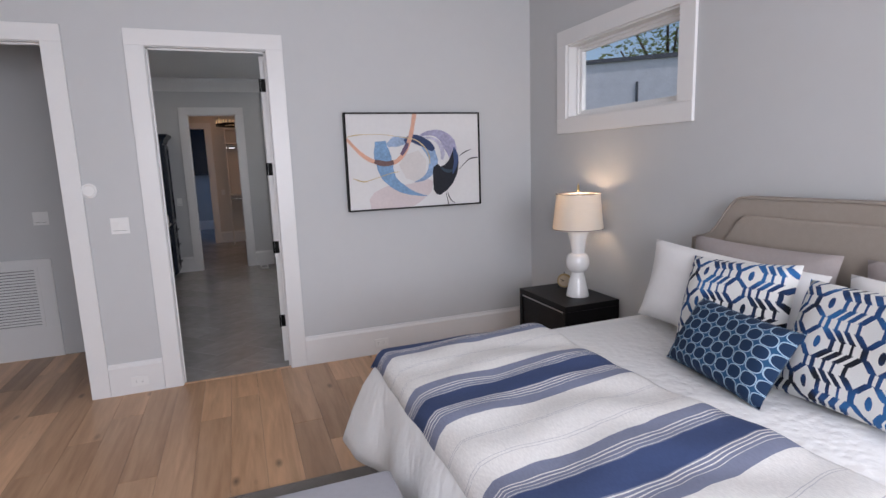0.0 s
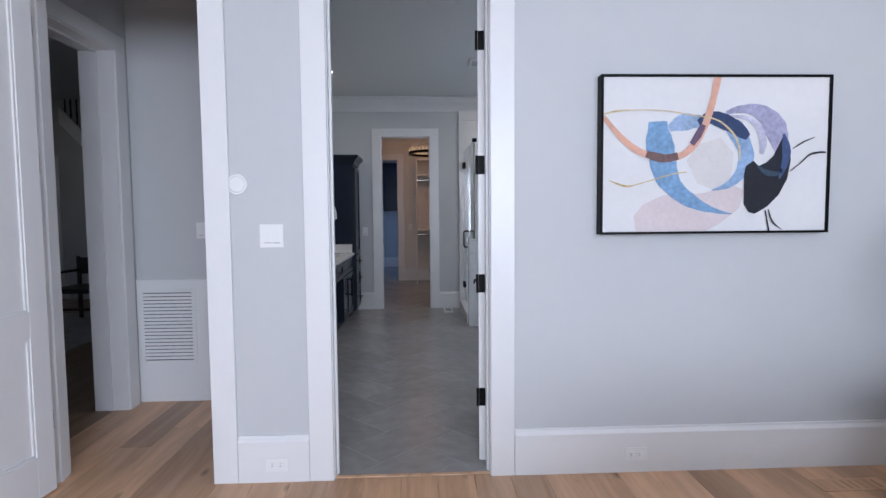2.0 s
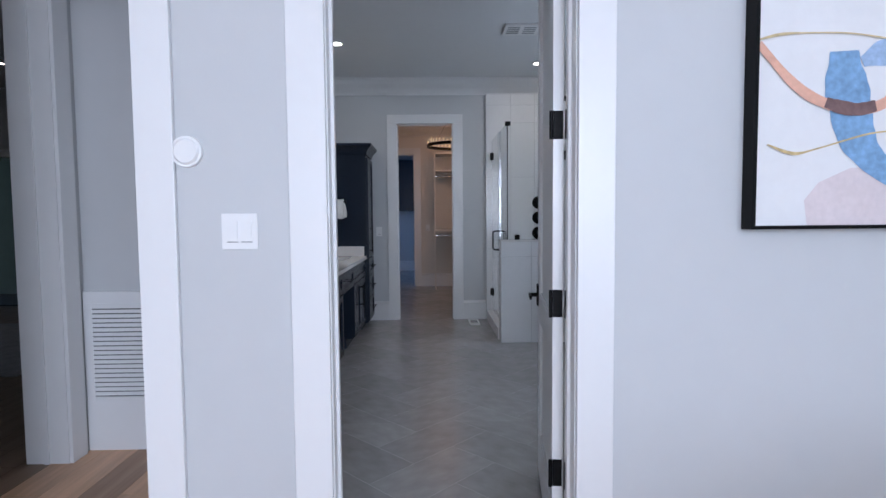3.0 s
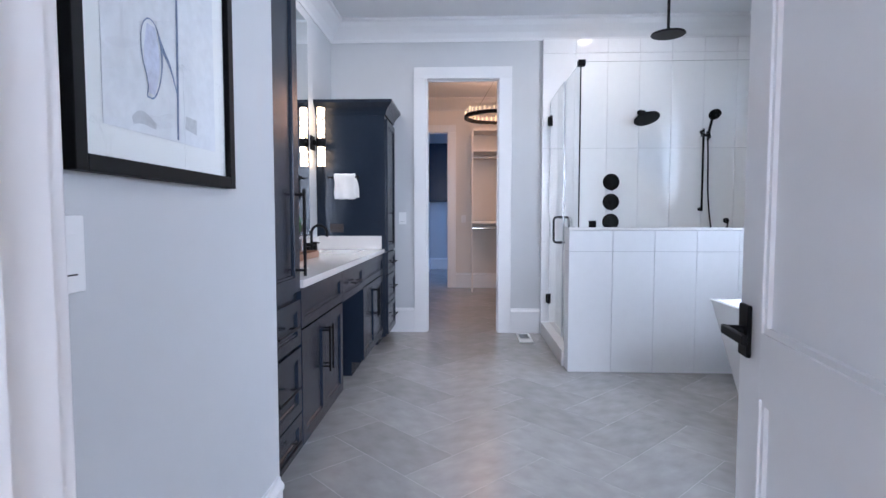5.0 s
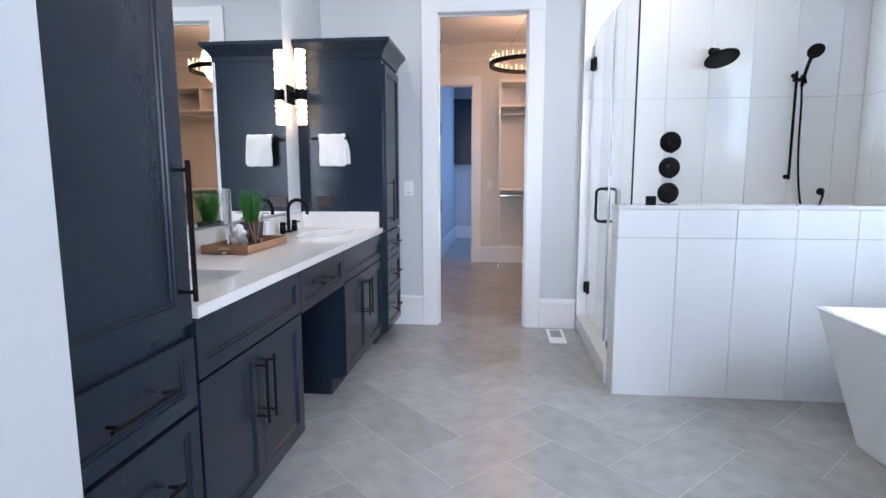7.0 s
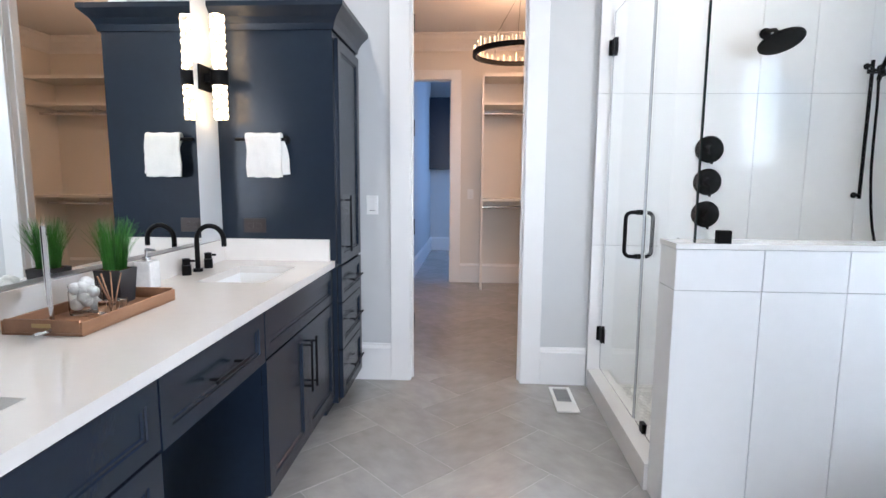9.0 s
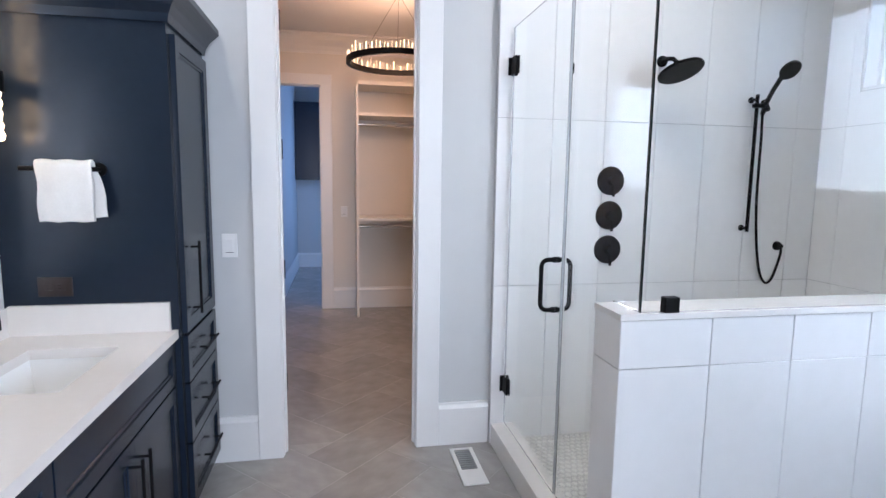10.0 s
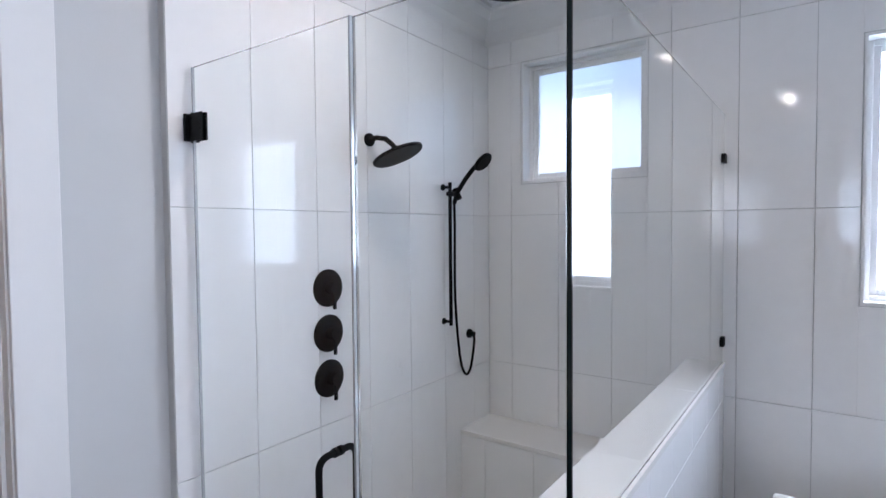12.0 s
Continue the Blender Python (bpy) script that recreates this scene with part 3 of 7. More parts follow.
# worktop with two undermount basins
CT0, CT1 = .84, .875
top = thing("vanity_worktop", "white quartz vanity worktop with backsplash", "worktop", at=(-1.15, 7.2, CT0))
BASINS = ((6.14, 6.57), (7.77, 8.20))
bm = bmesh.new()
xs = (-1.27, -.98)
ycuts = [5.987, *[c for b in BASINS for c in b], 8.408]
xcuts = [VAN, *xs, -.840]
net = [[bm.verts.new((a, b, CT1)) for b in ycuts] for a in xcuts]
for i in range(3):
    for k in range(5):
        if not (i == 1 and k % 2):
            bm.faces.new((net[i][k], net[i + 1][k], net[i + 1][k + 1], net[i][k + 1]))
down = bmesh.ops.extrude_face_region(bm, geom=list(bm.faces))["geom"]
bmesh.ops.translate(bm, vec=(0, 0, CT0 - CT1), verts=[v for v in down if isinstance(v, bmesh.types.BMVert)])
part("slab", bm, LAMPLIT_QUARTZ, top)
bm = bmesh.new()
box(bm, VAN, 5.987, CT1, VAN + .02, 8.388, CT1 + .11)
part("backsplash", bm, LAMPLIT_QUARTZ, top)
bm = bmesh.new()
box(bm, VAN + .02, 8.388, CT1, -.865, 8.408, CT1 + .115)
part("side_splash", bm, LAMPLIT_QUARTZ, top)
for a, b in BASINS:
    basin = thing("sink_basin", "white porcelain rectangular undermount sink", "sink", at=(-1.12, (a + b) / 2, CT0 - .15), group="vanity sinks")
    bm = bmesh.new()
    x0, x1, z = xs[0] - .012, xs[1] + .012, CT0 - .002
    a, b = a - .012, b + .012
    inner = [(x0, a, z), (x1, a, z), (x1, b, z), (x0, b, z)]
    low = [(x0 + .03, a + .03, z - .13), (x1 - .03, a + .03, z - .13), (x1 - .03, b - .03, z - .13), (x0 + .03, b - .03, z - .13)]
    vi, vl = [bm.verts.new(p) for p in inner], [bm.verts.new(p) for p in low]
    for k in range(4):
        bm.faces.new((vi[k], vi[(k + 1) % 4], vl[(k + 1) % 4], vl[k]))
    bm.faces.new(vl)
    ob = part("bowl", bm, PORCELAIN, basin)
    sol = ob.modifiers.new("thickness", "SOLIDIFY")
    sol.thickness = .008
    bm = bmesh.new()
    rod(bm, (-1.12, (a + b) / 2, z - .13), (-1.12, (a + b) / 2, z - .122), .03, seg=20)
    part("drain", bm, BLACK, basin)


def faucet(y):
    ob = thing("faucet", "matte black widespread gooseneck faucet on the worktop", "faucet", at=(-1.39, y, CT1), group="vanity faucets")
    bm = bmesh.new()
    pts = [(-1.39, y, CT1), (-1.39, y, CT1 + .15)]
    pts += [(-1.39 + .065 - .065 * math.cos(a), y, CT1 + .15 + .065 * math.sin(a)) for a in np.linspace(0, math.pi, 12)[1:]]
    pts.append((-1.26, y, CT1 + .12))
    tube(bm, pts, .0115, 12)
    part("spout", bm, BLACK, ob, smooth=True)
    bm = bmesh.new()
    rod(bm, (-1.39, y, CT1), (-1.39, y, CT1 + .014), .022, seg=20)
    part("base_ring", bm, BLACK, ob)
    for s in (-.1, .1):
        bm = bmesh.new()
        rod(bm, (-1.39, y + s, CT1), (-1.39, y + s, CT1 + .045), .02, seg=20)
        rod(bm, (-1.39, y + s, CT1 + .047), (-1.39, y + s, CT1 + .075), .017, seg=20)
        box(bm, -1.392, y + s - .005, CT1 + .06, -1.35, y + s + .005, CT1 + .07, .002)
        part("tap", bm, BLACK, ob, "matte black round tap handle", True)


faucet(8.02)
faucet(6.36)

mir = thing("vanity_mirror", "large frameless wall mirror above the vanity", "mirror", at=(VAN, 7.1, 1.0))
bm = bmesh.new()
box(bm, VAN + .0005, 5.99, 1.0, VAN + .006, 8.17, 2.79)
part("glass", bm, MIRROR, mir)
bm = bmesh.new()
box(bm, VAN, 5.99, .988, VAN + .009, 8.17, 1.0)
part("bottom_rail", bm, STEEL, mir, "thin metal bottom rail")


# wall sconces: crystal tubes on a black band
def crystal_material():
    m = bpy.data.materials.new("lit_crystal")
    m.use_nodes = True
    nodes, link = m.node_tree.nodes, m.node_tree.links.new
    b = nodes["Principled BSDF"]
    b.inputs["Base Color"].default_value = (1, .93, .8, 1)
    b.inputs["Roughness"].default_value = .1
    tc, vo = nodes.new("ShaderNodeTexCoord"), nodes.new("ShaderNodeTexVoronoi")
    vo.inputs["Scale"].default_value = 55
    link(tc.outputs["Object"], vo.inputs["Vector"])
    mr = nodes.new("ShaderNodeMapRange")
    mr.inputs["From Max"].default_value = .58
    mr.inputs["To Min"].default_value, mr.inputs["To Max"].default_value = 15.0, .10
    link(vo.outputs["Distance"], mr.inputs["Value"])
    b.inputs["Emission Color"].default_value = (1.0, .68, .36, 1)
    link(mr.outputs[0], b.inputs["Emission Strength"])
    return m


CRYSTAL = crystal_material()


def sconce(y):
    ob = thing("wall_sconce", "lit crystal tube wall sconce with a black band", "sconce", at=(VAN, y, 1.79), group="vanity sconces")
    bm = bmesh.new()
    box(bm, VAN, y - .06, 1.74, VAN + .012, y + .06, 1.86, .002)
    box(bm, VAN + .012, y - .02, 1.78, VAN + .045, y + .02, 1.82)
    part("back_plate", bm, BLACK, ob)
    cx = VAN + .082
    bm = bmesh.new()
    rod(bm, (cx, y, 1.765), (cx, y, 1.835), .043, seg=24)
    part("band", bm, BLACK, ob)
    for z0, z1 in ((1.60, 1.764), (1.836, 2.10)):
        bm = bmesh.new()
        n = int((z1 - z0) / .018)
        prof = [(0, z0)] + [(.031 + .004 * (k % 2), z0 + (z1 - z0) * k / n) for k in range(n + 1)] + [(0, z1)]
        lathe(bm, prof, (cx, y, 0), 14)
        part("crystal_tube", bm, CRYSTAL, ob, "glowing textured crystal tube")


sconce(8.28)

# tower side panel: towel ring, towel, outlet
ring = thing("towel_bar", "matte black towel bar on the cabinet side", "towel bar", at=(-1.10, 8.41, 1.51))
bm = bmesh.new()
rod(bm, (-1.09, 8.41, 1.508), (-1.09, 8.402, 1.508), .026, seg=20)
rod(bm, (-1.09, 8.404, 1.508), (-1.09, 8.34, 1.508), .009, seg=12)
rod(bm, (-1.075, 8.345, 1.508), (-1.33, 8.345, 1.508), .009, seg=12)
part("bar", bm, BLACK, ring, smooth=True)
TERRY = shader("white_terry_cloth", (.80, .79, .76), .95, vary=.05, scale=25, bump=.9, bump_scale=420)


def hung_towel(name, x0, x1, y, z_top, front, back, cat="towel"):
    bm = bmesh.new()
    r, nx = .016, 15
    path = [(y - r, z_top - front + k * (front) / 10) for k in range(11)] + [(y - r * math.cos(a), z_top + r * math.sin(a)) for a in np.linspace(0, math.pi, 7)[1:-1]] + [(y + r, z_top - k * back / 8) for k in range(9)]
    grid = []
    for i in range(nx):
        u = i / (nx - 1)
        col = []
        for k, (py, pz) in enumerate(path):
            wob = .004 * math.sin(u * 9 + k * .25) * min(1, abs(pz - z_top) / .05)
            skew = .03 * (1 if k > 14 else 0) * min(1, abs(pz - z_top) / .12)
            col.append(bm.verts.new((x0 + (x1 - x0) * u + skew + .003 * math.sin(pz * 40), py + wob, pz + .002 * math.sin(u * 14))))
        grid.append(col)
    for a, b in zip(grid, grid[1:]):
        for k in range(len(path) - 1):
            bm.faces.new((a[k], b[k], b[k + 1], a[k + 1]))
    ob = solid(name, bm, TERRY, "white terry hand towel hung over a black bar", cat, at=((x0 + x1) / 2, y, z_top), smooth=True)
    s = ob.modifiers.new("thickness", "SOLIDIFY")
    s.thickness, s.offset = .011, 0
    b = ob.modifiers.new("soft_edge", "BEVEL")
    b.width, b.segments = .004, 2
    return ob


hung_towel("hand_towel", -1.27, -1.085, 8.345, 1.52, .205, .19)


# switches and outlets
PLASTIC = shader("white_plastic", (.80, .80, .79), .35, vary=.01, scale=5)


def plate(name, label, category, at, out, w, h, rockers=0, sockets=0, mat=None, group=""):
    """A wall plate facing along out ('-y', '+x' or '-x'), with rocker switches or sockets."""
    ob = thing(name, label, category, at=at, rz={"-y": .0001, "+x": 90, "-x": -90}[out], group=group)
    mat = mat or PLASTIC
    bm = bmesh.new()
    box(bm, -w / 2, -.006, -h / 2, w / 2, 0, h / 2, .002)
    part("cover_plate", bm, mat, ob)
    n = max(rockers, 1)
    for k in range(rockers):
        cx = (k - (n - 1) / 2) * .046
        bm = bmesh.new()
        prism(bm, [(-.006, -.033), (-.008, -.033), (-.012, .033), (-.006, .033)], 0, cx - .0165, cx + .0165)
        part("rocker", bm, mat, ob)
        # black strip on the plate, drawn as the shade below the rocker
        bm = bmesh.new()
        box(bm, cx - .018, -.0065, -.036, cx + .018, -.0058, -.0335)
        part("shadow_gap", bm, BLACK, ob)
    for s in ([-.021, .021] if sockets else []):
        bm = bmesh.new()
        hor = w > h
        c = (s, 0) if hor else (0, s)
        box(bm, c[0] - .015, -.009, c[1] - .013, c[0] + .015, -.006, c[1] + .013, .002)
        part("socket", bm, mat, ob)
        bm = bmesh.new()
        for q in (-.006, .006):
            box(bm, c[0] + (q if not hor else -.004) - .001 - (.003 if hor else 0), -.0093, c[1] + (q if hor else .002) - (.001 if hor else .004), c[0] + (q if not hor else -.004) + .001 + (.003 if hor else 0), -.0088, c[1] + (q if hor else .002) + (.001 if hor else .004))
        part("slot", bm, BLACK, ob)
    return ob


plate("light_switch", "white double rocker light switch on grey wall", "light switch", (-.69, NY0, 1.275), "-y", .118, .118, 2, 0)
plate("light_switch", "white single rocker light switch beside closet door", "light switch", (-.745, CY0, 1.147), "-y", .075, .12, 1)
plate("light_switch", "white rocker light switch below framed botanical print", "light switch", (-.775, 4.48, 1.095), "+x", .075, .13, 1)
plate("light_switch", "white light switch in the hall", "light switch", (-1.53, 5.135, 1.275), "-y", .118, .118, 2)
plate("light_switch", "cream light switch on closet wall", "light switch", (-.15, 12.43, 1.13), "-y", .075, .12, 1)
plate("wall_outlet", "white horizontal outlet set in the baseboard", "outlet", (-.69, NY0 - .018, .095), "-y", .118, .072, 0, 1, group="baseboard outlets")
plate("wall_outlet", "white horizontal outlet set in the baseboard", "outlet", (1.19, NY0 - .018, .10), "-y", .118, .072, 0, 1, group="baseboard outlets")
plate("wall_outlet", "dark bronze outlet on the navy tower side", "outlet", (-1.27, 8.41, 1.06), "-y", .12, .075, 0, 1, shader("dark_bronze", (.03, .02, .018), .4, .3))
ob = thing("thermostat", "round white wall sensor on grey wall", "thermostat", at=(-.852, NY0, 1.535))
bm = bmesh.new()
rod(bm, (-.852, NY0, 1.535), (-.852, NY0 - .014, 1.535), .052, .050, 40)
part("housing", bm, PLASTIC, ob)
bm = bmesh.new()
rod(bm, (-.852, NY0 - .014, 1.535), (-.852, NY0 - .021, 1.535), .043, .036, 40)
part("dial", bm, PLASTIC, ob, "slightly grey round dial")


# ---- shower ----
TY, TXR = 8.95, 2.648      # tile faces of the back wall and the outer wall
HWX, HWY0, HWY1, HWZ = .651, 7.622, 7.79, 1.082
slab("backer_shower", .63, TY + .008, TXR, CY0, 0, BATH_Z - .185, WHITE_GROUT, "pale grout between shower wall tiles", "wall")
core = slab("half_wall", HWX + .008, HWY0 + .008, TXR, HWY1 - .008, 0, HWZ - .022, WHITE_GROUT, "white tiled half wall of the shower", "half wall")
cap = slab("half_wall_cap", HWX - .004, HWY0 - .004, TXR, HWY1 + .004, HWZ - .020, HWZ, QUARTZ, "white stone cap on the half wall", "wall cap")
slab("shower_curb", .636, HWY1 + .002, .765, TY - .002, -.005, .12, QUARTZ, "white stone shower curb", "curb")
pan = slab("shower_floor", .765, HWY1, TXR, TY, -.005, .022, shader("shower_pan_grout", (.58, .57, .55), .8, vary=.05, scale=20), "white pebble mosaic shower floor", "floor")
bench = slab("shower_bench_core", 2.326, HWY1 + .002, TXR, TY, .02, .545, WHITE_GROUT, "white tiled shower bench along the wall", "bench")
bm = bmesh.new()
box(bm, 2.312, HWY1 + .002, .547, TXR, TY, .573, .003)
solid("shower_bench_top", bm, QUARTZ, "white stone top of the shower bench", "bench top", "structure")

# pebble mosaic
rng = random.Random(4)
verts, faces = [], []
for i in range(46):
    for j in range(30):
        cx, cy = .79 + i * .0335 + (j % 2) * .0165, HWY1 + .02 + j * .0395
        if cx > 2.31:
            continue
        n, r = 7, .0145 + rng.random() * .002
        base = len(verts)
        for k in range(n):
            a = 2 * math.pi * k / n + rng.random() * .3
            verts.append((cx + r * math.cos(a), cy + r * 1.15 * math.sin(a), .0225))
        for k in range(n):
            a = 2 * math.pi * k / n
            verts.append((cx + r * .75 * math.cos(a), cy + r * .9 * math.sin(a), .0265))
        faces += [(base + k, base + (k + 1) % n, base + n + (k + 1) % n, base + n + k) for k in range(n)]
        faces.append(tuple(base + n + k for k in range(n)))
me = bpy.data.meshes.new("pebbles")
me.from_pydata(verts, [], faces)
me.materials.append(shader("white_pebble", (.72, .71, .67), .35, vary=.12, scale=18))
peb = tagged(new("pebbles", me), kind="stuff")
peb.parent = pan

# glass: front panel, fixed side panel, hinged door
GT, GX, GY = 2.283, .720, 7.632
DX = .709                 # plane of the hinged door


def glass_sheet(name, label, category, bm):
    ob = thing(name, label, category, at=(GX, 8.2, .12) if "front" not in name else (1.7, GY, HWZ))
    p = part("pane", bm, GLASS, ob)
    p.visible_shadow = False
    return ob


bm = bmesh.new()
box(bm, GX - .005, GY - .005, HWZ + .002, TXR - .003, GY + .005, GT)
gf = glass_sheet("shower_front_panel", "clear frameless glass panel above the half wall", "glass panel", bm)
bm = bmesh.new()
prism(bm, [(GY + .006, GT), (GY + .006, HWZ + .003), (HWY1 + .006, HWZ + .003), (HWY1 + .006, .123), (8.203, .123), (8.203, GT)], 0, GX - .005, GX + .005)
gs = glass_sheet("shower_side_panel", "clear frameless fixed glass side panel", "glass panel", bm)
bm = bmesh.new()
box(bm, DX - .005, 8.211, .135, DX + .005, 8.925, GT)
gd = glass_sheet("shower_door", "clear frameless glass shower door with black hinges", "shower door", bm)
EDGE = shader("dark_glass_edge", (.010, .018, .018), .12)
SEAL = shader("clear_vinyl_seal", (.62, .65, .67), .12, .4)
bm = bmesh.new()
box(bm, GX - .0062, GY - .0062, HWZ + .003, GX - .001, GY + .002, GT + .001)
part("corner_edge", bm, EDGE, gf, "dark polished glass corner edge")
bm = bmesh.new()
box(bm, DX - .0055, 8.2033, .135, DX + .0055, 8.2105, GT)
part("seal_strip", bm, SEAL, gd, "clear vinyl door seal")
bm = bmesh.new()
box(bm, GX - .007, 8.2030, .13, GX - .0052, 8.2065, GT)
part("edge_line", bm, EDGE, gs)
bm = bmesh.new()
box(bm, DX - .0055, 8.9253, .135, DX + .0055, 8.934, GT)
part("seal_strip", bm, SEAL, gd, "clear vinyl hinge seal")
for z in (2.087, .357):
    bm = bmesh.new()
    box(bm, DX - .014, 8.868, z - .045, DX - .006, 8.944, z + .045, .002)
    box(bm, DX + .006, 8.868, z - .045, DX + .014, 8.944, z + .045, .002)
    box(bm, DX - .028, 8.9402, z - .045, DX + .028, 8.9485, z + .045, .002)
    rod(bm, (DX, 8.936, z - .05), (DX, 8.936, z + .05), .008, seg=10)
    part("hinge", bm, BLACK, gd, "matte black glass hinge")
bm = bmesh.new()
for s in (-1, 1):
    x = DX + s * .068
    z0, z1, r = .94, 1.158, .03
    pts = [(DX + s * .006, 8.275, z0)]
    pts += [(x - s * r + s * r * math.sin(a), 8.275, z0 + r - r * math.cos(a)) for a in np.linspace(0, math.pi / 2, 6)]
    pts += [(x - s * r + s * r * math.cos(a), 8.275, z1 - r + r * math.sin(a)) for a in np.linspace(0, math.pi / 2, 6)]
    pts.append((DX + s * .006, 8.275, z1))
    tube(bm, pts, .0095, 10)
    for z in (z0, z1):
        rod(bm, (DX + s * .0055, 8.275, z), (DX + s * .016, 8.275, z), .013, seg=12)
part("pull_handle", bm, BLACK, gd, "matte black back-to-back pull handle", True)


def clip(parent, x0, y0, z0, x1, y1, z1):
    bm = bmesh.new()
    box(bm, x0, y0, z0, x1, y1, z1, .003)
    part("clip", bm, BLACK, parent, "matte black glass clamp")


clip(gf, .795, GY - .016, HWZ, .845, GY + .016, HWZ + .05)
clip(gf, TXR - .05, GY - .014, 1.165, TXR, GY + .014, 1.21)
clip(gf, TXR - .05, GY - .014, 2.05, TXR, GY + .014, 2.095)
clip(gf, GX - .022, GY - .022, GT - .03, GX + .03, GY + .03, GT + .012)
clip(gs, GX - .014, 8.06, .12, GX + .014, 8.105, .17)

# valves
for z in (1.50, 1.307, 1.113):
    v = thing("shower_valve", "round matte black shower valve trim on white tile", "shower valve", at=(1.30, TY, z), group="shower valves")
    bm = bmesh.new()
    lathe(bm, [(0, 0), (.080, 0), (.080, .006), (.074, .011), (.03, .012), (0, .012)], (1.30, TY, z), 40, Matrix.Rotation(radians(90), 4, "X"))
    part("trim_plate", bm, BLACK, v, smooth=True)
    bm = bmesh.new()
    rod(bm, (1.30, TY - .012, z), (1.30, TY - .05, z), .026, .024, 24)
    part("hub", bm, BLACK, v, smooth=True)
    bm = bmesh.new()
    box(bm, 1.293, TY - .048, z - .088, 1.307, TY - .036, z - .01, .003)
    part("lever", bm, BLACK, v)

# shower head on its arm
sh = thing("wall_shower", "round matte black shower head on a wall arm", "shower head", at=(1.565, TY, 2.16))
bm = bmesh.new()
rod(bm, (1.565, TY, 2.16), (1.565, TY - .012, 2.16), .03, seg=24)
tube(bm, [(1.565, TY - .01, 2.16), (1.567, TY - .05, 2.165), (1.57, TY - .10, 2.155), (1.571, TY - .14, 2.125), (1.572, TY - .155, 2.10)], .012)
part("arm", bm, BLACK, sh, smooth=True)
tiltm = Matrix.Rotation(radians(-22), 4, "X") @ Matrix.Rotation(radians(-7), 4, "Y")
bm = bmesh.new()
lathe(bm, [(0, -.014), (.112, -.014), (.118, -.008), (.117, .0), (.05, .010), (.022, .022), (.016, .035), (0, .035)], (1.574, TY - .165, 2.082), 44, tiltm)
part("head_disc", bm, BLACK, sh, smooth=True)

# hand shower on a slide bar
hs = thing("hand_shower", "matte black hand shower on a slide bar with hose", "hand shower", at=(2.15, TY, 1.6))
bm = bmesh.new()
rod(bm, (2.15, TY - .05, 1.215), (2.15, TY - .05, 2.0), .010, seg=14)
for z in (1.235, 1.975):
    rod(bm, (2.15, TY, z), (2.15, TY - .055, z), .008, seg=12)
    rod(bm, (2.15, TY, z), (2.15, TY - .006, z), .018, seg=16)
part("slide_bar", bm, BLACK, hs)
bm = bmesh.new()
box(bm, 2.125, TY - .075, 1.925, 2.20, TY - .038, 1.95, .006)
rod(bm, (2.19, TY - .085, 1.91), (2.19, TY - .055, 1.965), .016, .018, 14)
part("bracket", bm, BLACK, hs)
bm = bmesh.new()
tube(bm, [(2.19, TY - .05, 1.89), (2.185, TY - .075, 1.945), (2.175, TY - .13, 2.01), (2.165, TY - .19, 2.065), (2.16, TY - .23, 2.09)], .0125, 12)
hm = Matrix.Rotation(radians(-48), 4, "X")
lathe(bm, [(0, -.012), (.050, -.012), (.056, -.006), (.054, .004), (.03, .014), (0, .018)], (2.158, TY - .255, 2.097), 30, hm)
part("handset", bm, BLACK, hs, smooth=True)
bm = bmesh.new()
hose = [(2.19, TY - .05, 1.89), (2.20, TY - .045, 1.75), (2.205, TY - .04, 1.55), (2.215, TY - .035, 1.35), (2.24, TY - .035, 1.12), (2.275, TY - .035, .965), (2.315, TY - .04, .905), (2.35, TY - .045, .93), (2.38, TY - .045, 1.01), (2.405, TY - .04, 1.09), (2.406, TY - .03, 1.125)]
crv = [Vector(p) for p in hose]
fine = []
for k in range(len(crv) - 1):
    p0, p1, p2, p3 = crv[max(k - 1, 0)], crv[k], crv[k + 1], crv[min(k + 2, len(crv) - 1)]
    for q in range(5):
        t = q / 5
        fine.append(.5 * ((2 * p1) + (p2 - p0) * t + (2 * p0 - 5 * p1 + 4 * p2 - p3) * t * t + (3 * p1 - p0 - 3 * p2 + p3) * t ** 3))
tube(bm, fine + [crv[-1]], .0075, 8)
part("hose", bm, BLACK, hs, smooth=True)
bm = bmesh.new()
rod(bm, (2.406, TY, 1.125), (2.406, TY - .012, 1.125), .027, seg=20)
rod(bm, (2.406, TY - .012, 1.125), (2.406, TY - .04, 1.125), .014, seg=16)
part("hose_outlet", bm, BLACK, hs)

rain = thing("rain_shower", "round matte black ceiling rain shower head", "shower head", at=(1.543, 8.2, BATH_Z))
bm = bmesh.new()
rod(bm, (1.543, 8.2, 2.67), (1.543, 8.2, BATH_Z), .012, seg=14)
rod(bm, (1.543, 8.2, BATH_Z - .01), (1.543, 8.2, BATH_Z), .03, seg=20)
part("drop_pipe", bm, BLACK, rain)
bm = bmesh.new()
lathe(bm, [(0, 2.648), (.13, 2.648), (.136, 2.654), (.134, 2.662), (.04, 2.672), (.02, 2.69), (0, 2.69)], (1.543, 8.2, 0), 44)
part("head_disc", bm, BLACK, rain, smooth=True)

# ---- freestanding tub and towel ----
tub = thing("bathtub", "white freestanding bathtub with slanted flat sides", "bathtub", at=(2.0, 6.5, 0))


def rounded_rect(x0, y0, x1, y1, r, z, n=5):
    pts = []
    for cx, cy, a0 in ((x1 - r, y1 - r, 0), (x0 + r, y1 - r, 90), (x0 + r, y0 + r, 180), (x1 - r, y0 + r, 270)):
        for k in range(n + 1):
            a = radians(a0 + 90 * k / n)
            pts.append((cx + r * math.cos(a), cy + r * math.sin(a), z))
    return pts


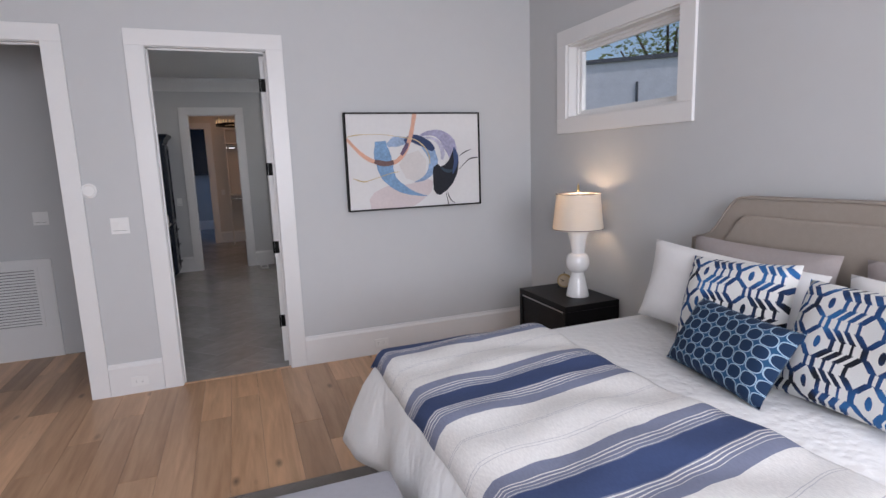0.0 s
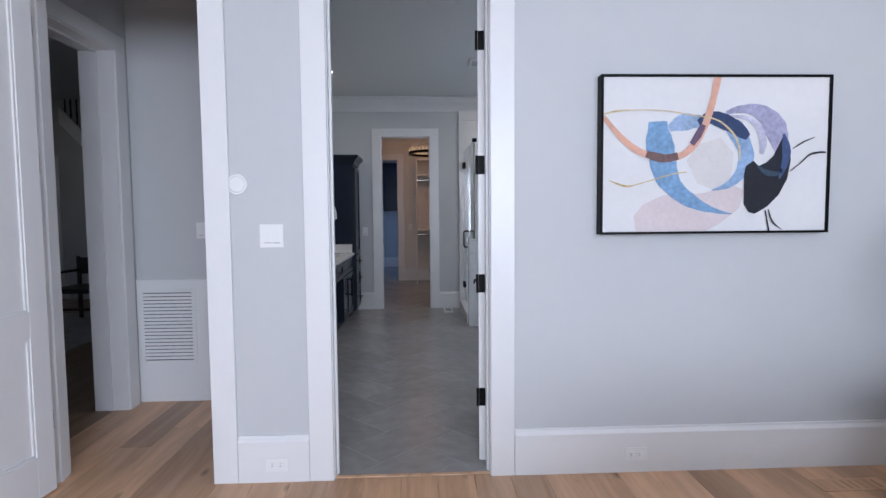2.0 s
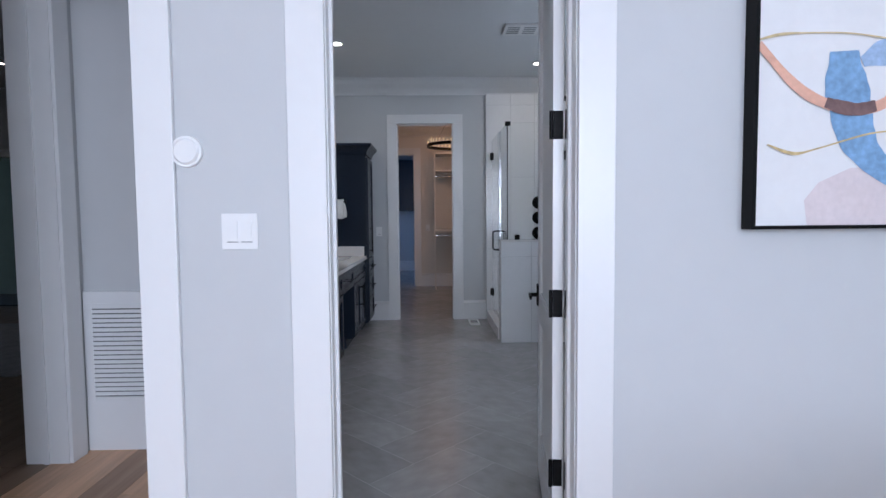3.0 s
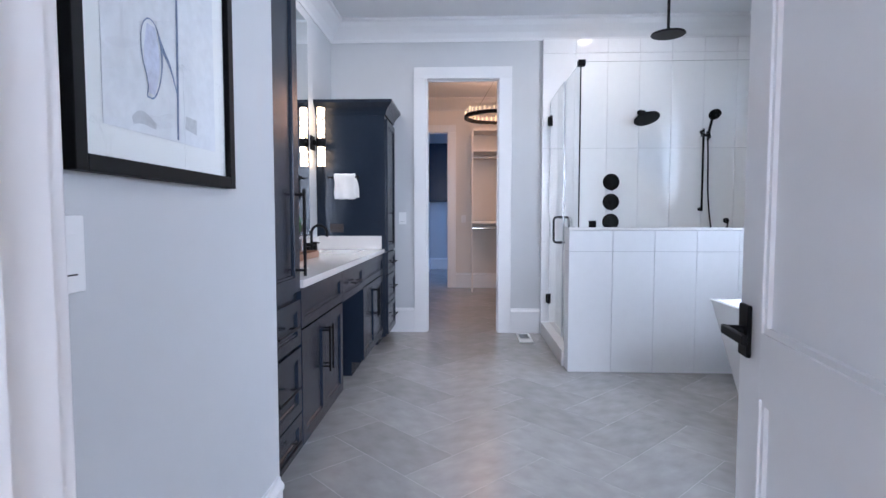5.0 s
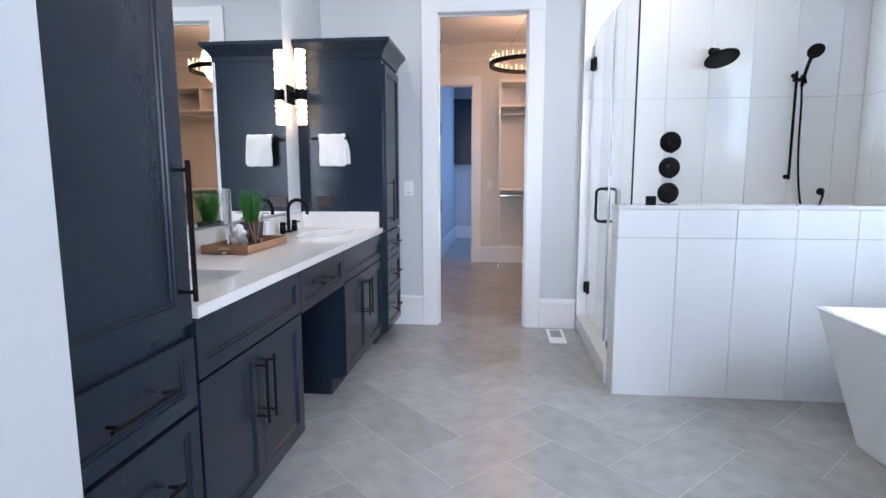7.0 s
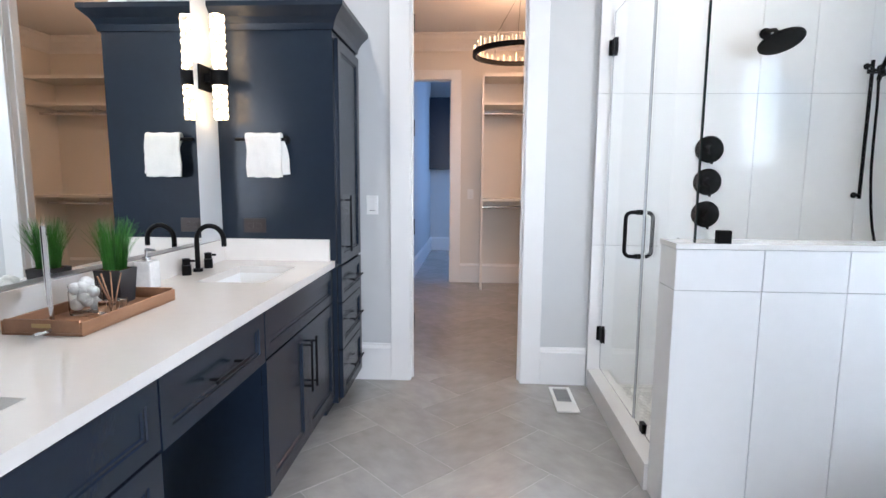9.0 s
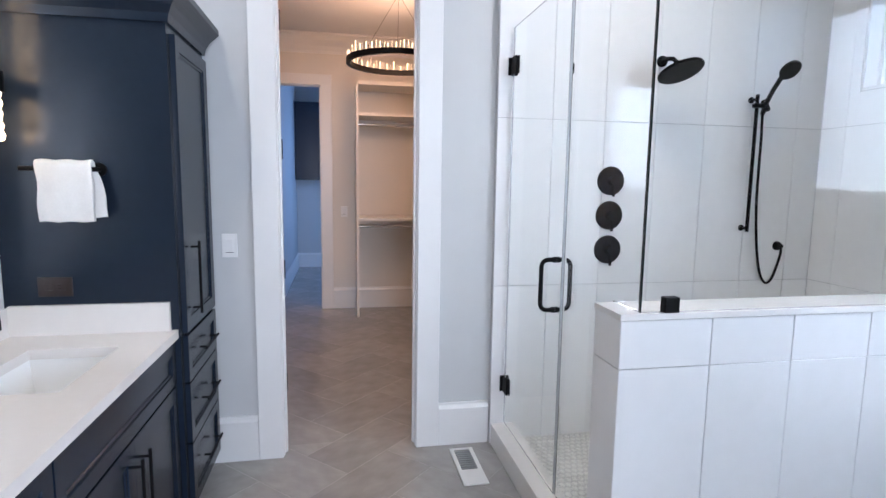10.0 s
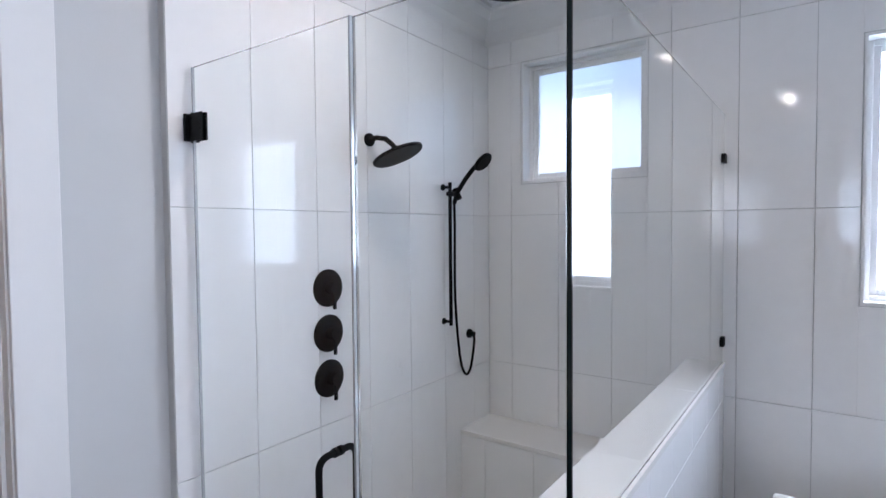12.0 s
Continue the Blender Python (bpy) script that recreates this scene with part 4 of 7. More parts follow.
bm = bmesh.new()
loops = [rounded_rect(1.655, 5.93, 2.335, 7.135, .02, .004), rounded_rect(1.582, 5.665, 2.408, 7.385, .02, .575), rounded_rect(1.575, 5.655, 2.415, 7.395, .02, .588),
         rounded_rect(1.578, 5.658, 2.412, 7.392, .02, .594), rounded_rect(1.593, 5.673, 2.397, 7.377, .05, .594), rounded_rect(1.598, 5.68, 2.392, 7.37, .055, .588), rounded_rect(1.665, 5.87, 2.325, 7.17, .12, .16), rounded_rect(1.74, 6.0, 2.25, 7.04, .14, .12)]
rings = [[bm.verts.new(p) for p in lp] for lp in loops]
for a, b in zip(rings, rings[1:]):
    for k in range(len(a)):
        bm.faces.new((a[k], a[(k + 1) % len(a)], b[(k + 1) % len(a)], b[k]))
bm.faces.new(rings[0][::-1])
bm.faces.new(rings[-1])
part("shell", bm, PORCELAIN, tub, smooth=True)
bm = bmesh.new()
rod(bm, (2.0, 6.5, .121), (2.0, 6.5, .127), .035, seg=24)
part("drain", bm, BLACK, tub)
bm = bmesh.new()
grid = []
path = [(1.577 + .10 * (.58 - z) / .58 * 0.9 - .012, z) for z in np.linspace(.215, .58, 12)] + [(1.567, .598), (1.580, .606), (1.60, .606), (1.613, .597), (1.617, .57), (1.622, .5), (1.63, .42)]
for i in range(17):
    u = i / 16
    col = []
    for k, (px, pz) in enumerate(path):
        col.append(bm.verts.new((px - .004 * (1 + math.sin(u * 11 + k * .3)) * (1 if k < 11 else 0), 6.40 + .29 * u + .006 * math.sin(k * .8) * (u - .5), pz + (.008 * math.sin(u * 5) if k < 3 else 0))))
    grid.append(col)
for a, b in zip(grid, grid[1:]):
    for k in range(len(path) - 1):
        bm.faces.new((a[k], b[k], b[k + 1], a[k + 1]))
tw = solid("bath_towel", bm, TERRY, "white towel draped over the bathtub rim", "towel", at=(1.58, 6.55, .6), smooth=True)
sm = tw.modifiers.new("thickness", "SOLIDIFY")
sm.thickness, sm.offset = .008, 1

# ---- bath floor register, ceiling lights, exhaust grille ----
reg = thing("floor_register", "white metal floor register with louvres", "floor vent", at=(.45, 8.72, 0))
bm = bmesh.new()
for a, b, c, d in ((.388, .515, 8.885, 8.905), (.388, .515, 8.54, 8.68), (.388, .408, 8.68, 8.885), (.495, .515, 8.68, 8.885)):
    box(bm, a, c, .004, b, d, .011)
part("frame", bm, TRIM, reg)
for k in range(9):
    bm = bmesh.new()
    box(bm, .408, 8.69 + k * .0215, .003, .495, 8.70 + k * .0215, .009)
    part("louvre", bm, shader("grey_metal", (.35, .36, .37), .5) if k == 0 else bpy.data.materials["grey_metal"], reg)
LAMP = glow("warm_lamp_disc", (1.0, .86, .66), 14.0)
for x, y, z in ((-1.0, 7.55, BATH_Z), (1.16, 8.26, BATH_Z), (1.16, 5.6, BATH_Z), (-.05, 9.75, CLO_Z), (-5.6, 9.2, BED_Z)):
    spot = new("downlight", bpy.data.lights.new("downlight", "AREA"))
    spot.data.shape, spot.data.size, spot.data.energy, spot.data.color = "DISK", .10, (5.5 if x < -.5 else 4.0 if y < 9 else 2.6) if x > -5 else 1.2, (1.0, .84, .66)
    spot.location = (x, y, z - .012)
    can = thing("recessed_light", "white recessed ceiling downlight, switched on", "ceiling light", at=(x, y, z), group="recessed ceiling lights")
    bm = bmesh.new()
    lathe(bm, [(.055, z - .001), (.078, z - .001), (.080, z - .006), (.060, z - .009), (.054, z - .004)], (x, y, 0), 32)
    part("trim_ring", bm, TRIM, can)
    bm = bmesh.new()
    rod(bm, (x, y, z - .004), (x, y, z - .0015), .054, seg=28)
    part("lens", bm, LAMP, can)
fan = thing("exhaust_grille", "white ceiling exhaust fan grille", "exhaust fan", at=(.78, 7.14, BATH_Z))
bm = bmesh.new()
box(bm, .62, 7.0, BATH_Z - .018, .94, 7.28, BATH_Z, .004)
part("cover", bm, TRIM, fan)
for s in (-1, 1):
    for k in range(4):
        bm = bmesh.new()
        box(bm, .78 + s * .075 - .055, 7.05 + k * .05, BATH_Z - .021, .78 + s * .075 + .055, 7.075 + k * .05, BATH_Z - .0185)
        part("slot", bm, bpy.data.materials["grey_metal"], fan)

# ---- framed botanical print on the bath wall ----
PX = -.775
pr = thing("framed_print", "black-framed watercolour tulip print with white mount", "picture", at=(PX, 4.77, 1.23))
Y0, Y1, Z0, Z1 = 4.475, 5.085, 1.235, 2.05
bm = bmesh.new()
for a, b, c, d in ((Y0, Y0 + .03, Z0, Z1), (Y1 - .03, Y1, Z0, Z1), (Y0 + .03, Y1 - .03, Z0, Z0 + .03), (Y0 + .03, Y1 - .03, Z1 - .03, Z1)):
    box(bm, PX, a, c, PX + .028, b, d, .002)
part("frame", bm, BLACK, pr)
bm = bmesh.new()
box(bm, PX + .002, Y0 + .03, Z0 + .03, PX + .012, Y1 - .03, Z1 - .03)
part("mount", bm, shader("white_mount_board", (.80, .80, .79), .8), pr)
bm = bmesh.new()
box(bm, PX + .0125, Y0 + .09, Z0 + .09, PX + .0135, Y1 - .09, Z1 - .09)
part("paper", bm, shader("watercolour_paper", (.70, .71, .74), .8, vary=.10, scale=6), pr)
INK = shader("blue_grey_ink", (.16, .21, .33), .8, vary=.4, scale=20)


def ribbon(bm, pts, widths, x):
    rows = [(*p, w) for p, w in zip(pts, widths)]
    for _ in range(3):
        cut = [rows[0]]
        for p, q in zip(rows, rows[1:]):
            cut += [tuple(.75 * i + .25 * j for i, j in zip(p, q)), tuple(.25 * i + .75 * j for i, j in zip(p, q))]
        rows = cut + [rows[-1]]
    pts, widths = [r[:2] for r in rows], [r[2] for r in rows]
    left, right = [], []
    for k, p in enumerate(pts):
        a, b = Vector(pts[max(k - 1, 0)]), Vector(pts[min(k + 1, len(pts) - 1)])
        n = (b - a).normalized()
        n = Vector((-n.y, n.x)) * widths[k] / 2
        left.append(bm.verts.new((x, p[0] + n.x, p[1] + n.y)))
        right.append(bm.verts.new((x, p[0] - n.x, p[1] - n.y)))
    for k in range(len(pts) - 1):
        bm.faces.new((left[k], right[k], right[k + 1], left[k + 1]))


bm = bmesh.new()
ribbon(bm, [(4.815, 1.33), (4.820, 1.5), (4.823, 1.66)], [.008, .010, .008], PX + .0142)
part("stem", bm, INK, pr)
bm = bmesh.new()
ribbon(bm, [(4.720, 1.41), (4.722, 1.48), (4.722, 1.55)], [.02, .066, .03], PX + .0140)
part("leaf_wash", bm, shader("lilac_wash", (.54, .56, .68), .8, vary=.2, scale=14), pr)
bm = bmesh.new()
ribbon(bm, [(4.700, 1.402), (4.728, 1.400), (4.755, 1.45), (4.760, 1.51), (4.738, 1.558), (4.708, 1.564), (4.684, 1.535), (4.684, 1.48), (4.708, 1.43), (4.700, 1.402)], [.004, .004, .004, .009, .003, .003, .003, .003, .004, .004], PX + .0146)
part("leaf", bm, INK, pr)
bm = bmesh.new()
ribbon(bm, [(4.742, 1.55), (4.757, 1.515), (4.79, 1.485), (4.815, 1.43)], [.003, .014, .009, .003], PX + .0148)
part("leaf_blade", bm, INK, pr)
bm = bmesh.new()
ribbon(bm, [(4.65, 1.345), (4.68, 1.36), (4.73, 1.345)], [.014, .03, .012], PX + .0141)
WASH = shader("grey_wash", (.50, .51, .54), .8, vary=.15, scale=14)
part("grey_wash", bm, WASH, pr)
bm = bmesh.new()
ribbon(bm, [(4.85, 1.375), (4.90, 1.37)], [.03, .035], PX + .0141)
part("grey_wash", bm, WASH, pr)
bm = bmesh.new()
ribbon(bm, [(4.823, 1.66), (4.745, 1.70), (4.720, 1.79), (4.755, 1.88), (4.823, 1.80), (4.885, 1.88), (4.925, 1.79), (4.900, 1.70), (4.823, 1.66)], [.012, .02, .03, .012, .02, .012, .03, .02, .012], PX + .0146)
part("petals", bm, shader("teal_ink", (.10, .22, .28), .8, vary=.4, scale=20), pr)
bm = bmesh.new()
box(bm, PX + .017, Y0 + .029, Z0 + .029, PX + .019, Y1 - .029, Z1 - .029)
p = part("glazing", bm, GLASS, pr)
p.visible_shadow = False

# ---- things on the worktop ----
TRAYWOOD = wood("warm_tray_wood", (.36, .19, .10), (.20, .095, .05), 0)
tray = thing("wooden_tray", "rectangular wooden vanity tray with brass handles", "tray", at=(-1.28, 7.2, CT1))
x0, x1, y0, y1, z = -1.40, -1.165, 6.97, 7.43, CT1 + .001
for nm, a, b, c, d, e, f in (("base", x0, y0, z, x1, y1, z + .008), ("side", x0, y0, z + .008, x0 + .008, y1, z + .04), ("side", x1 - .008, y0, z + .008, x1, y1, z + .04), ("end", x0 + .008, y0, z + .008, x1 - .008, y0 + .008, z + .045), ("end", x0 + .008, y1 - .008, z + .008, x1 - .008, y1, z + .045)):
    bm = bmesh.new()
    box(bm, a, b, c, d, e, f, .0015)
    part(nm, bm, TRAYWOOD, tray)
bm = bmesh.new()
box(bm, -1.31, y0 - .002, z + .022, -1.255, y0, z + .034, .001)
part("handle", bm, shader("aged_brass", (.45, .33, .16), .35, 1.0), tray, "small brass handle plate")

plant = thing("potted_grass", "bright green faux grass in a dark square pot", "plant", at=(-1.33, 7.36, z + .008))
bm = bmesh.new()
px, py, pz = -1.325, 7.35, z + .009
lo = [bm.verts.new((px + a * .038, py + b * .038, pz)) for a, b in ((-1, -1), (1, -1), (1, 1), (-1, 1))]
hi = [bm.verts.new((px + a * .047, py + b * .047, pz + .115)) for a, b in ((-1, -1), (1, -1), (1, 1), (-1, 1))]
ri = [bm.verts.new((px + a * .041, py + b * .041, pz + .115)) for a, b in ((-1, -1), (1, -1), (1, 1), (-1, 1))]
fl = [bm.verts.new((px + a * .040, py + b * .040, pz + .10)) for a, b in ((-1, -1), (1, -1), (1, 1), (-1, 1))]
for A, B in ((lo, hi), (hi, ri), (ri, fl)):
    for k in range(4):
        bm.faces.new((A[k], A[(k + 1) % 4], B[(k + 1) % 4], B[k]))
bm.faces.new(lo[::-1])
bm.faces.new(fl)
part("pot", bm, shader("charcoal_ceramic", (.022, .024, .030), .4, vary=.15, scale=20), plant, "dark square ceramic pot")
bm = bmesh.new()
rng = random.Random(9)
for k in range(60):
    a, r = rng.random() * 6.28, .039 * math.sqrt(rng.random())
    q = (px + r * math.cos(a), py + r * math.sin(a), pz + .101)
    rod(bm, q, (q[0] + .01 * rng.uniform(-1, 1), q[1] + .01 * rng.uniform(-1, 1), q[2] + .014), .006, .002, 5)
part("moss", bm, shader("brown_moss", (.16, .08, .03), .9, vary=.4, scale=60), plant, "brown dried moss")
bm = bmesh.new()
for k in range(420):
    a, r = rng.random() * 6.283, .034 * math.sqrt(rng.random())
    bx, by = px + r * math.cos(a), py + r * math.sin(a)
    lean = .010 + .055 * rng.random() ** 1.6
    hgt = rng.uniform(.15, .205) - lean * .5
    a2 = a + rng.uniform(-.6, .6)
    w = rng.uniform(.0010, .0019)
    side = Vector((-math.sin(a2 + 1), math.cos(a2 + 1), 0)) * w
    prev = None
    for q in range(5):
        t = q / 4
        c = Vector((bx + math.cos(a2) * lean * t * t, by + math.sin(a2) * lean * t * t, pz + .10 + hgt * t))
        cur = (bm.verts.new(c - side * (1 - .85 * t)), bm.verts.new(c + side * (1 - .85 * t)))
        if prev:
            bm.faces.new((prev[0], prev[1], cur[1], cur[0]))
        prev = cur
tagged(part("blades", bm, shader("grass_green", (.045, .20, .022), .5, vary=.45, scale=40), plant, "dense thin green blades"), kind="stuff")

mm = thing("makeup_mirror", "square chrome standing makeup mirror on the worktop", "mirror", at=(-1.275, 7.0, z + .008), rz=128)
bm = bmesh.new()
box(bm, -.085, -.006, .085, .085, .006, .30, .003)
part("frame", bm, CHROME, mm)
bm = bmesh.new()
box(bm, -.078, -.0075, .092, .078, -.0062, .293)
box(bm, -.078, .0062, .092, .078, .0075, .293)
part("mirror_face", bm, MIRROR, mm)
bm = bmesh.new()
rod(bm, (0, 0, .01), (0, 0, .085), .006, seg=12)
tube(bm, [(-.06, .04, .004), (-.03, .0, .008), (0, 0, .012), (.05, 0, .008), (.075, .0, .004)], .006, 8)
part("foot", bm, CHROME, mm, smooth=True)

CLEAR = shader("jar_glass", (.97, .98, .97), .02, Transmission_Weight=1.0, IOR=1.3)
jar = thing("glass_jar", "clear glass jar filled with white cotton balls", "jar", at=(-1.31, 7.17, z + .009))
bm = bmesh.new()
lathe(bm, [(0, z + .009), (.046, z + .009), (.048, z + .02), (.048, z + .10), (.045, z + .10), (.044, z + .014), (0, z + .013)], (-1.315, 7.19, 0), 28)
part("body", bm, CLEAR, jar, smooth=True)
bm = bmesh.new()
rng = random.Random(2)
for k in range(14):
    m = Matrix.Translation((-1.315 + rng.uniform(-.02, .02), 7.19 + rng.uniform(-.02, .02), z + .035 + k * .0055))
    bmesh.ops.create_icosphere(bm, subdivisions=2, radius=.02, matrix=m)
part("cotton_balls", bm, shader("cotton", (.82, .82, .81), .95, bump=.8, bump_scale=200), jar, "white cotton balls", True)
dif = thing("reed_diffuser", "square clear glass reed diffuser with wooden reeds", "diffuser", at=(-1.225, 7.19, z + .009))
bm = bmesh.new()
box(bm, -1.255, 7.155, z + .009, -1.195, 7.215, z + .055, .004)
part("bottle", bm, CLEAR, dif)
for k, (a, b) in enumerate(((-.04, .01), (-.02, -.035), (.012, .03), (-.03, .04))):
    bm = bmesh.new()
    rod(bm, (-1.225, 7.185, z + .02), (-1.225 + a, 7.185 + b, z + .135), .0025, seg=6)
    part("reed", bm, TRAYWOOD, dif)
soap = thing("soap_dispenser", "white marble soap dispenser with chrome pump", "soap dispenser", at=(-1.39, 7.62, CT1))
bm = bmesh.new()
box(bm, -1.42, 7.585, CT1, -1.35, 7.655, CT1 + .11, .006)
part("body", bm, shader("white_marble", (.74, .74, .74), .2, vary=.12, scale=9), soap)
bm = bmesh.new()
rod(bm, (-1.385, 7.62, CT1 + .11), (-1.385, 7.62, CT1 + .125), .016, seg=16)
rod(bm, (-1.385, 7.62, CT1 + .125), (-1.385, 7.62, CT1 + .155), .005, seg=10)
rod(bm, (-1.385, 7.62, CT1 + .155), (-1.345, 7.62, CT1 + .152), .0055, seg=10)
part("pump", bm, CHROME, soap)

# ---- closet ----
SHELF = shader("cream_shelf_paint", (.76, .73, .68), .4, vary=.015, scale=4)


def closet_bank(name, x0, x1, y0, y1, axis):
    ob = thing(name, "cream built-in closet shelving with hanging rods", "closet shelving", at=((x0 + x1) / 2, (y0 + y1) / 2, 0))
    if axis == "x":
        ends = [(x0, y0, x0 + .025, y1), (x1 - .025, y0, x1, y1), ((x0 + x1) / 2, y0 + .0, (x0 + x1) / 2 + .02, y1)]
    else:
        ends = [(x0, y0, x1, y0 + .025), (x0, y1 - .025, x1, y1), (x0, (y0 + y1) / 2, x1, (y0 + y1) / 2 + .02)]
    for k, (a, b, c, d) in enumerate(ends):
        bm = bmesh.new()
        box(bm, a, b, 0 if k < 2 else 2.205, c, d, 2.48 if k < 2 else 2.48, .001)
        part("upright", bm, SHELF, ob)
    for z0, z1 in ((1.06, 1.09), (2.165, 2.195), (2.481, 2.52)):
        bm = bmesh.new()
        box(bm, x0 + (.026 if axis == "x" else 0), y0 + (.026 if axis == "y" else 0), z0, x1 - (.026 if axis == "x" else 0), y1 - (.026 if axis == "y" else 0), z1, .0015)
        part("shelf", bm, SHELF, ob)
    for z in (2.09, .985):
        bm = bmesh.new()
        if axis == "x":
            rod(bm, (x0 + .026, y0 + .2, z), (x1 - .026, y0 + .2, z), .016, seg=14)
        else:
            rod(bm, (x0 + .2, y0 + .026, z), (x0 + .2, y1 - .026, z), .016, seg=14)
        part("hanging_rod", bm, CHROME, ob, "chrome hanging rod")
        for f in (.27, .73):
            bm = bmesh.new()
            if axis == "x":
                cx, cy = x0 + (x1 - x0) * f, y0 + .2
                box(bm, cx - .006, cy - .01, z - .03, cx + .006, cy + .01, z + .075)
                box(bm, cx - .006, cy + .01, z + .05, cx + .006, y1, z + .062)
            else:
                cx, cy = x0 + .2, y0 + (y1 - y0) * f
                box(bm, cx - .01, cy - .006, z - .03, cx + .01, cy + .006, z + .075)
                box(bm, cx + .01, cy - .006, z + .05, x1, cy + .006, z + .062)
            part("rod_bracket", bm, STEEL, ob)


closet_bank("closet_shelving", -.022, 2.655, 11.955, 12.43, "x")

# ring chandelier with crystals
ch = thing("ring_chandelier", "black ring chandelier with lit crystal points", "chandelier", at=(.30, 10.86, 2.46))
CX, CY, CZ, CR = .305, 10.86, 2.46, .44
bm = bmesh.new()
lathe(bm, [(CR, CZ), (CR, CZ + .045), (CR - .03, CZ + .045), (CR - .03, CZ), (CR, CZ)], (CX, CY, 0), 72)
part("ring", bm, BLACK, ch)
SPARK = glow("lit_crystal_point", (1.0, .72, .38), 1.5)
DULL = shader("crystal_point_glass", (.95, .92, .85), .05, Transmission_Weight=.6)
rng = random.Random(3)
for k in range(84):
    a = 2 * math.pi * k / 84
    r = CR - .015 + rng.uniform(-.012, .012)
    hgt = rng.uniform(.03, .07) + (.04 if k % 7 == 0 else 0)
    bm = bmesh.new()
    q = (CX + r * math.cos(a), CY + r * math.sin(a))
    rod(bm, (*q, CZ + .045), (*q, CZ + .045 + hgt * .8), .0035, .004, 6)
    rod(bm, (*q, CZ + .045 + hgt * .8), (*q, CZ + .045 + hgt), .006, .001, 6)
    part("crystal", bm, SPARK if k % 2 else DULL, ch)
for k in range(3):
    a = 2 * math.pi * k / 3 + .4
    bm = bmesh.new()
    rod(bm, (CX + (CR - .015) * math.cos(a), CY + (CR - .015) * math.sin(a), CZ + .045), (CX, CY, CLO_Z - .02), .0015, seg=6)
    part("suspension_cable", bm, BLACK, ch)
bulb = new("chandelier_light", bpy.data.lights.new("chandelier_light", "POINT"))
bulb.data.energy, bulb.data.color, bulb.data.shadow_soft_size = 16.0, (1.0, .53, .28), .3
bulb.location = (CX, CY, CZ + .12)
bm = bmesh.new()
rod(bm, (CX, CY, CLO_Z - .025), (CX, CY, CLO_Z), .06, seg=24)
part("canopy", bm, BLACK, ch)

# ---- laundry room seen beyond ----
uc = thing("laundry_cabinet", "dark upper laundry cabinet hung on the wall", "cabinet", at=(-.3, 15.4, 1.49))
bm = bmesh.new()
box(bm, -.905, 15.27, 1.49, .995, 15.6, 2.74)
part("body", bm, NAVY, uc)
for k in range(4):
    bm = bmesh.new()
    a = -.90 + k * .474
    for e, f, g, h2 in ((a, a + .06, 1.495, 2.735), (a + .408, a + .468, 1.495, 2.735), (a + .06, a + .408, 1.495, 1.555), (a + .06, a + .408, 2.675, 2.735)):
        box(bm, e, 15.25, g, f, 15.27, h2)
    box(bm, a + .06, 15.26, 1.555, a + .408, 15.27, 2.675)
    part("door", bm, NAVY, uc)
wb = thing("washer_outlet_box", "white recessed washer outlet box", "outlet box", at=(-.44, 15.6, 1.05))
bm = bmesh.new()
for a, b, c, d in ((-.53, -.51, .96, 1.14), (-.37, -.35, .96, 1.14), (-.51, -.37, .96, .98), (-.51, -.37, 1.12, 1.14)):
    box(bm, a, 15.588, c, b, 15.6, d)
part("frame", bm, PLASTIC, wb)
for k, x in enumerate((-.48, -.41)):
    bm = bmesh.new()
    rod(bm, (x, 15.57, 1.0), (x, 15.57, 1.07), .014, seg=12)
    rod(bm, (x, 15.57, 1.04), (x, 15.6, 1.04), .01, seg=12)
    part("valve", bm, STEEL, wb)

# ---- hall: return-air panel and grille ----
ra = thing("return_air_panel", "white return-air grille on a painted panel", "vent grille", at=(-1.8, 5.135, 0))
bm = bmesh.new()
box(bm, -2.038, 5.115, 0, -1.50, 5.135, .915, .003)
part("panel", bm, TRIM, ra)
bm = bmesh.new()
for a, b, c, d in ((-2.015, -1.985, .285, .85), (-1.635, -1.605, .285, .85), (-1.985, -1.635, .285, .315), (-1.985, -1.635, .82, .85)):
    box(bm, a, 5.105, c, b, 5.115, d, .002)
part("frame", bm, TRIM, ra)
# flat dark sheet behind the slats, coloured as the shade of a duct
bm = bmesh.new()
box(bm, -1.985, 5.1135, .315, -1.635, 5.115, .82)
part("backing", bm, shader("duct_shade", (.10, .10, .10), .8), ra)
for k in range(19):
    z = .322 + k * .0262
    bm = bmesh.new()
    prism(bm, [(5.1065, z), (5.1085, z), (5.1135, z + .019), (5.1115, z + .019)], 0, -1.985, -1.635)
    part("slat", bm, TRIM, ra)

# ---- living room beyond the hall ----
rug = slab("area_rug", -6.6, 6.62, -3.6, 9.0, -.001, .012, shader("pale_woven_rug", (.42, .40, .38), .95, vary=.25, scale=7, bump=.5, bump_scale=150), "pale patterned woven area rug", "rug", "")
acc = thing("side_chair", "dark wooden armchair with open frame", "chair", at=(-4.35, 8.3, .013))
DARKWOOD = shader("dark_walnut", (.025, .018, .014), .4, vary=.3, scale=8)
for x in (-4.6, -4.1):
    for y in (8.05, 8.6):
        bm = bmesh.new()
        box(bm, x - .02, y - .02, .013, x + .02, y + .02, .68 if y < 8.3 else .86, .004)
        part("leg", bm, DARKWOOD, acc)
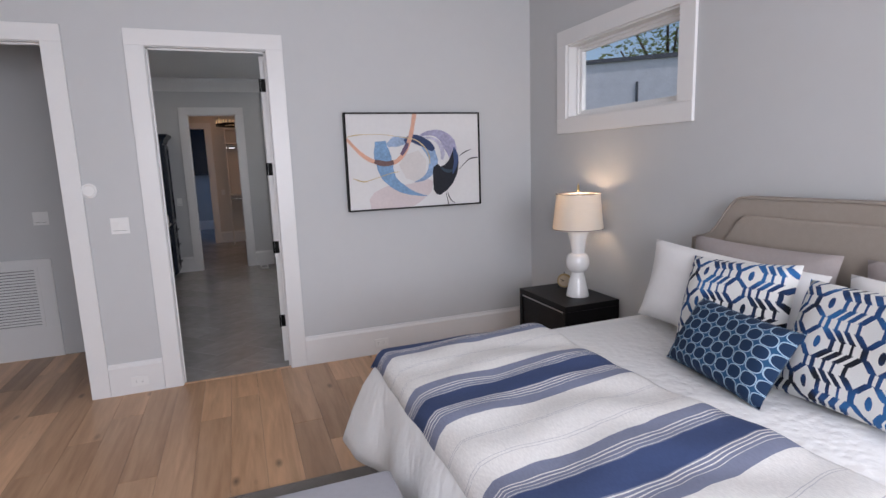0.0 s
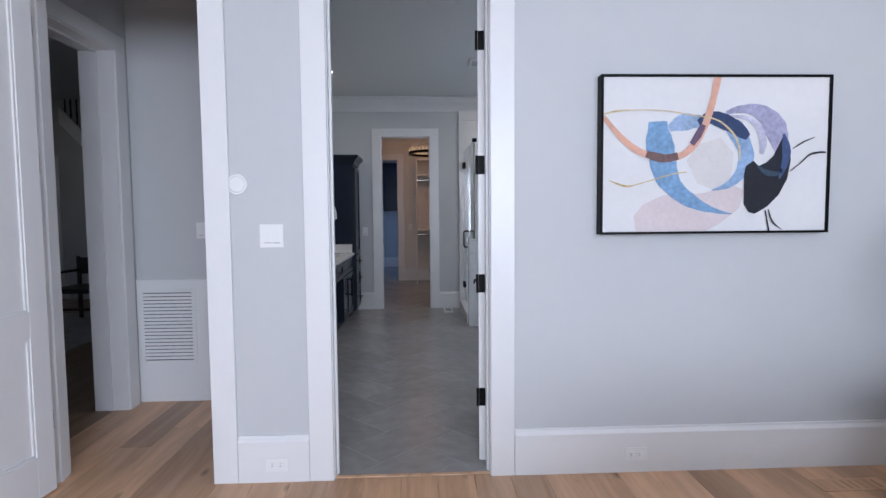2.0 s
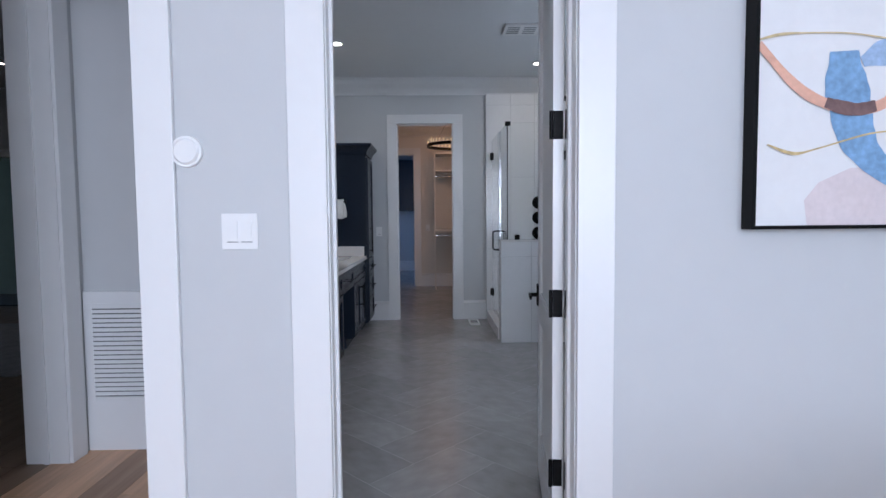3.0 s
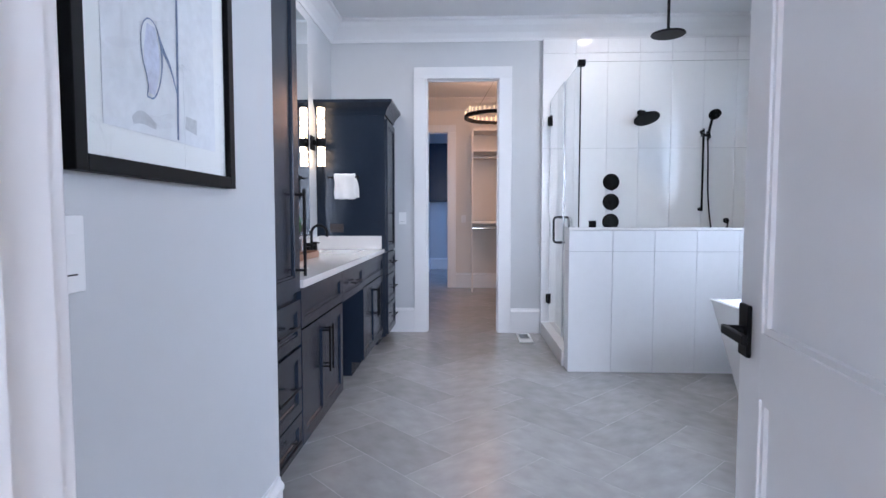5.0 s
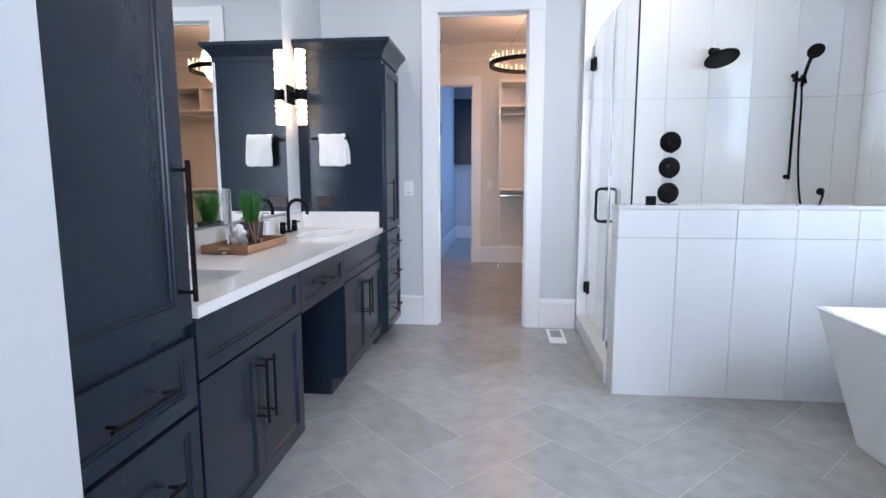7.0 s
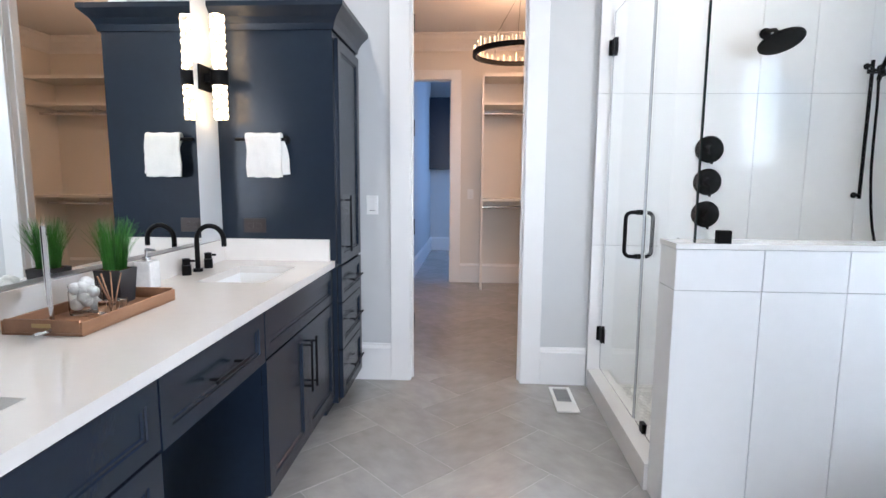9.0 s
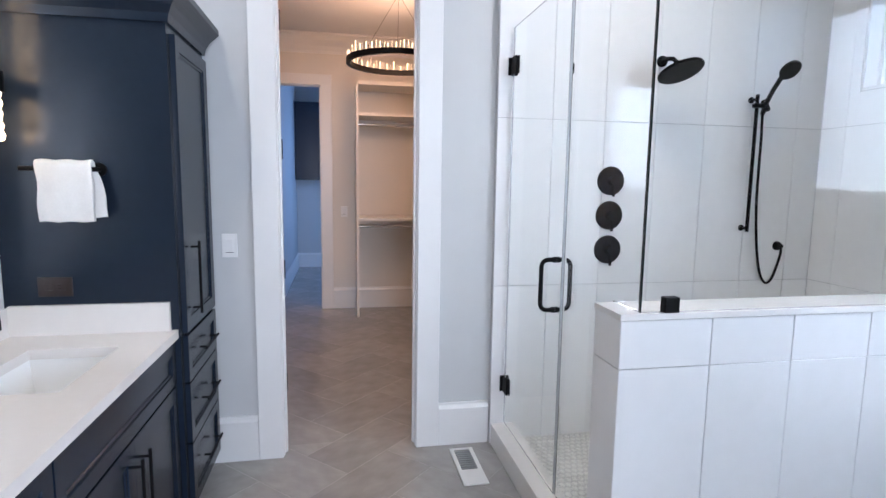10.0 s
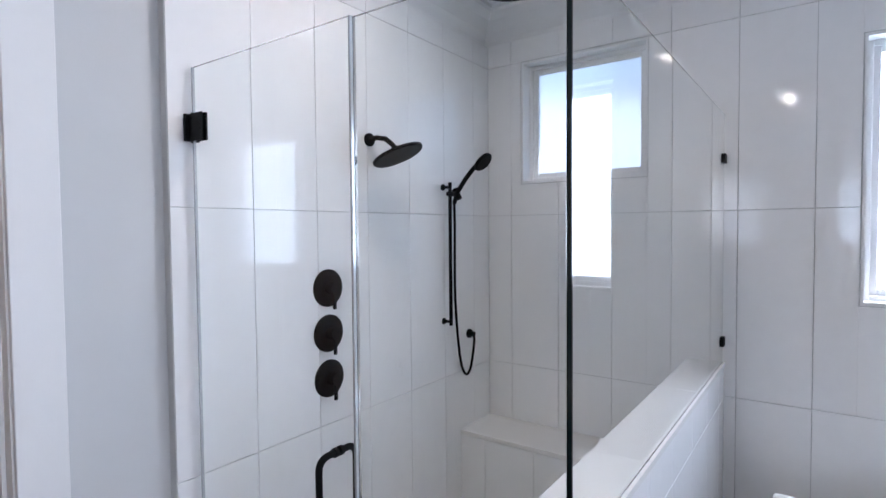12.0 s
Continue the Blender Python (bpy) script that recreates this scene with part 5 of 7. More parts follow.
for nm, d in (("seat", (-4.62, 8.03, .42, -4.08, 8.62, .48)), ("backrest", (-4.58, 8.585, .62, -4.12, 8.615, .84)), ("armrest", (-4.63, 8.04, .66, -4.57, 8.6, .69)), ("armrest", (-4.13, 8.04, .66, -4.07, 8.6, .69)), ("stretcher", (-4.58, 8.04, .2, -4.12, 8.06, .23))):
    bm = bmesh.new()
    box(bm, *d, .004)
    part(nm, bm, DARKWOOD, acc)
# enclosed staircase going up along the living room's far wall
stair = thing("staircase", "enclosed staircase with white stringer and dark balusters", "staircase", at=(-4.4, 10.4, 0))
SX, SZ, RUN, RISE = -5.9, 3.2, .19, .209


def stair_line(x):
    return SZ - (x - SX) * RISE / RUN


bm = bmesh.new()
prism(bm, [(SX, 0), (SX, SZ - .30), (-3.26, .01), (-3.26, 0)], 1, 10.40, 10.49)
part("enclosure", bm, PAINT, stair, "grey painted wall under the stair")
bm = bmesh.new()
prism(bm, [(SX, SZ - .26), (SX, SZ), (SX + .03, SZ), (-3.0, stair_line(-3.0) + .02), (-3.0, .0), (-3.23, .0)], 1, 10.36, 10.40)
part("stringer", bm, TRIM, stair, "white painted stair stringer")
for k in range(14):
    x = SX + .02 + k * RUN
    bm = bmesh.new()
    box(bm, x, 10.402, stair_line(x + RUN) - .03, x + RUN + .02, 10.49, stair_line(x + RUN), .004)
    part("tread", bm, DARKWOOD, stair)
    bm = bmesh.new()
    box(bm, x + RUN - .012, 10.402, stair_line(x + RUN) - RISE, x + RUN, 10.49, stair_line(x + RUN) - .031)
    part("riser", bm, TRIM, stair)
    for q in (.05, .14):
        bm = bmesh.new()
        box(bm, x + q - .008, 10.42, stair_line(x + RUN), x + q + .008, 10.436, stair_line(x + q) + .86)
        part("baluster", bm, BLACK, stair)
bm = bmesh.new()
prism(bm, [(SX, SZ + .86), (SX, SZ + .92), (-3.1, stair_line(-3.1) + .92), (-3.1, stair_line(-3.1) + .86)], 1, 10.40, 10.46)
part("handrail", bm, DARKWOOD, stair, "dark wooden handrail")
slab("wall_far_room", -8.2, 12.0, -2.3, 12.1, 0, 2.9, shader("dark_green_wall", (.05, .07, .05), .7, vary=.1), "dark wall in a room beyond", "wall")
slab("ceiling_far_room", -8.2, 10.65, -2.3, 12.0, 2.8, 2.9, CEILING, "ceiling of a room beyond", "ceiling")
slab("floor_far_room", -8.2, 10.65, -2.3, 12.0, -.1, 0, DARKWOOD, "dark floor of a room beyond", "floor")


# ---- bedroom ----
settled = set(bpy.data.objects)     # what stands before the bedroom's furniture is built
def node_kit(name, rough=.9, sheen=0.0):
    m = bpy.data.materials.new(name)
    m.use_nodes = True
    nodes, link = m.node_tree.nodes, m.node_tree.links.new
    b = nodes["Principled BSDF"]
    b.inputs["Roughness"].default_value = rough
    b.inputs["Sheen Weight"].default_value = sheen
    tc, sep = nodes.new("ShaderNodeTexCoord"), nodes.new("ShaderNodeSeparateXYZ")
    link(tc.outputs["Object"], sep.inputs[0])

    def op(kind, a, b2=None, c=None):
        n = nodes.new("ShaderNodeMath")
        n.operation = kind
        for k, v in enumerate((a, b2, c)):
            if v is None:
                continue
            if isinstance(v, (int, float)):
                n.inputs[k].default_value = v
            else:
                link(v, n.inputs[k])
        return n.outputs[0]

    def weave(strength, scale, stretch=(1, 1, 1)):
        mp, n, bp = nodes.new("ShaderNodeMapping"), nodes.new("ShaderNodeTexNoise"), nodes.new("ShaderNodeBump")
        mp.inputs["Scale"].default_value = stretch
        link(tc.outputs["Object"], mp.inputs[0])
        link(mp.outputs[0], n.inputs["Vector"])
        n.inputs["Scale"].default_value, n.inputs["Detail"].default_value = scale, 4
        bp.inputs["Strength"].default_value, bp.inputs["Distance"].default_value = strength, .004
        link(n.outputs[0], bp.inputs["Height"])
        link(bp.outputs[0], b.inputs["Normal"])
        return n.outputs[0]
    return m, nodes, link, b, tc, sep, op, weave


def striped_cloth():
    """Woven throw: navy bands edged in grey-blue with white pinstripes on off-white, repeating along y."""
    m, nodes, link, b, tc, sep, op, weave = node_kit("striped_throw_cloth")
    wob = nodes.new("ShaderNodeTexNoise")
    wob.inputs["Scale"].default_value = 3.0
    link(tc.outputs["Object"], wob.inputs["Vector"])
    y = op("SUBTRACT", op("ADD", sep.outputs["Y"], op("MULTIPLY", op("SUBTRACT", wob.outputs[0], .5), .06)), op("MULTIPLY", op("SUBTRACT", sep.outputs["X"], 1.1), .12))
    f = op("FRACT", op("DIVIDE", op("SUBTRACT", y, .2925), .705))
    ramp = nodes.new("ShaderNodeValToRGB")
    ramp.color_ramp.interpolation = "CONSTANT"
    W, G, N, P = (.82, .81, .785, 1), (.215, .24, .34, 1), (.045, .075, .18, 1), (.58, .58, .60, 1)
    rows = [(0, W), (.045, P), (.049, W), (.062, P), (.066, W), (.25, G)]
    rows += [r for k in range(4) for r in ((.325 + .024 * k, W), (.332 + .024 * k, G))] + [(.412, N), (.588, G)]
    rows += [r for k in range(4) for r in ((.594 + .024 * k, W), (.601 + .024 * k, G))] + [(.75, W), (.85, P), (.854, W), (.868, P), (.872, W)]
    el = ramp.color_ramp.elements
    el[0].position, el[0].color = rows[0]
    el[1].position, el[1].color = rows[1]
    for p, c in rows[2:]:
        e = el.new(p)
        e.color = c
    link(f, ramp.inputs[0])
    t = weave(.35, 220, (1, .25, 1))
    fleck = nodes.new("ShaderNodeMixRGB")
    fleck.blend_type = "MULTIPLY"
    fleck.inputs[0].default_value = .35
    link(ramp.outputs[0], fleck.inputs[1])
    link(t, fleck.inputs[2])
    hs = nodes.new("ShaderNodeHueSaturation")
    hs.inputs["Value"].default_value = 1.18
    link(fleck.outputs[0], hs.inputs["Color"])
    link(hs.outputs[0], b.inputs["Base Color"])
    return m


def chain_cloth():
    """White cushion cloth with brushed blue zigzag lines, paired into chains of hexagons, and small ovals."""
    m, nodes, link, b, tc, sep, op, weave = node_kit("blue_chain_cloth")
    n = nodes.new("ShaderNodeTexNoise")
    n.inputs["Scale"].default_value = 14
    link(tc.outputs["Object"], n.inputs["Vector"])
    jit = op("MULTIPLY", op("SUBTRACT", n.outputs[0], .5), .055)
    u = op("ADD", op("DIVIDE", sep.outputs["X"], .235), jit)
    v = op("ADD", op("DIVIDE", sep.outputs["Z"], .155), op("MULTIPLY", jit, .8))
    ramped = op("MULTIPLY", op("SUBTRACT", op("PINGPONG", v, .5), .25), 7.5)
    zig = op("MINIMUM", op("MAXIMUM", ramped, -1.0), 1.0)
    slope = op("LESS_THAN", op("ABSOLUTE", ramped), 1.0)
    ink = None
    for at, side, width in ((.10, 1, .030), (.31, -1, .030), (.60, 1, .034), (.76, 1, .026), (.92, 1, .022)):
        centre = op("MULTIPLY", zig, .085 * side)
        off = op("ABSOLUTE", op("SUBTRACT", op("FRACT", op("ADD", op("SUBTRACT", u, centre), .5 - at)), .5))
        line = op("LESS_THAN", off, op("ADD", op("MULTIPLY", slope, .030), width))
        ink = line if ink is None else op("MAXIMUM", ink, line)
    ov_u = op("SUBTRACT", op("FRACT", op("ADD", u, .5 - .455)), .5)
    ov_v = op("SUBTRACT", op("FRACT", v), .5)
    ink = op("MAXIMUM", ink, op("LESS_THAN", op("ADD", op("MULTIPLY", op("MULTIPLY", ov_u, ov_u), 330), op("MULTIPLY", op("MULTIPLY", ov_v, ov_v), 40)), .9))
    n2 = nodes.new("ShaderNodeTexNoise")
    n2.inputs["Scale"].default_value = 6
    link(tc.outputs["Object"], n2.inputs["Vector"])
    ramp = nodes.new("ShaderNodeValToRGB")
    el = ramp.color_ramp.elements
    el[0].position, el[0].color = .36, (.006, .008, .016, 1)
    el[1].position, el[1].color = .62, (.025, .14, .36, 1)
    e = el.new(.48)
    e.color = (.010, .045, .15, 1)
    link(n2.outputs[0], ramp.inputs[0])
    mix = nodes.new("ShaderNodeMixRGB")
    mix.inputs[1].default_value = (.76, .76, .74, 1)
    link(ink, mix.inputs[0])
    link(ramp.outputs[0], mix.inputs[2])
    link(mix.outputs[0], b.inputs["Base Color"])
    weave(.35, 260)
    return m


def dotted_cloth():
    """Deep blue cushion cloth with rows of rounded cells outlined in pale thread."""
    m, nodes, link, b, tc, sep, op, weave = node_kit("navy_cell_cloth")
    u = op("DIVIDE", sep.outputs["X"], .062)
    row = op("FLOOR", op("DIVIDE", sep.outputs["Z"], .055))
    u2 = op("ADD", u, op("MULTIPLY", op("MODULO", row, 2), 0.0))
    a = op("SUBTRACT", op("FRACT", u2), .5)
    c = op("SUBTRACT", op("FRACT", op("DIVIDE", sep.outputs["Z"], .055)), .5)
    d = op("ADD", op("POWER", op("ABSOLUTE", a), 2.6), op("POWER", op("ABSOLUTE", c), 2.6))
    d = op("POWER", d, 1 / 2.6)
    cell = op("LESS_THAN", d, .43)
    ring2 = op("LESS_THAN", op("ABSOLUTE", op("SUBTRACT", d, .462)), .030)
    mix = nodes.new("ShaderNodeMixRGB")
    mix.inputs[1].default_value, mix.inputs[2].default_value = (.010, .065, .15, 1), (.003, .022, .065, 1)
    link(cell, mix.inputs[0])
    mix2 = nodes.new("ShaderNodeMixRGB")
    mix2.inputs[2].default_value = (.30, .42, .52, 1)
    link(ring2, mix2.inputs[0])
    link(mix.outputs[0], mix2.inputs[1])
    link(mix2.outputs[0], b.inputs["Base Color"])
    weave(.4, 240)
    return m


QUILT = shader("white_matelasse_quilt", (.86, .86, .85), .9, vary=.02, scale=8, bump=1.0, bump_scale=38)
qn, ql = QUILT.node_tree.nodes, QUILT.node_tree.links.new
qtc, qv, qb = qn.new("ShaderNodeTexCoord"), qn.new("ShaderNodeTexVoronoi"), qn.new("ShaderNodeBump")
qv.feature, qv.inputs["Scale"].default_value = "SMOOTH_F1", 26
qb.inputs["Strength"].default_value, qb.inputs["Distance"].default_value = .34, .02
qm = qn.new("ShaderNodeMapping")
qm.inputs["Scale"].default_value, qm.inputs["Rotation"].default_value = (1.0, 1.0, .42), (.5, .2, .4)
ql(qtc.outputs["Object"], qm.inputs["Vector"])
ql(qm.outputs[0], qv.inputs["Vector"])
ql(qv.outputs["Distance"], qb.inputs["Height"])
ql(next(n for n in qn if n.type == "BUMP" and n != qb).outputs[0], qb.inputs["Normal"])
ql(qb.outputs[0], qn["Principled BSDF"].inputs["Normal"])
SHEET = shader("white_cotton", (.80, .79, .78), .9, vary=.02, scale=6, bump=.25, bump_scale=60)
LINEN = shader("taupe_upholstery", (.33, .285, .245), .92, vary=.05, scale=30, bump=.35, bump_scale=350)
GREYCLOTH = shader("grey_cotton", (.35, .31, .30), .92, vary=.06, scale=12, bump=.25, bump_scale=200)
BENCHCLOTH = shader("pale_grey_upholstery", (.50, .51, .56), .9, vary=.06, scale=40, bump=.4, bump_scale=380)

BX0, BX1, BY0, BY1, BZ = .70, 2.57, .02, 2.03, .70


def edge_loop(x0, y0, x1, y1, r, z, wave=0.0, step=.05):
    """A closed loop of points round a rounded rectangle, pushed in and out by soft folds."""
    pts = []
    corners = (((x1 - r), (y1 - r), 0), ((x0 + r), (y1 - r), 90), ((x0 + r), (y0 + r), 180), ((x1 - r), (y0 + r), 270))
    for k, (cx, cy, a0) in enumerate(corners):
        for q in range(7):
            a = radians(a0 + 15 * q)
            pts.append((cx + r * math.cos(a), cy + r * math.sin(a), math.cos(a), math.sin(a)))
        nx, ny, na = corners[(k + 1) % 4]
        a = radians(a0 + 90)
        ex, ey = cx + r * math.cos(a), cy + r * math.sin(a)
        fx, fy = nx + r * math.cos(a), ny + r * math.sin(a)
        n = int(max(abs(fx - ex), abs(fy - ey)) / step)
        n = max(n, 2)
        pts += [(ex + (fx - ex) * i / n, ey + (fy - ey) * i / n, math.cos(a), math.sin(a)) for i in range(1, n)]
    out = []
    for i, (x, y, nx, ny) in enumerate(pts):
        w = wave * (math.sin(i * .9) + .6 * math.sin(i * .37 + 1.3))
        out.append((x + nx * w, y + ny * w, z + wave * .25 * math.sin(i * .5)))
    return out


def loft(bm, loops, top=True):
    n = min(len(lp) for lp in loops)
    rings = [[bm.verts.new(lp[int(i * len(lp) / n)]) for i in range(n)] for lp in loops]
    for a, b in zip(rings, rings[1:]):
        for k in range(n):
            bm.faces.new((a[k], a[(k + 1) % n], b[(k + 1) % n], b[k]))
    if top:
        bm.faces.new(rings[-1])
    return rings


bed = thing("bed", "upholstered bed made up with white quilt", "bed", at=(1.6, 1.0, 0))
bm = bmesh.new()
loft(bm, [edge_loop(BX0 + .06, BY0 + .05, BX1 - .02, BY1 - .05, .06, .01, .010), edge_loop(BX0 + .06, BY0 + .05, BX1 - .02, BY1 - .05, .06, .42, .004)])
part("bed_skirt", bm, SHEET, bed)
bm = bmesh.new()
box(bm, BX0 + .05, BY0 + .04, .40, BX1, BY1 - .04, .66, .05)
part("mattress", bm, SHEET, bed)
quilt = thing("quilt", "white matelasse quilt hanging over the bed", "quilt", at=(1.6, 1.0, .7))
bm = bmesh.new()
loops = []
for gx, z, r, wv in ((-.085, .255, .10, .026), (-.080, .30, .10, .023), (-.065, .42, .09, .014), (-.045, .55, .08, .005), (-.02, .64, .07, .001), (.0, .675, .07, 0), (.025, .695, .07, 0), (.07, .703, .07, 0)):
    lp = edge_loop(BX0 + gx, BY0 + gx, BX1 + .03 + 0 * gx, BY1 - gx, r, z, wv)
    out = []
    for x, y, zz in lp:
        k = max(0.0, 1 - math.hypot(x - BX0, y - BY1) / .28) * max(0, (.66 - z) / .4)
        out.append((x - .16 * k, y + .02 * k, zz + .02 * k))
    loops.append(out)
loft(bm, loops)
ob = part("cover", bm, QUILT, quilt, smooth=True)
s = ob.modifiers.new("thickness", "SOLIDIFY")
s.thickness, s.offset = .012, -1

# headboard with clipped shoulders and a sunk border line
hb = thing("headboard", "taupe upholstered headboard with scooped shoulders", "headboard", at=(2.63, 1.0, 0))


def shoulder(off):
    """The outline (y, z), from one foot over the scooped shoulders to the other, drawn in by off."""
    yc, half = .96, .905
    pts = [(half - off, .30 + off), (half - off, 1.13 - off * .4)]
    a0, b0, a1, b1 = half - off, 1.17 - off * .7, half - .31 - off * .55, 1.42 - off
    for k in range(11):
        t = k / 10
        e = max(0.0, (t - .28) / .72)
        e = e * e * (3 - 2 * e)
        pts.append((a0 + (a1 - a0) * t, b0 + (b1 - b0) * (.12 * min(t / .3, 1) + .88 * e)))
    pts.append((0, b1 + .008))
    right = [(yc + y, z) for y, z in pts]
    left = [(yc - y, z) for y, z in pts[-2::-1]]
    return right + left


for nm, off, x0, x1 in (("border", 0, 2.59, 2.70), ("inner_panel", .095, 2.565, 2.592)):
    bm = bmesh.new()
    prism(bm, shoulder(off), 0, x0, x1)
    ob = part(nm, bm, LINEN, hb)
    bv = ob.modifiers.new("soft_edge", "BEVEL")
    bv.width, bv.segments, bv.limit_method = .016, 3, "ANGLE"
bm = bmesh.new()
tube(bm, [(2.588, y, z) for y, z in shoulder(.004)], .006, 8)
part("piping", bm, LINEN, hb, "raised piping along the edge")
bm = bmesh.new()
box(bm, 2.60, .2, 0, 2.68, 1.7, .31)
part("legs_panel", bm, LINEN, hb)


def pillow(name, label, at, yaw, tilt, w, h, t, material, seed, roll=0.0):
    """A stuffed cushion standing on its lower edge: width, height, thickness; yaw turns it, tilt leans it back."""
    bm = bmesh.new()
    rng = random.Random(seed)
    n = 22
    ph = [rng.uniform(0, 6) for _ in range(4)]
    front, back = [], []
    for i in range(n + 1):
        fr, bk = [], []
        for j in range(n + 1):
            u, v = 2 * i / n - 1, 2 * j / n - 1
            sx = u * (1 - .055 * (1 - v * v))
            sz = v * (1 - .055 * (1 - u * u))
            bulge = max(0.0, (1 - u ** 4) * (1 - v ** 4)) ** .55
            fold = .010 * math.sin(3 * u + ph[0]) * math.sin(2.5 * v + ph[1]) + .005 * math.sin(7 * u * v + ph[2])
            x, z = sx * w / 2, sz * h / 2 + h / 2
            fr.append(bm.verts.new((x, -(t / 2) * bulge + fold * bulge, z)))
            bk.append(bm.verts.new((x, (t / 2) * bulge * .8 + .002, z)) if 0 < i < n and 0 < j < n else fr[-1])
        front.append(fr)
        back.append(bk)
    for i in range(n):
        for j in range(n):
            bm.faces.new((front[i][j], front[i + 1][j], front[i + 1][j + 1], front[i][j + 1]))
            q = (back[i][j], back[i][j + 1], back[i + 1][j + 1], back[i + 1][j])
            if len(set(q)) == 4:
                try:
                    bm.faces.new(q)
                except ValueError:
                    pass
    ob = new(name, mesh_of(bm, name, material, True))
    ob.matrix_world = pose(*at, 0, 0, -90 + yaw) @ pose(0, 0, 0, -tilt, roll, 0)
    return tagged(ob, label, "pillow")


CHAIN, DOTS = chain_cloth(), dotted_cloth()
PZ = .708
pillow("bed_pillow", "grey cotton bed pillow leaning on the headboard", (2.43, 1.37, PZ), 0, 10, .80, .50, .16, GREYCLOTH, 1)
pillow("bed_pillow", "grey cotton bed pillow leaning on the headboard", (2.43, .42, PZ), 0, 10, .92, .50, .16, GREYCLOTH, 2)
pillow("bed_pillow", "plump white bed pillow standing upright", (2.30, 1.46, PZ), 4, 14, .96, .45, .17, SHEET, 3, 3)
pillow("bed_pillow", "plump white bed pillow standing upright", (2.30, .45, PZ), -4, 14, .90, .45, .17, SHEET, 4)
pillow("throw_pillow", "white square cushion with blue zigzag chain pattern", (2.17, 1.26, PZ), 3, 20, .56, .47, .17, CHAIN, 5, -4)
pillow("throw_pillow", "white square cushion with blue zigzag chain pattern", (2.06, .64, PZ), -6, 24, .62, .48, .18, CHAIN, 6, -3)
pillow("lumbar_pillow", "navy lumbar cushion with pale cell pattern", (1.90, 1.09, PZ), -10, 34, .58, .33, .15, DOTS, 7)

# striped throw folded over the foot of the bed
bm = bmesh.new()
nx, ny = 40, 76
grid = []
for i in range(nx + 1):
    col = []
    for j in range(ny + 1):
        u, v = i / nx, j / ny
        x, y = .69 + (.95 + .09 * (1 - v)) * u + .02 * math.sin(v * 8) * u, .05 + 2.03 * v
        puff = .022 * min(1, 12 * u, 12 * (1 - u)) ** .5 * min(1, 16 * (1 - v), 16 * v) ** .5
        puff += .008 * math.sin(x * 9 + y * 3) * math.sin(y * 7 - x * 4) + .005 * math.sin(y * 21 + math.sin(x * 9) * 1.5)
        drop = .055 * max(0, 1 - u / .05) ** 1.5 + .04 * max(0, (v - .975) / .025)
        col.append(bm.verts.new((x, y, .712 + puff - drop)))
    grid.append(col)
for a, b in zip(grid, grid[1:]):
    for k in range(ny):
        bm.faces.new((a[k], b[k], b[k + 1], a[k + 1]))
throw = solid("throw_blanket", bm, striped_cloth(), "navy and white striped throw folded across the bed", "blanket", smooth=True)
s = throw.modifiers.new("thickness", "SOLIDIFY")
s.thickness, s.offset = .020, 0

# bench at the foot, rug
bn = thing("bed_bench", "pale grey upholstered bench at the bed foot", "bench", at=(.36, .6, 0))
bm = bmesh.new()
box(bm, .13, -.25, .34, .595, 1.42, .455, .025)
part("cushion", bm, BENCHCLOTH, bn, smooth=True)
bm = bmesh.new()
box(bm, .15, -.23, .27, .575, 1.40, .34, .005)
part("frame", bm, BENCHCLOTH, bn)
for x in (.17, .53):
    for y in (-.2, 1.36):
        bm = bmesh.new()
        rod(bm, (x, y, .014), (x, y, .27), .016, .024, 12)
        part("leg", bm, BLACK_WOOD, bn)


def herring_cloth():
    m, nodes, link, b, tc, sep, op, weave = node_kit("herringbone_rug_cloth", .95)
    z = op("ADD", sep.outputs["Y"], op("PINGPONG", sep.outputs["X"], .04))
    s = op("GREATER_THAN", op("FRACT", op("MULTIPLY", z, 70)), .5)
    mix = nodes.new("ShaderNodeMixRGB")
    mix.inputs[1].default_value, mix.inputs[2].default_value = (.06, .055, .055, 1), (.40, .37, .34, 1)
    link(s, mix.inputs[0])
    link(mix.outputs[0], b.inputs["Base Color"])
    weave(.8, 250)
    return m


bm = bmesh.new()
box(bm, -.45, -1.2, .0005, 2.45, 2.205, .013, .004)
solid("bedroom_rug", bm, herring_cloth(), "dark and cream herringbone woven rug under the bed", "rug", at=(1.0, .5, 0))

# nightstand, lamp, clock
ns = thing("nightstand", "black stained wooden nightstand with one drawer", "nightstand", at=(2.45, 2.95, 0))
NX0, NX1, NYA, NYB, NZ = 2.222, 2.69, 2.622, 3.285, .604
for nm, d in (("top", (NX0, NYA, NZ - .045, NX1, NYB, NZ)), ("side", (NX0, NYA, .0, NX1, NYA + .035, NZ - .0455)), ("side", (NX0, NYB - .035, .0, NX1, NYB, NZ - .0455)), ("base", (NX0 + .02, NYA + .0355, .03, NX1, NYB - .0355, .07)), ("back", (NX1 - .015, NYA + .0355, .07, NX1, NYB - .0355, NZ - .0455)), ("shelf", (NX0 + .02, NYA + .0355, .285, NX1 - .016, NYB - .0355, .305))):
    bm = bmesh.new()
    box(bm, *d, .003)
    part(nm, bm, BLACK_WOOD, ns)
bm = bmesh.new()
box(bm, NX0 + .012, NYA + .04, .31, NX0 + .035, NYB - .04, NZ - .056, .002)
dr = part("drawer_front", bm, BLACK_WOOD, ns)
bm = bmesh.new()
box(bm, NX0 + .004, NYA + .04, NZ - .0555, NX0 + .03, NYB - .04, NZ - .050)
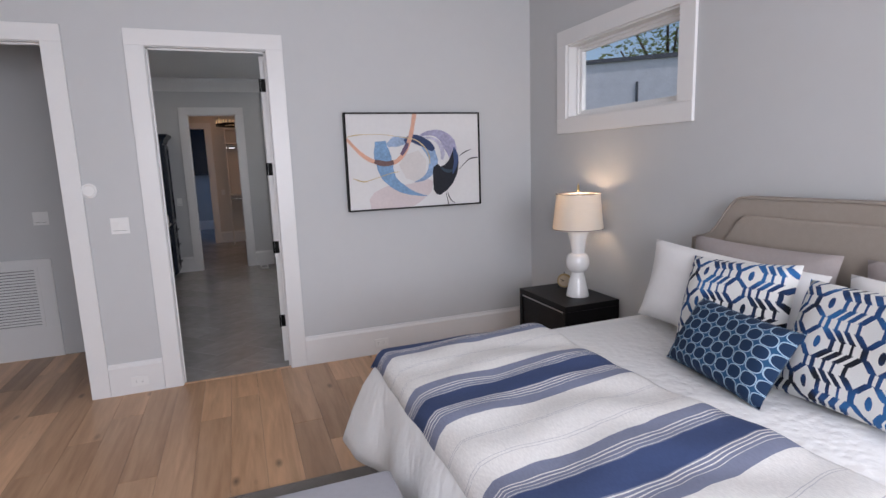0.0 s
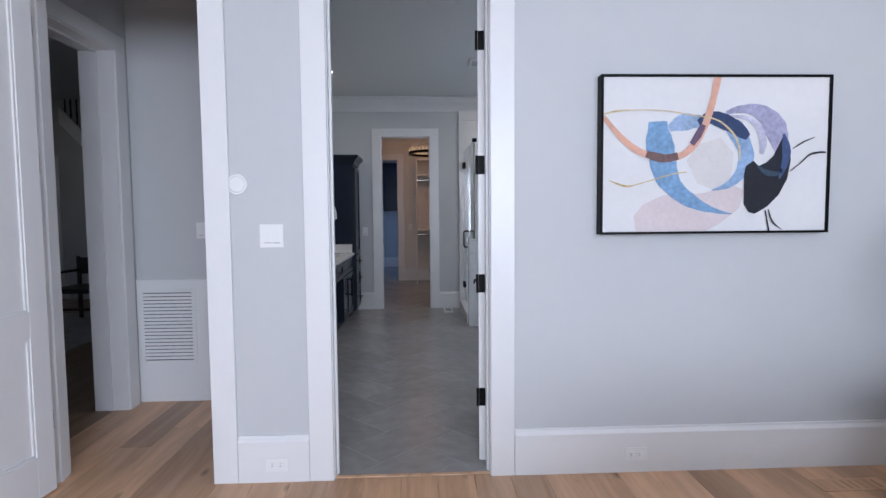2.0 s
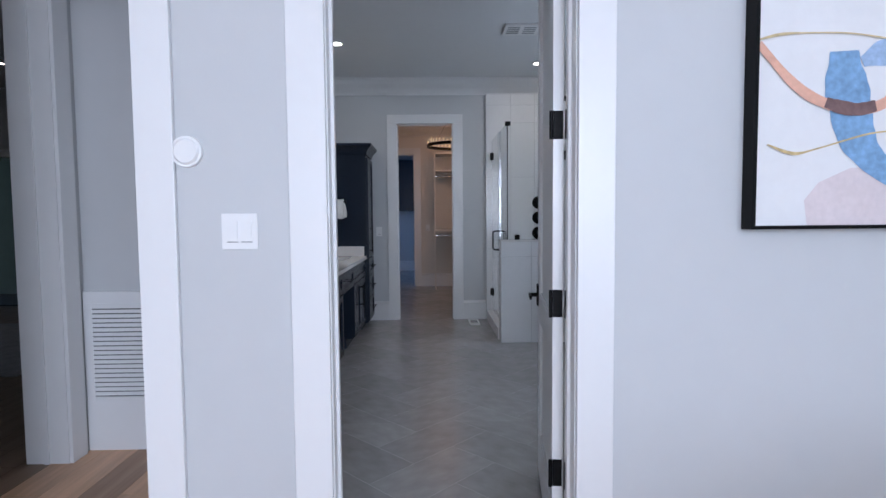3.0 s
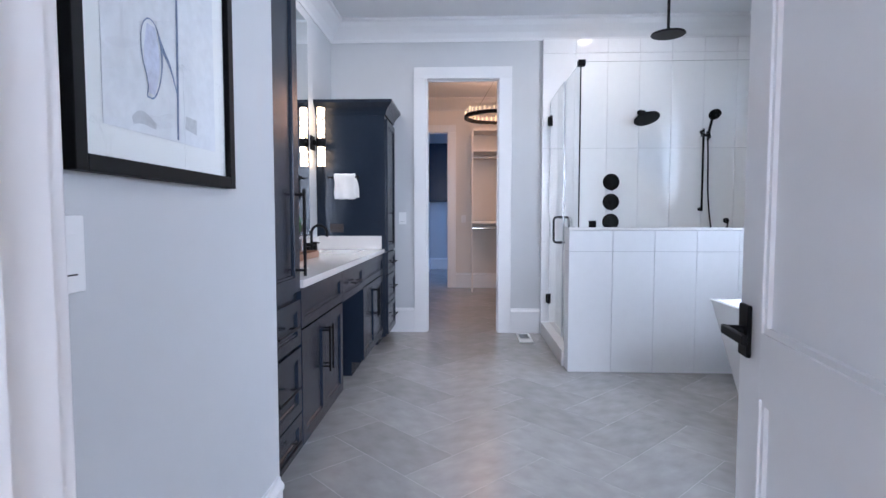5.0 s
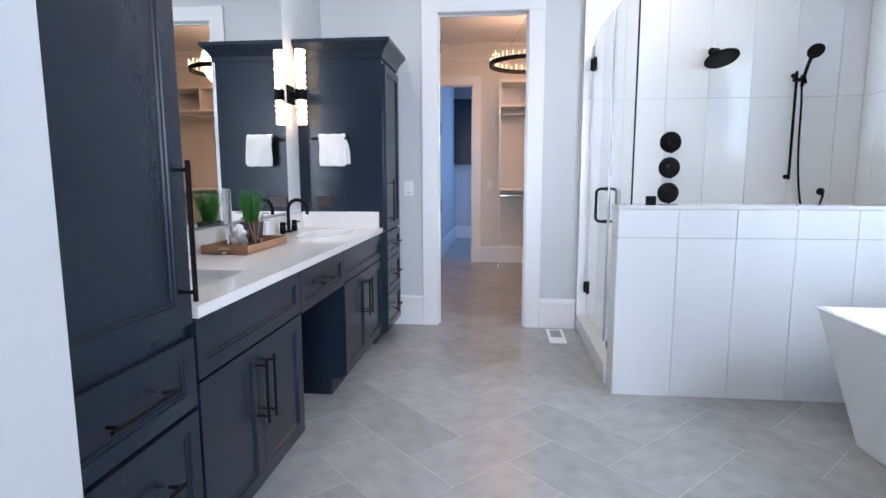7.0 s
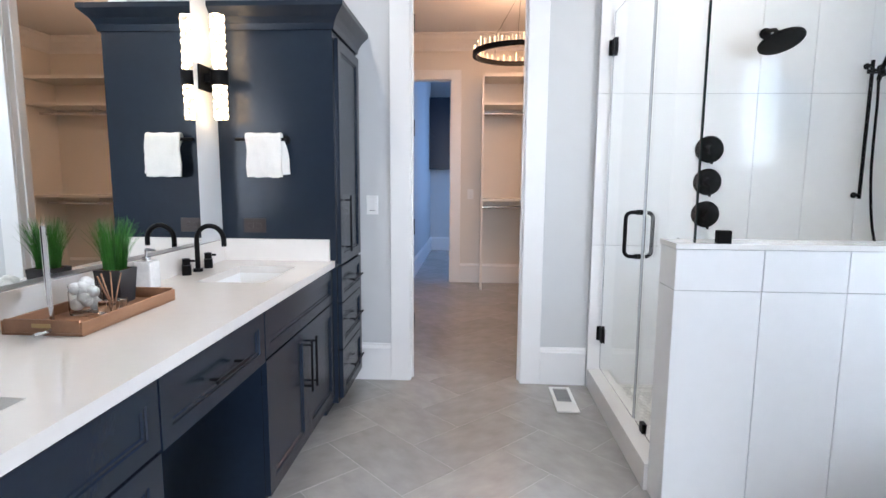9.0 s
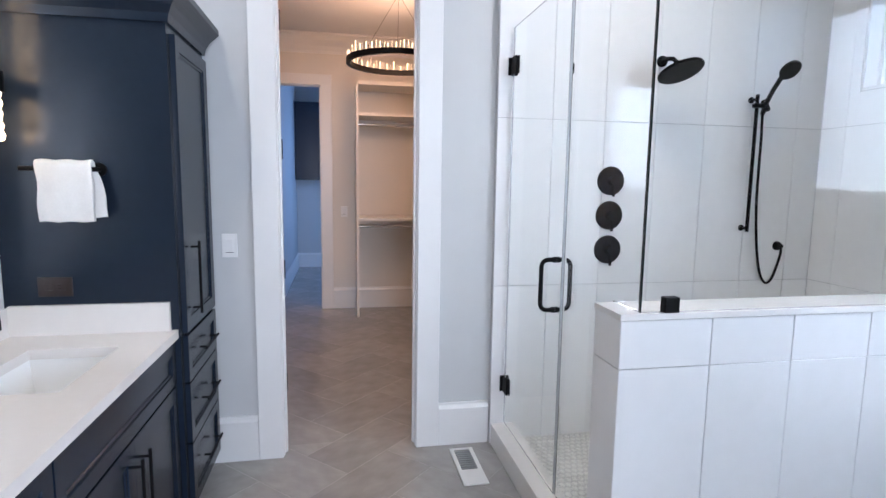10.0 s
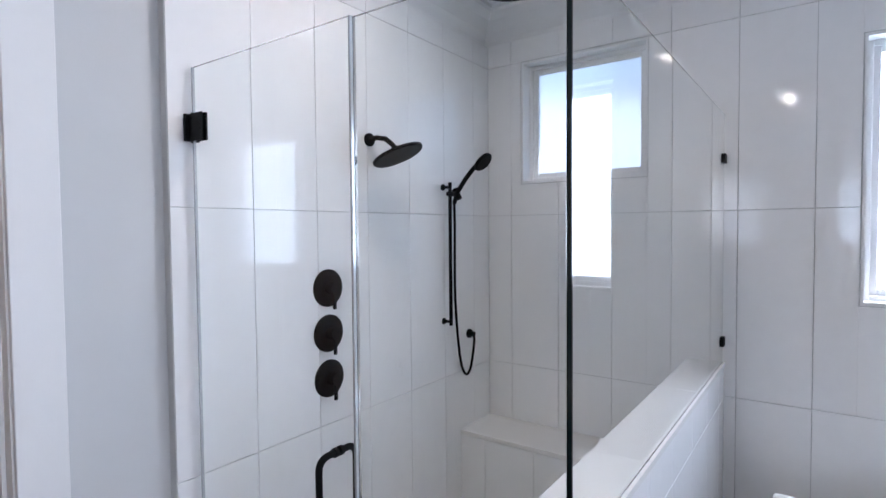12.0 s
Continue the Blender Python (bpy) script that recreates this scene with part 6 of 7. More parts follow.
part("finger_pull", bm, STEEL, dr, "thin bright metal finger pull")
lamp = thing("table_lamp", "white ceramic table lamp with lit linen shade", "lamp", at=(2.49, 2.86, NZ))
LX, LY = 2.49, 2.86
bm = bmesh.new()
prof = [(0, NZ + .001), (.085, NZ + .001), (.087, NZ + .006), (.082, NZ + .03), (.062, NZ + .13), (.048, NZ + .185), (.050, NZ + .19)]
prof += [(.048 + .042 * math.sin(a), NZ + .262 - .072 * math.cos(a)) for a in np.linspace(.1, math.pi - .1, 14)]
prof += [(.050, NZ + .335), (.053, NZ + .36), (.062, NZ + .42), (.074, NZ + .47), (.082, NZ + .50), (.080, NZ + .505), (0, NZ + .507)]
lathe(bm, prof, (LX, LY, 0), 44)
part("body", bm, PORCELAIN, lamp, "glossy white ceramic body", True)
SHADE = bpy.data.materials.new("linen_shade")
SHADE.use_nodes = True
nd, lk = SHADE.node_tree.nodes, SHADE.node_tree.links.new
nd.remove(nd["Principled BSDF"])
dif_, trn, mixs = nd.new("ShaderNodeBsdfDiffuse"), nd.new("ShaderNodeBsdfTranslucent"), nd.new("ShaderNodeMixShader")
dif_.inputs[0].default_value, trn.inputs[0].default_value, mixs.inputs[0].default_value = (.85, .82, .76, 1), (.85, .76, .62, 1), .4
wv = nd.new("ShaderNodeTexNoise")
wv.inputs["Scale"].default_value = 300
bpn = nd.new("ShaderNodeBump")
bpn.inputs["Strength"].default_value, bpn.inputs["Distance"].default_value = .3, .001
lk(wv.outputs[0], bpn.inputs["Height"])
lk(bpn.outputs[0], dif_.inputs["Normal"])
lk(dif_.outputs[0], mixs.inputs[1])
lk(trn.outputs[0], mixs.inputs[2])
lk(mixs.outputs[0], nd["Material Output"].inputs[0])
bm = bmesh.new()
lathe(bm, [(.188, 1.118), (.160, 1.385), (.158, 1.385), (.186, 1.118), (.188, 1.118)], (LX, LY, 0), 56)
shade = part("shade", bm, SHADE, lamp, "cream linen drum shade", True)
PIPING = shader("dark_piping", (.05, .05, .07), .8)
for r, z in ((.1895, 1.121), (.1617, 1.382)):
    bm = bmesh.new()
    lathe(bm, [(r - .001, z), (r + .0015, z + .001), (r + .0015, z + .004), (r - .001, z + .005)], (LX, LY, 0), 56)
    part("trim_band", bm, PIPING, shade, "thin dark trim band")
bm = bmesh.new()
rod(bm, (LX, LY, 1.11), (LX, LY, 1.43), .004, seg=10)
lathe(bm, [(.004, 1.40), (.011, 1.41), (.007, 1.42), (.009, 1.435), (.005, 1.45), (.002, 1.462)], (LX, LY, 0), 16)
for k in range(3):
    a = 2 * math.pi * k / 3
    rod(bm, (LX, LY, 1.37), (LX + .158 * math.cos(a), LY + .158 * math.sin(a), 1.383), .002, seg=6)
part("finial", bm, bpy.data.materials["aged_brass"], lamp, "brass finial and spider")
bm = bmesh.new()
bmesh.ops.create_uvsphere(bm, u_segments=16, v_segments=10, radius=.03, matrix=Matrix.Translation((LX, LY, 1.25)))
part("bulb", bm, glow("bulb_glow", (1.0, .78, .5), 8.0), lamp, smooth=True)
bulb = new("table_lamp_light", bpy.data.lights.new("table_lamp_light", "POINT"))
bulb.data.energy, bulb.data.color, bulb.data.shadow_soft_size = 7.0, (1.0, .70, .42), .035
bulb.location = (LX, LY, 1.30)
ck = thing("alarm_clock", "small round brass desk clock on the nightstand", "clock", at=(2.53, 3.10, NZ))
cm = pose(2.53, 3.10, NZ + .064, 0, 0, -35)
bm = bmesh.new()
lathe(bm, [(0, -.018), (.052, -.018), (.056, -.012), (.056, .012), (.052, .018), (.047, .018), (.046, .014), (0, .014)], (2.53, 3.10, NZ + .066), 36, Matrix.Rotation(radians(-38), 4, "Z") @ Matrix.Rotation(radians(90), 4, "X"))
part("case", bm, bpy.data.materials["aged_brass"], ck, smooth=True)
fwd = Matrix.Rotation(radians(-38), 4, "Z") @ Vector((0, -1, 0))
sid = Matrix.Rotation(radians(-38), 4, "Z") @ Vector((1, 0, 0))
cc = Vector((2.53, 3.10, NZ + .066))
bm = bmesh.new()
rod(bm, cc + fwd * .0135, cc + fwd * .0155, .045, seg=32)
dial = part("dial", bm, shader("cream_dial", (.55, .45, .33), .6), ck)
bm = bmesh.new()
for ang, ln in ((62, .036), (100, .026)):
    d = sid * -math.sin(radians(ang)) + Vector((0, 0, 1)) * math.cos(radians(ang))
    rod(bm, cc + fwd * .017, cc + fwd * .017 + d * ln, .0018, seg=6)
part("clock_hand", bm, BLACK, dial)
bm = bmesh.new()
rod(bm, cc + Vector((0, 0, .055)), cc + Vector((0, 0, .07)), .004, seg=8)
for s_ in (-1, 1):
    rod(bm, cc + sid * .04 * s_ - Vector((0, 0, .04)), cc + sid * .045 * s_ - Vector((0, 0, .066)), .004, seg=8)
part("foot", bm, BLACK, ck)

# abstract painting
pt = thing("abstract_painting", "abstract blue and blush painting in a thin black frame", "painting", at=(1.57, NY0, 1.27))
AX0, AX1, AZ0, AZ1, AY = .973, 2.166, 1.267, 2.068, 3.885
bm = bmesh.new()
for a, b, c, d in ((AX0, AX0 + .012, AZ0, AZ1), (AX1 - .012, AX1, AZ0, AZ1), (AX0 + .012, AX1 - .012, AZ0, AZ0 + .012), (AX0 + .012, AX1 - .012, AZ1 - .012, AZ1)):
    box(bm, a, AY - .012, c, b, 3.934, d)
part("frame", bm, BLACK, pt)
bm = bmesh.new()
box(bm, AX0 + .012, AY, AZ0 + .012, AX1 - .012, 3.931, AZ1 - .012)
part("canvas", bm, shader("white_canvas", (.74, .735, .73), .8, vary=.03, scale=4, bump=.2, bump_scale=300), pt)


def paint(name, color, pts, layer, vary=.25, closed=False):
    """One painted stroke: rows of place and width on the canvas, in hundredths from its left and top edge."""
    bm = bmesh.new()
    y = AY - .0006 * layer
    w, hh = AX1 - AX0 - .024, AZ1 - AZ0 - .024

    def at(u, v):
        return Vector((AX0 + .012 + w * u / 100, AZ1 - .012 - hh * v / 67))
    if closed:
        vs = [bm.verts.new((at(u, v).x, y, at(u, v).y)) for u, v in pts]
        bm.faces.new(vs)
    else:
        cs, ws = [], []
        for k in range(len(pts) - 1):
            q = [pts[max(k - 1, 0)], pts[k], pts[k + 1], pts[min(k + 2, len(pts) - 1)]]
            for s in range(6):
                t = s / 6
                val = [.5 * (2 * q[1][i] + (q[2][i] - q[0][i]) * t + (2 * q[0][i] - 5 * q[1][i] + 4 * q[2][i] - q[3][i]) * t * t + (3 * q[1][i] - q[0][i] - 3 * q[2][i] + q[3][i]) * t ** 3) for i in range(3)]
                cs.append(at(val[0], val[1]))
                ws.append(max(val[2], .2) * w / 100)
        ws = [q * (1 + .05 * math.sin(k * .63 + layer) + .03 * math.sin(k * 1.45 + 2 * layer)) for k, q in enumerate(ws)]
        cs.append(at(*pts[-1][:2]))
        ws.append(pts[-1][2] * w / 100)
        L, R = [], []
        for k, c in enumerate(cs):
            d = (cs[min(k + 1, len(cs) - 1)] - cs[max(k - 1, 0)]).normalized()
            nrm = Vector((-d.y, d.x)) * ws[k] / 2
            L.append(bm.verts.new((c.x + nrm.x, y, c.y + nrm.y)))
            R.append(bm.verts.new((c.x - nrm.x, y, c.y - nrm.y)))
        for k in range(len(cs) - 1):
            bm.faces.new((L[k], R[k], R[k + 1], L[k + 1]))
    part("brush_stroke", bm, shader(name, color, .7, vary=min(.45, vary * 1.3), scale=7, bump=.3, bump_scale=60), pt)


paint("blush_wash", (.66, .58, .58), [(14, 60), (18, 55), (27, 51), (36, 51), (46, 50), (56, 46), (63, 49), (61, 57), (52, 64), (46, 67), (15, 67)], 1, .06, True)
paint("pale_inner_wash", (.68, .65, .63), [(37, 36), (42, 29), (52, 26), (58, 33), (57, 44), (50, 49), (42, 46)], 2, .05, True)
paint("sky_blue_paint", (.20, .35, .55), [(24, 19, 8), (24.5, 26, 11), (26, 34, 12.5), (28.5, 43, 10), (34, 50, 7.5), (43, 55.5, 4.5), (52, 58.5, 1.6), (58, 59.5, .3)], 3)
paint("light_blue_paint", (.32, .43, .60), [(29, 22, 3), (35, 19.5, 7), (41, 19, 6), (46, 19.5, 3)], 4)
paint("sky_blue_paint_right", (.27, .39, .58), [(56, 22, 5), (61, 27, 7), (63.5, 34, 7), (61.5, 41, 5.5), (56, 46.5, 3), (48.5, 49, .6)], 5)
paint("lavender_paint", (.38, .37, .52), [(54.0, 15.4, 1.4), (59.8, 13.9, 3.3), (66.7, 14.1, 5.1), (73.0, 17.7, 8.8), (76.5, 23.0, 9.8), (78.4, 28.4, 7.9), (78.8, 34.0, 3.3)], 6)
paint("pale_lavender_paint", (.52, .51, .62), [(56.3, 16.8, 0.9), (63.3, 17.7, 1.9), (68.6, 21.7, 2.8), (70.9, 28.0, 3.3), (70.2, 33.3, 1.9)], 6.5)
paint("navy_paint", (.030, .055, .14), [(42, 20, 3), (47, 17.5, 5.5), (53, 19, 6.5), (59, 22, 6.5), (64, 26, 3)], 7)
paint("black_paint", (.008, .010, .018), [(62.6, 42.3), (63.3, 38.5), (66.7, 36.2), (69.1, 38.5), (72.6, 36.9), (75.6, 34.0), (77.2, 30.6), (80.0, 25.1), (82.3, 29.5), (83.5, 35.6), (82.1, 44.1), (78.4, 51.2), (73.3, 56.4), (67.9, 59.5), (65.1, 58.8), (62.8, 55.3)], 8, .25, True)
paint("indigo_paint", (.05, .085, .20), [(79.8, 24.4, 0.9), (80.9, 28.9, 3.3), (81.4, 34.0, 3.7), (80.0, 40.0, 2.3), (78.4, 44.1, 0.7)], 9)
paint("teal_glaze", (.03, .055, .085), [(68.6, 38.5, 0.7), (72.6, 41.4, 2.3), (77.4, 41.8, 1.9), (79.5, 39.6, 0.5)], 9)
paint("blush_arc", (.70, .40, .29), [(0, 17, 2), (9, 27, 2.6), (17, 32.5, 3), (27, 35, 3), (35, 33.5, 3), (41, 28, 3), (45, 20, 3), (48, 10, 3), (50, 0, 3.2)], 9, .12)
paint("brown_overlap", (.17, .10, .095), [(19, 33, 3), (23, 34.3, 3.6), (28, 35, 3.6), (33, 34, 3)], 10)
paint("plum_overlap", (.14, .09, .15), [(39, 29, 2.6), (42, 24.5, 3), (44, 20.5, 2.5)], 10)
paint("gold_line", (.62, .50, .28), [(0, 16, .5), (6, 14.6, .8), (14, 14.2, .4), (26, 14.4, .4), (40, 16.5, .5), (50, 18.5, .7), (57, 24, .8), (60, 30, .8), (60.5, 36, .5)], 11)
paint("gold_fleck", (.60, .46, .22), [(3, 44.5, .4), (10, 47, .9), (16, 46, .4), (30, 42, .5), (37, 41, .4)], 11)
for q in ([(84, 31, .3), (89, 28, .7), (94, 26, .2)], [(83, 41, .3), (88, 37, .5), (92, 33.5, .8), (97, 32.6, .9), (99, 32.8, .5)], [(72.5, 58, .4), (73.5, 63, .6), (74.3, 67, .7)], [(73.8, 57.5, .4), (75.8, 63, .8), (80, 66.5, .3)]):
    paint("ink_line", (.012, .012, .016), q, 12)

# floor register by the wall
rg = thing("floor_register", "wooden flush floor register in oak floor", "floor vent", at=(2.2, 3.72, 0))
bm = bmesh.new()
box(bm, 2.03, 3.66, .0005, 2.40, 3.78, .004, .001)
part("frame", bm, OAK, rg)
for k in range(8):
    bm = bmesh.new()
    box(bm, 2.06 + k * .04, 3.68, .0042, 2.075 + k * .04, 3.76, .0052)
    part("slot", bm, OAK, rg)

# the furniture stands 9 cm nearer the rear wall, as its north wall does
for ob in [o for o in bpy.data.objects if o not in settled and o.parent is None]:
    ob.location.y -= .09

# ---- outside the bedroom window ----
nb = thing("neighbour_house", "pale grey stucco house wall with flat parapet", "house", at=(7.8, 8.6, -.2), rz=-40.6)
bm = bmesh.new()
box(bm, -7, 0, 0, 7, 5, 3.72)
part("wall", bm, shader("grey_stucco", (.74, .76, .82), .9, vary=.12, scale=5, bump=.4, bump_scale=30), nb)
bm = bmesh.new()
box(bm, -7.05, -.05, 3.72, 7.05, 5.05, 3.80)
part("parapet_cap", bm, shader("dark_flashing", (.08, .09, .11), .5), nb)
# raised dark strip that marks the vertical seam in the stucco
bm = bmesh.new()
box(bm, .12, -.03, 1.2, .17, -.001, 3.3)
part("downpipe", bm, bpy.data.materials["dark_flashing"], nb)


def tree(at, height, spread, seed):
    rng = random.Random(seed)
    ob = thing("tree", "leafy green and yellowing tree behind the house", "tree", at=at)
    x, y, z = at
    bm = bmesh.new()
    rod(bm, (x, y, z), (x + .1, y, z + height * .55), .16, .09, 10)
    ends = []
    for k in range(9):
        a, u = rng.random() * 6.28, rng.uniform(.35, .55)
        p0 = Vector((x + .1 * u, y, z + height * u))
        p1 = p0 + Vector((math.cos(a) * spread * .6, math.sin(a) * spread * .6, height * rng.uniform(.2, .4)))
        rod(bm, p0, p1, .06, .02, 7)
        ends.append((p0, p1))
    part("trunk", bm, shader("bark", (.09, .065, .045), .9, vary=.3, scale=10), ob)
    verts, faces = [], []
    for k in range(2600):
        p0, p1 = ends[k % 9]
        c = p0.lerp(p1, rng.uniform(.4, 1.15)) + Vector((rng.gauss(0, .42), rng.gauss(0, .42), rng.gauss(0, .34)))
        s = rng.uniform(.05, .10)
        d1 = Vector((rng.gauss(0, 1), rng.gauss(0, 1), rng.gauss(0, 1))).normalized()
        d2 = d1.orthogonal().normalized()
        b0 = len(verts)
        verts += [c - d1 * s, c + d2 * s * .5, c + d1 * s, c - d2 * s * .5]
        faces.append((b0, b0 + 1, b0 + 2, b0 + 3))
    me = bpy.data.meshes.new("crown")
    me.from_pydata([tuple(v) for v in verts], [], faces)
    me.materials.append(shader("leaf_green", (.11, .16, .035), .6, vary=.5, scale=1.2))
    for p in (ob,):
        c = tagged(new("crown", me), kind="stuff")
        c.parent = ob
        c.location = -Vector(at)
    return ob


tree((11.2, 11.2, -.2), 6.4, 2.3, 5)


# ---- floor boards, floor tiles and wall tiles ----
def clip_poly(poly, x0, y0, x1, y1):
    for ax, lim, sgn in ((0, x0, 1), (0, x1, -1), (1, y0, 1), (1, y1, -1)):
        out = []
        for k in range(len(poly)):
            a, b = poly[k], poly[(k + 1) % len(poly)]
            ia, ib = sgn * (a[ax] - lim) >= 0, sgn * (b[ax] - lim) >= 0
            if ia:
                out.append(a)
            if ia != ib:
                t = (lim - a[ax]) / (b[ax] - a[ax])
                out.append((a[0] + t * (b[0] - a[0]), a[1] + t * (b[1] - a[1])))
        poly = out
        if len(poly) < 3:
            return []
    return poly


def piece_mesh(name, outline, low, high, material, ease=.0012):
    """A flat piece with eased upper edges, from an outline in its own plane."""
    cx, cy = sum(p[0] for p in outline) / len(outline), sum(p[1] for p in outline) / len(outline)
    n = len(outline)
    inner = []
    for px, py in outline:
        d = math.hypot(px - cx, py - cy) or 1
        inner.append((px - (px - cx) / d * ease * 1.4, py - (py - cy) / d * ease * 1.4))
    verts = [(*p, low) for p in outline] + [(*p, high - ease) for p in outline] + [(*p, high) for p in inner]
    faces = [(k, (k + 1) % n, n + (k + 1) % n, n + k) for k in range(n)] + [(n + k, n + (k + 1) % n, 2 * n + (k + 1) % n, 2 * n + k) for k in range(n)] + [tuple(2 * n + k for k in range(n))]
    me = bpy.data.meshes.new(name)
    me.from_pydata(verts, [], faces)
    me.materials.append(material)
    return me


def lay(name, me, parent, m):
    ob = new(name, me)
    ob.parent = parent
    ob.matrix_world = m
    return ob


# oak boards along y
rng = random.Random(21)
BOARD = .19
lengths = {}
x = -2.14
row = 0
while x < EAST:
    top_y = 5.13 if x + BOARD < -.9 else NY0 + .006
    w = min(BOARD, EAST - x) - .0012
    y = -2.79
    first = True
    while y < top_y - .01:
        ln = rng.choice((1.2, 1.5, 1.8, 2.1))
        if first:
            ln = rng.choice((.5, .8, 1.1, 1.4))
            first = False
        if y + ln > top_y - .25:
            ln = top_y - y
        key = (round(w, 4), round(ln, 3))
        if key not in lengths:
            lengths[key] = piece_mesh("board", [(0, 0), (w, 0), (w, ln - .001), (0, ln - .001)], -.011, 0, OAK)
        lay("board", lengths[key], floor, Matrix.Translation((x, y, 0)))
        y += ln
    x += BOARD
    row += 1
verts, faces = [], []
x = -8.0
while x < -2.15:
    y = 2.6 + rng.uniform(-1, 0)
    while y < 10.5:
        ln = rng.uniform(1.2, 2.2)
        a, b = max(y, 2.6), min(y + ln, 10.5)
        if b > a:
            k = len(verts)
            verts += [(x, a, 0), (min(x + .188, -2.142), a, 0), (min(x + .188, -2.142), b - .002, 0), (x, b - .002, 0)]
            faces.append((k, k + 1, k + 2, k + 3))
        y += ln
    x += .19
me = bpy.data.meshes.new("far_boards")
me.from_pydata(verts, [], faces)
me.materials.append(wood("living_oak_boards", (.30, .20, .125), (.17, .10, .06), 0))
fb = tagged(new("far_boards", me), kind="stuff")
fb.parent = floor_hall
bm = bmesh.new()
box(bm, BATH[0], NY0 + .008, -.003, BATH[1], NY0 + .034, .004, .0015)
solid("threshold", bm, OAK, "thin oak threshold strip at the bathroom door", "threshold", "structure")

# grey porcelain tiles in a diagonal herringbone
W_T = .3048
RT2 = math.sqrt(2)
U0, V0 = 6.0 / RT2, 6.34 / RT2
J = .0017
full = piece_mesh("tile", [(J, J), (2 * W_T - J, J), (2 * W_T - J, W_T - J), (J, W_T - J)], -.002, 0, STONE_TILE, .0006)
turn = Matrix.Rotation(radians(45), 4, "Z")
regions = ((-.905, NY0 + .036, TUBX, 5.46), (-1.45, 5.46, TUBX, CY1), (-1.38, CY1, 2.66, 12.43), (-1.16, 12.43, 1.0, 15.6))
for i in range(-16, 60):
    for j in range(-50, 60):
        k = (i - j) % 4
        if k == 0:
            quad = [(i, j), (i + 2, j), (i + 2, j + 1), (i, j + 1)]
        elif k == 3:
            quad = [(i, j), (i + 1, j), (i + 1, j + 2), (i, j + 2)]
        else:
            continue
        us = [q[0] for q in quad]
        vs = [q[1] for q in quad]
        loc = [(min(us) * W_T + J, min(vs) * W_T + J), (max(us) * W_T - J, min(vs) * W_T + J), (max(us) * W_T - J, max(vs) * W_T - J), (min(us) * W_T + J, max(vs) * W_T - J)]
        pts = []
        for u, v in loc:
            u, v = u + U0, v + V0
            pts.append(((u - v) / RT2, (u + v) / RT2))
        if max(p[1] for p in pts) < 3.9 or min(p[1] for p in pts) > 15.7 or max(p[0] for p in pts) < -1.6 or min(p[0] for p in pts) > 2.8:
            continue
        for reg_ in regions:
            cut = clip_poly(pts, *reg_)
            if len(cut) < 3:
                continue
            area = abs(sum(cut[q][0] * cut[(q + 1) % len(cut)][1] - cut[(q + 1) % len(cut)][0] * cut[q][1] for q in range(len(cut)))) / 2
            if area < .0008:
                continue
            if area > .99 * (2 * W_T - 2 * J) * (W_T - 2 * J):
                if k == 0:
                    m = Matrix.Translation((((i * W_T + U0) - (j * W_T + V0)) / RT2, ((i * W_T + U0) + (j * W_T + V0)) / RT2, 0)) @ turn
                else:
                    u, v = (i + 1) * W_T + U0, j * W_T + V0
                    m = Matrix.Translation(((u - v) / RT2, (u + v) / RT2, 0)) @ turn @ Matrix.Rotation(radians(90), 4, "Z")
                lay("tile", full, floor_bath2 if pts[0][1] > 5.46 else floor_bath, m)
            else:
                ox, oy = pts[0]
                spin = turn if k == 0 else turn @ Matrix.Rotation(radians(90), 4, "Z")
                inv = spin.inverted()
                own = []
                for px_, py_ in cut:
                    q = inv @ Vector((px_ - ox, py_ - oy, 0))
                    own.append((q.x, q.y))
                lay("tile", piece_mesh("tile", own, -.002, 0, STONE_TILE, .0006), floor_bath2 if reg_[1] > 5.4 else floor_bath, Matrix.Translation((ox, oy, 0)) @ spin)


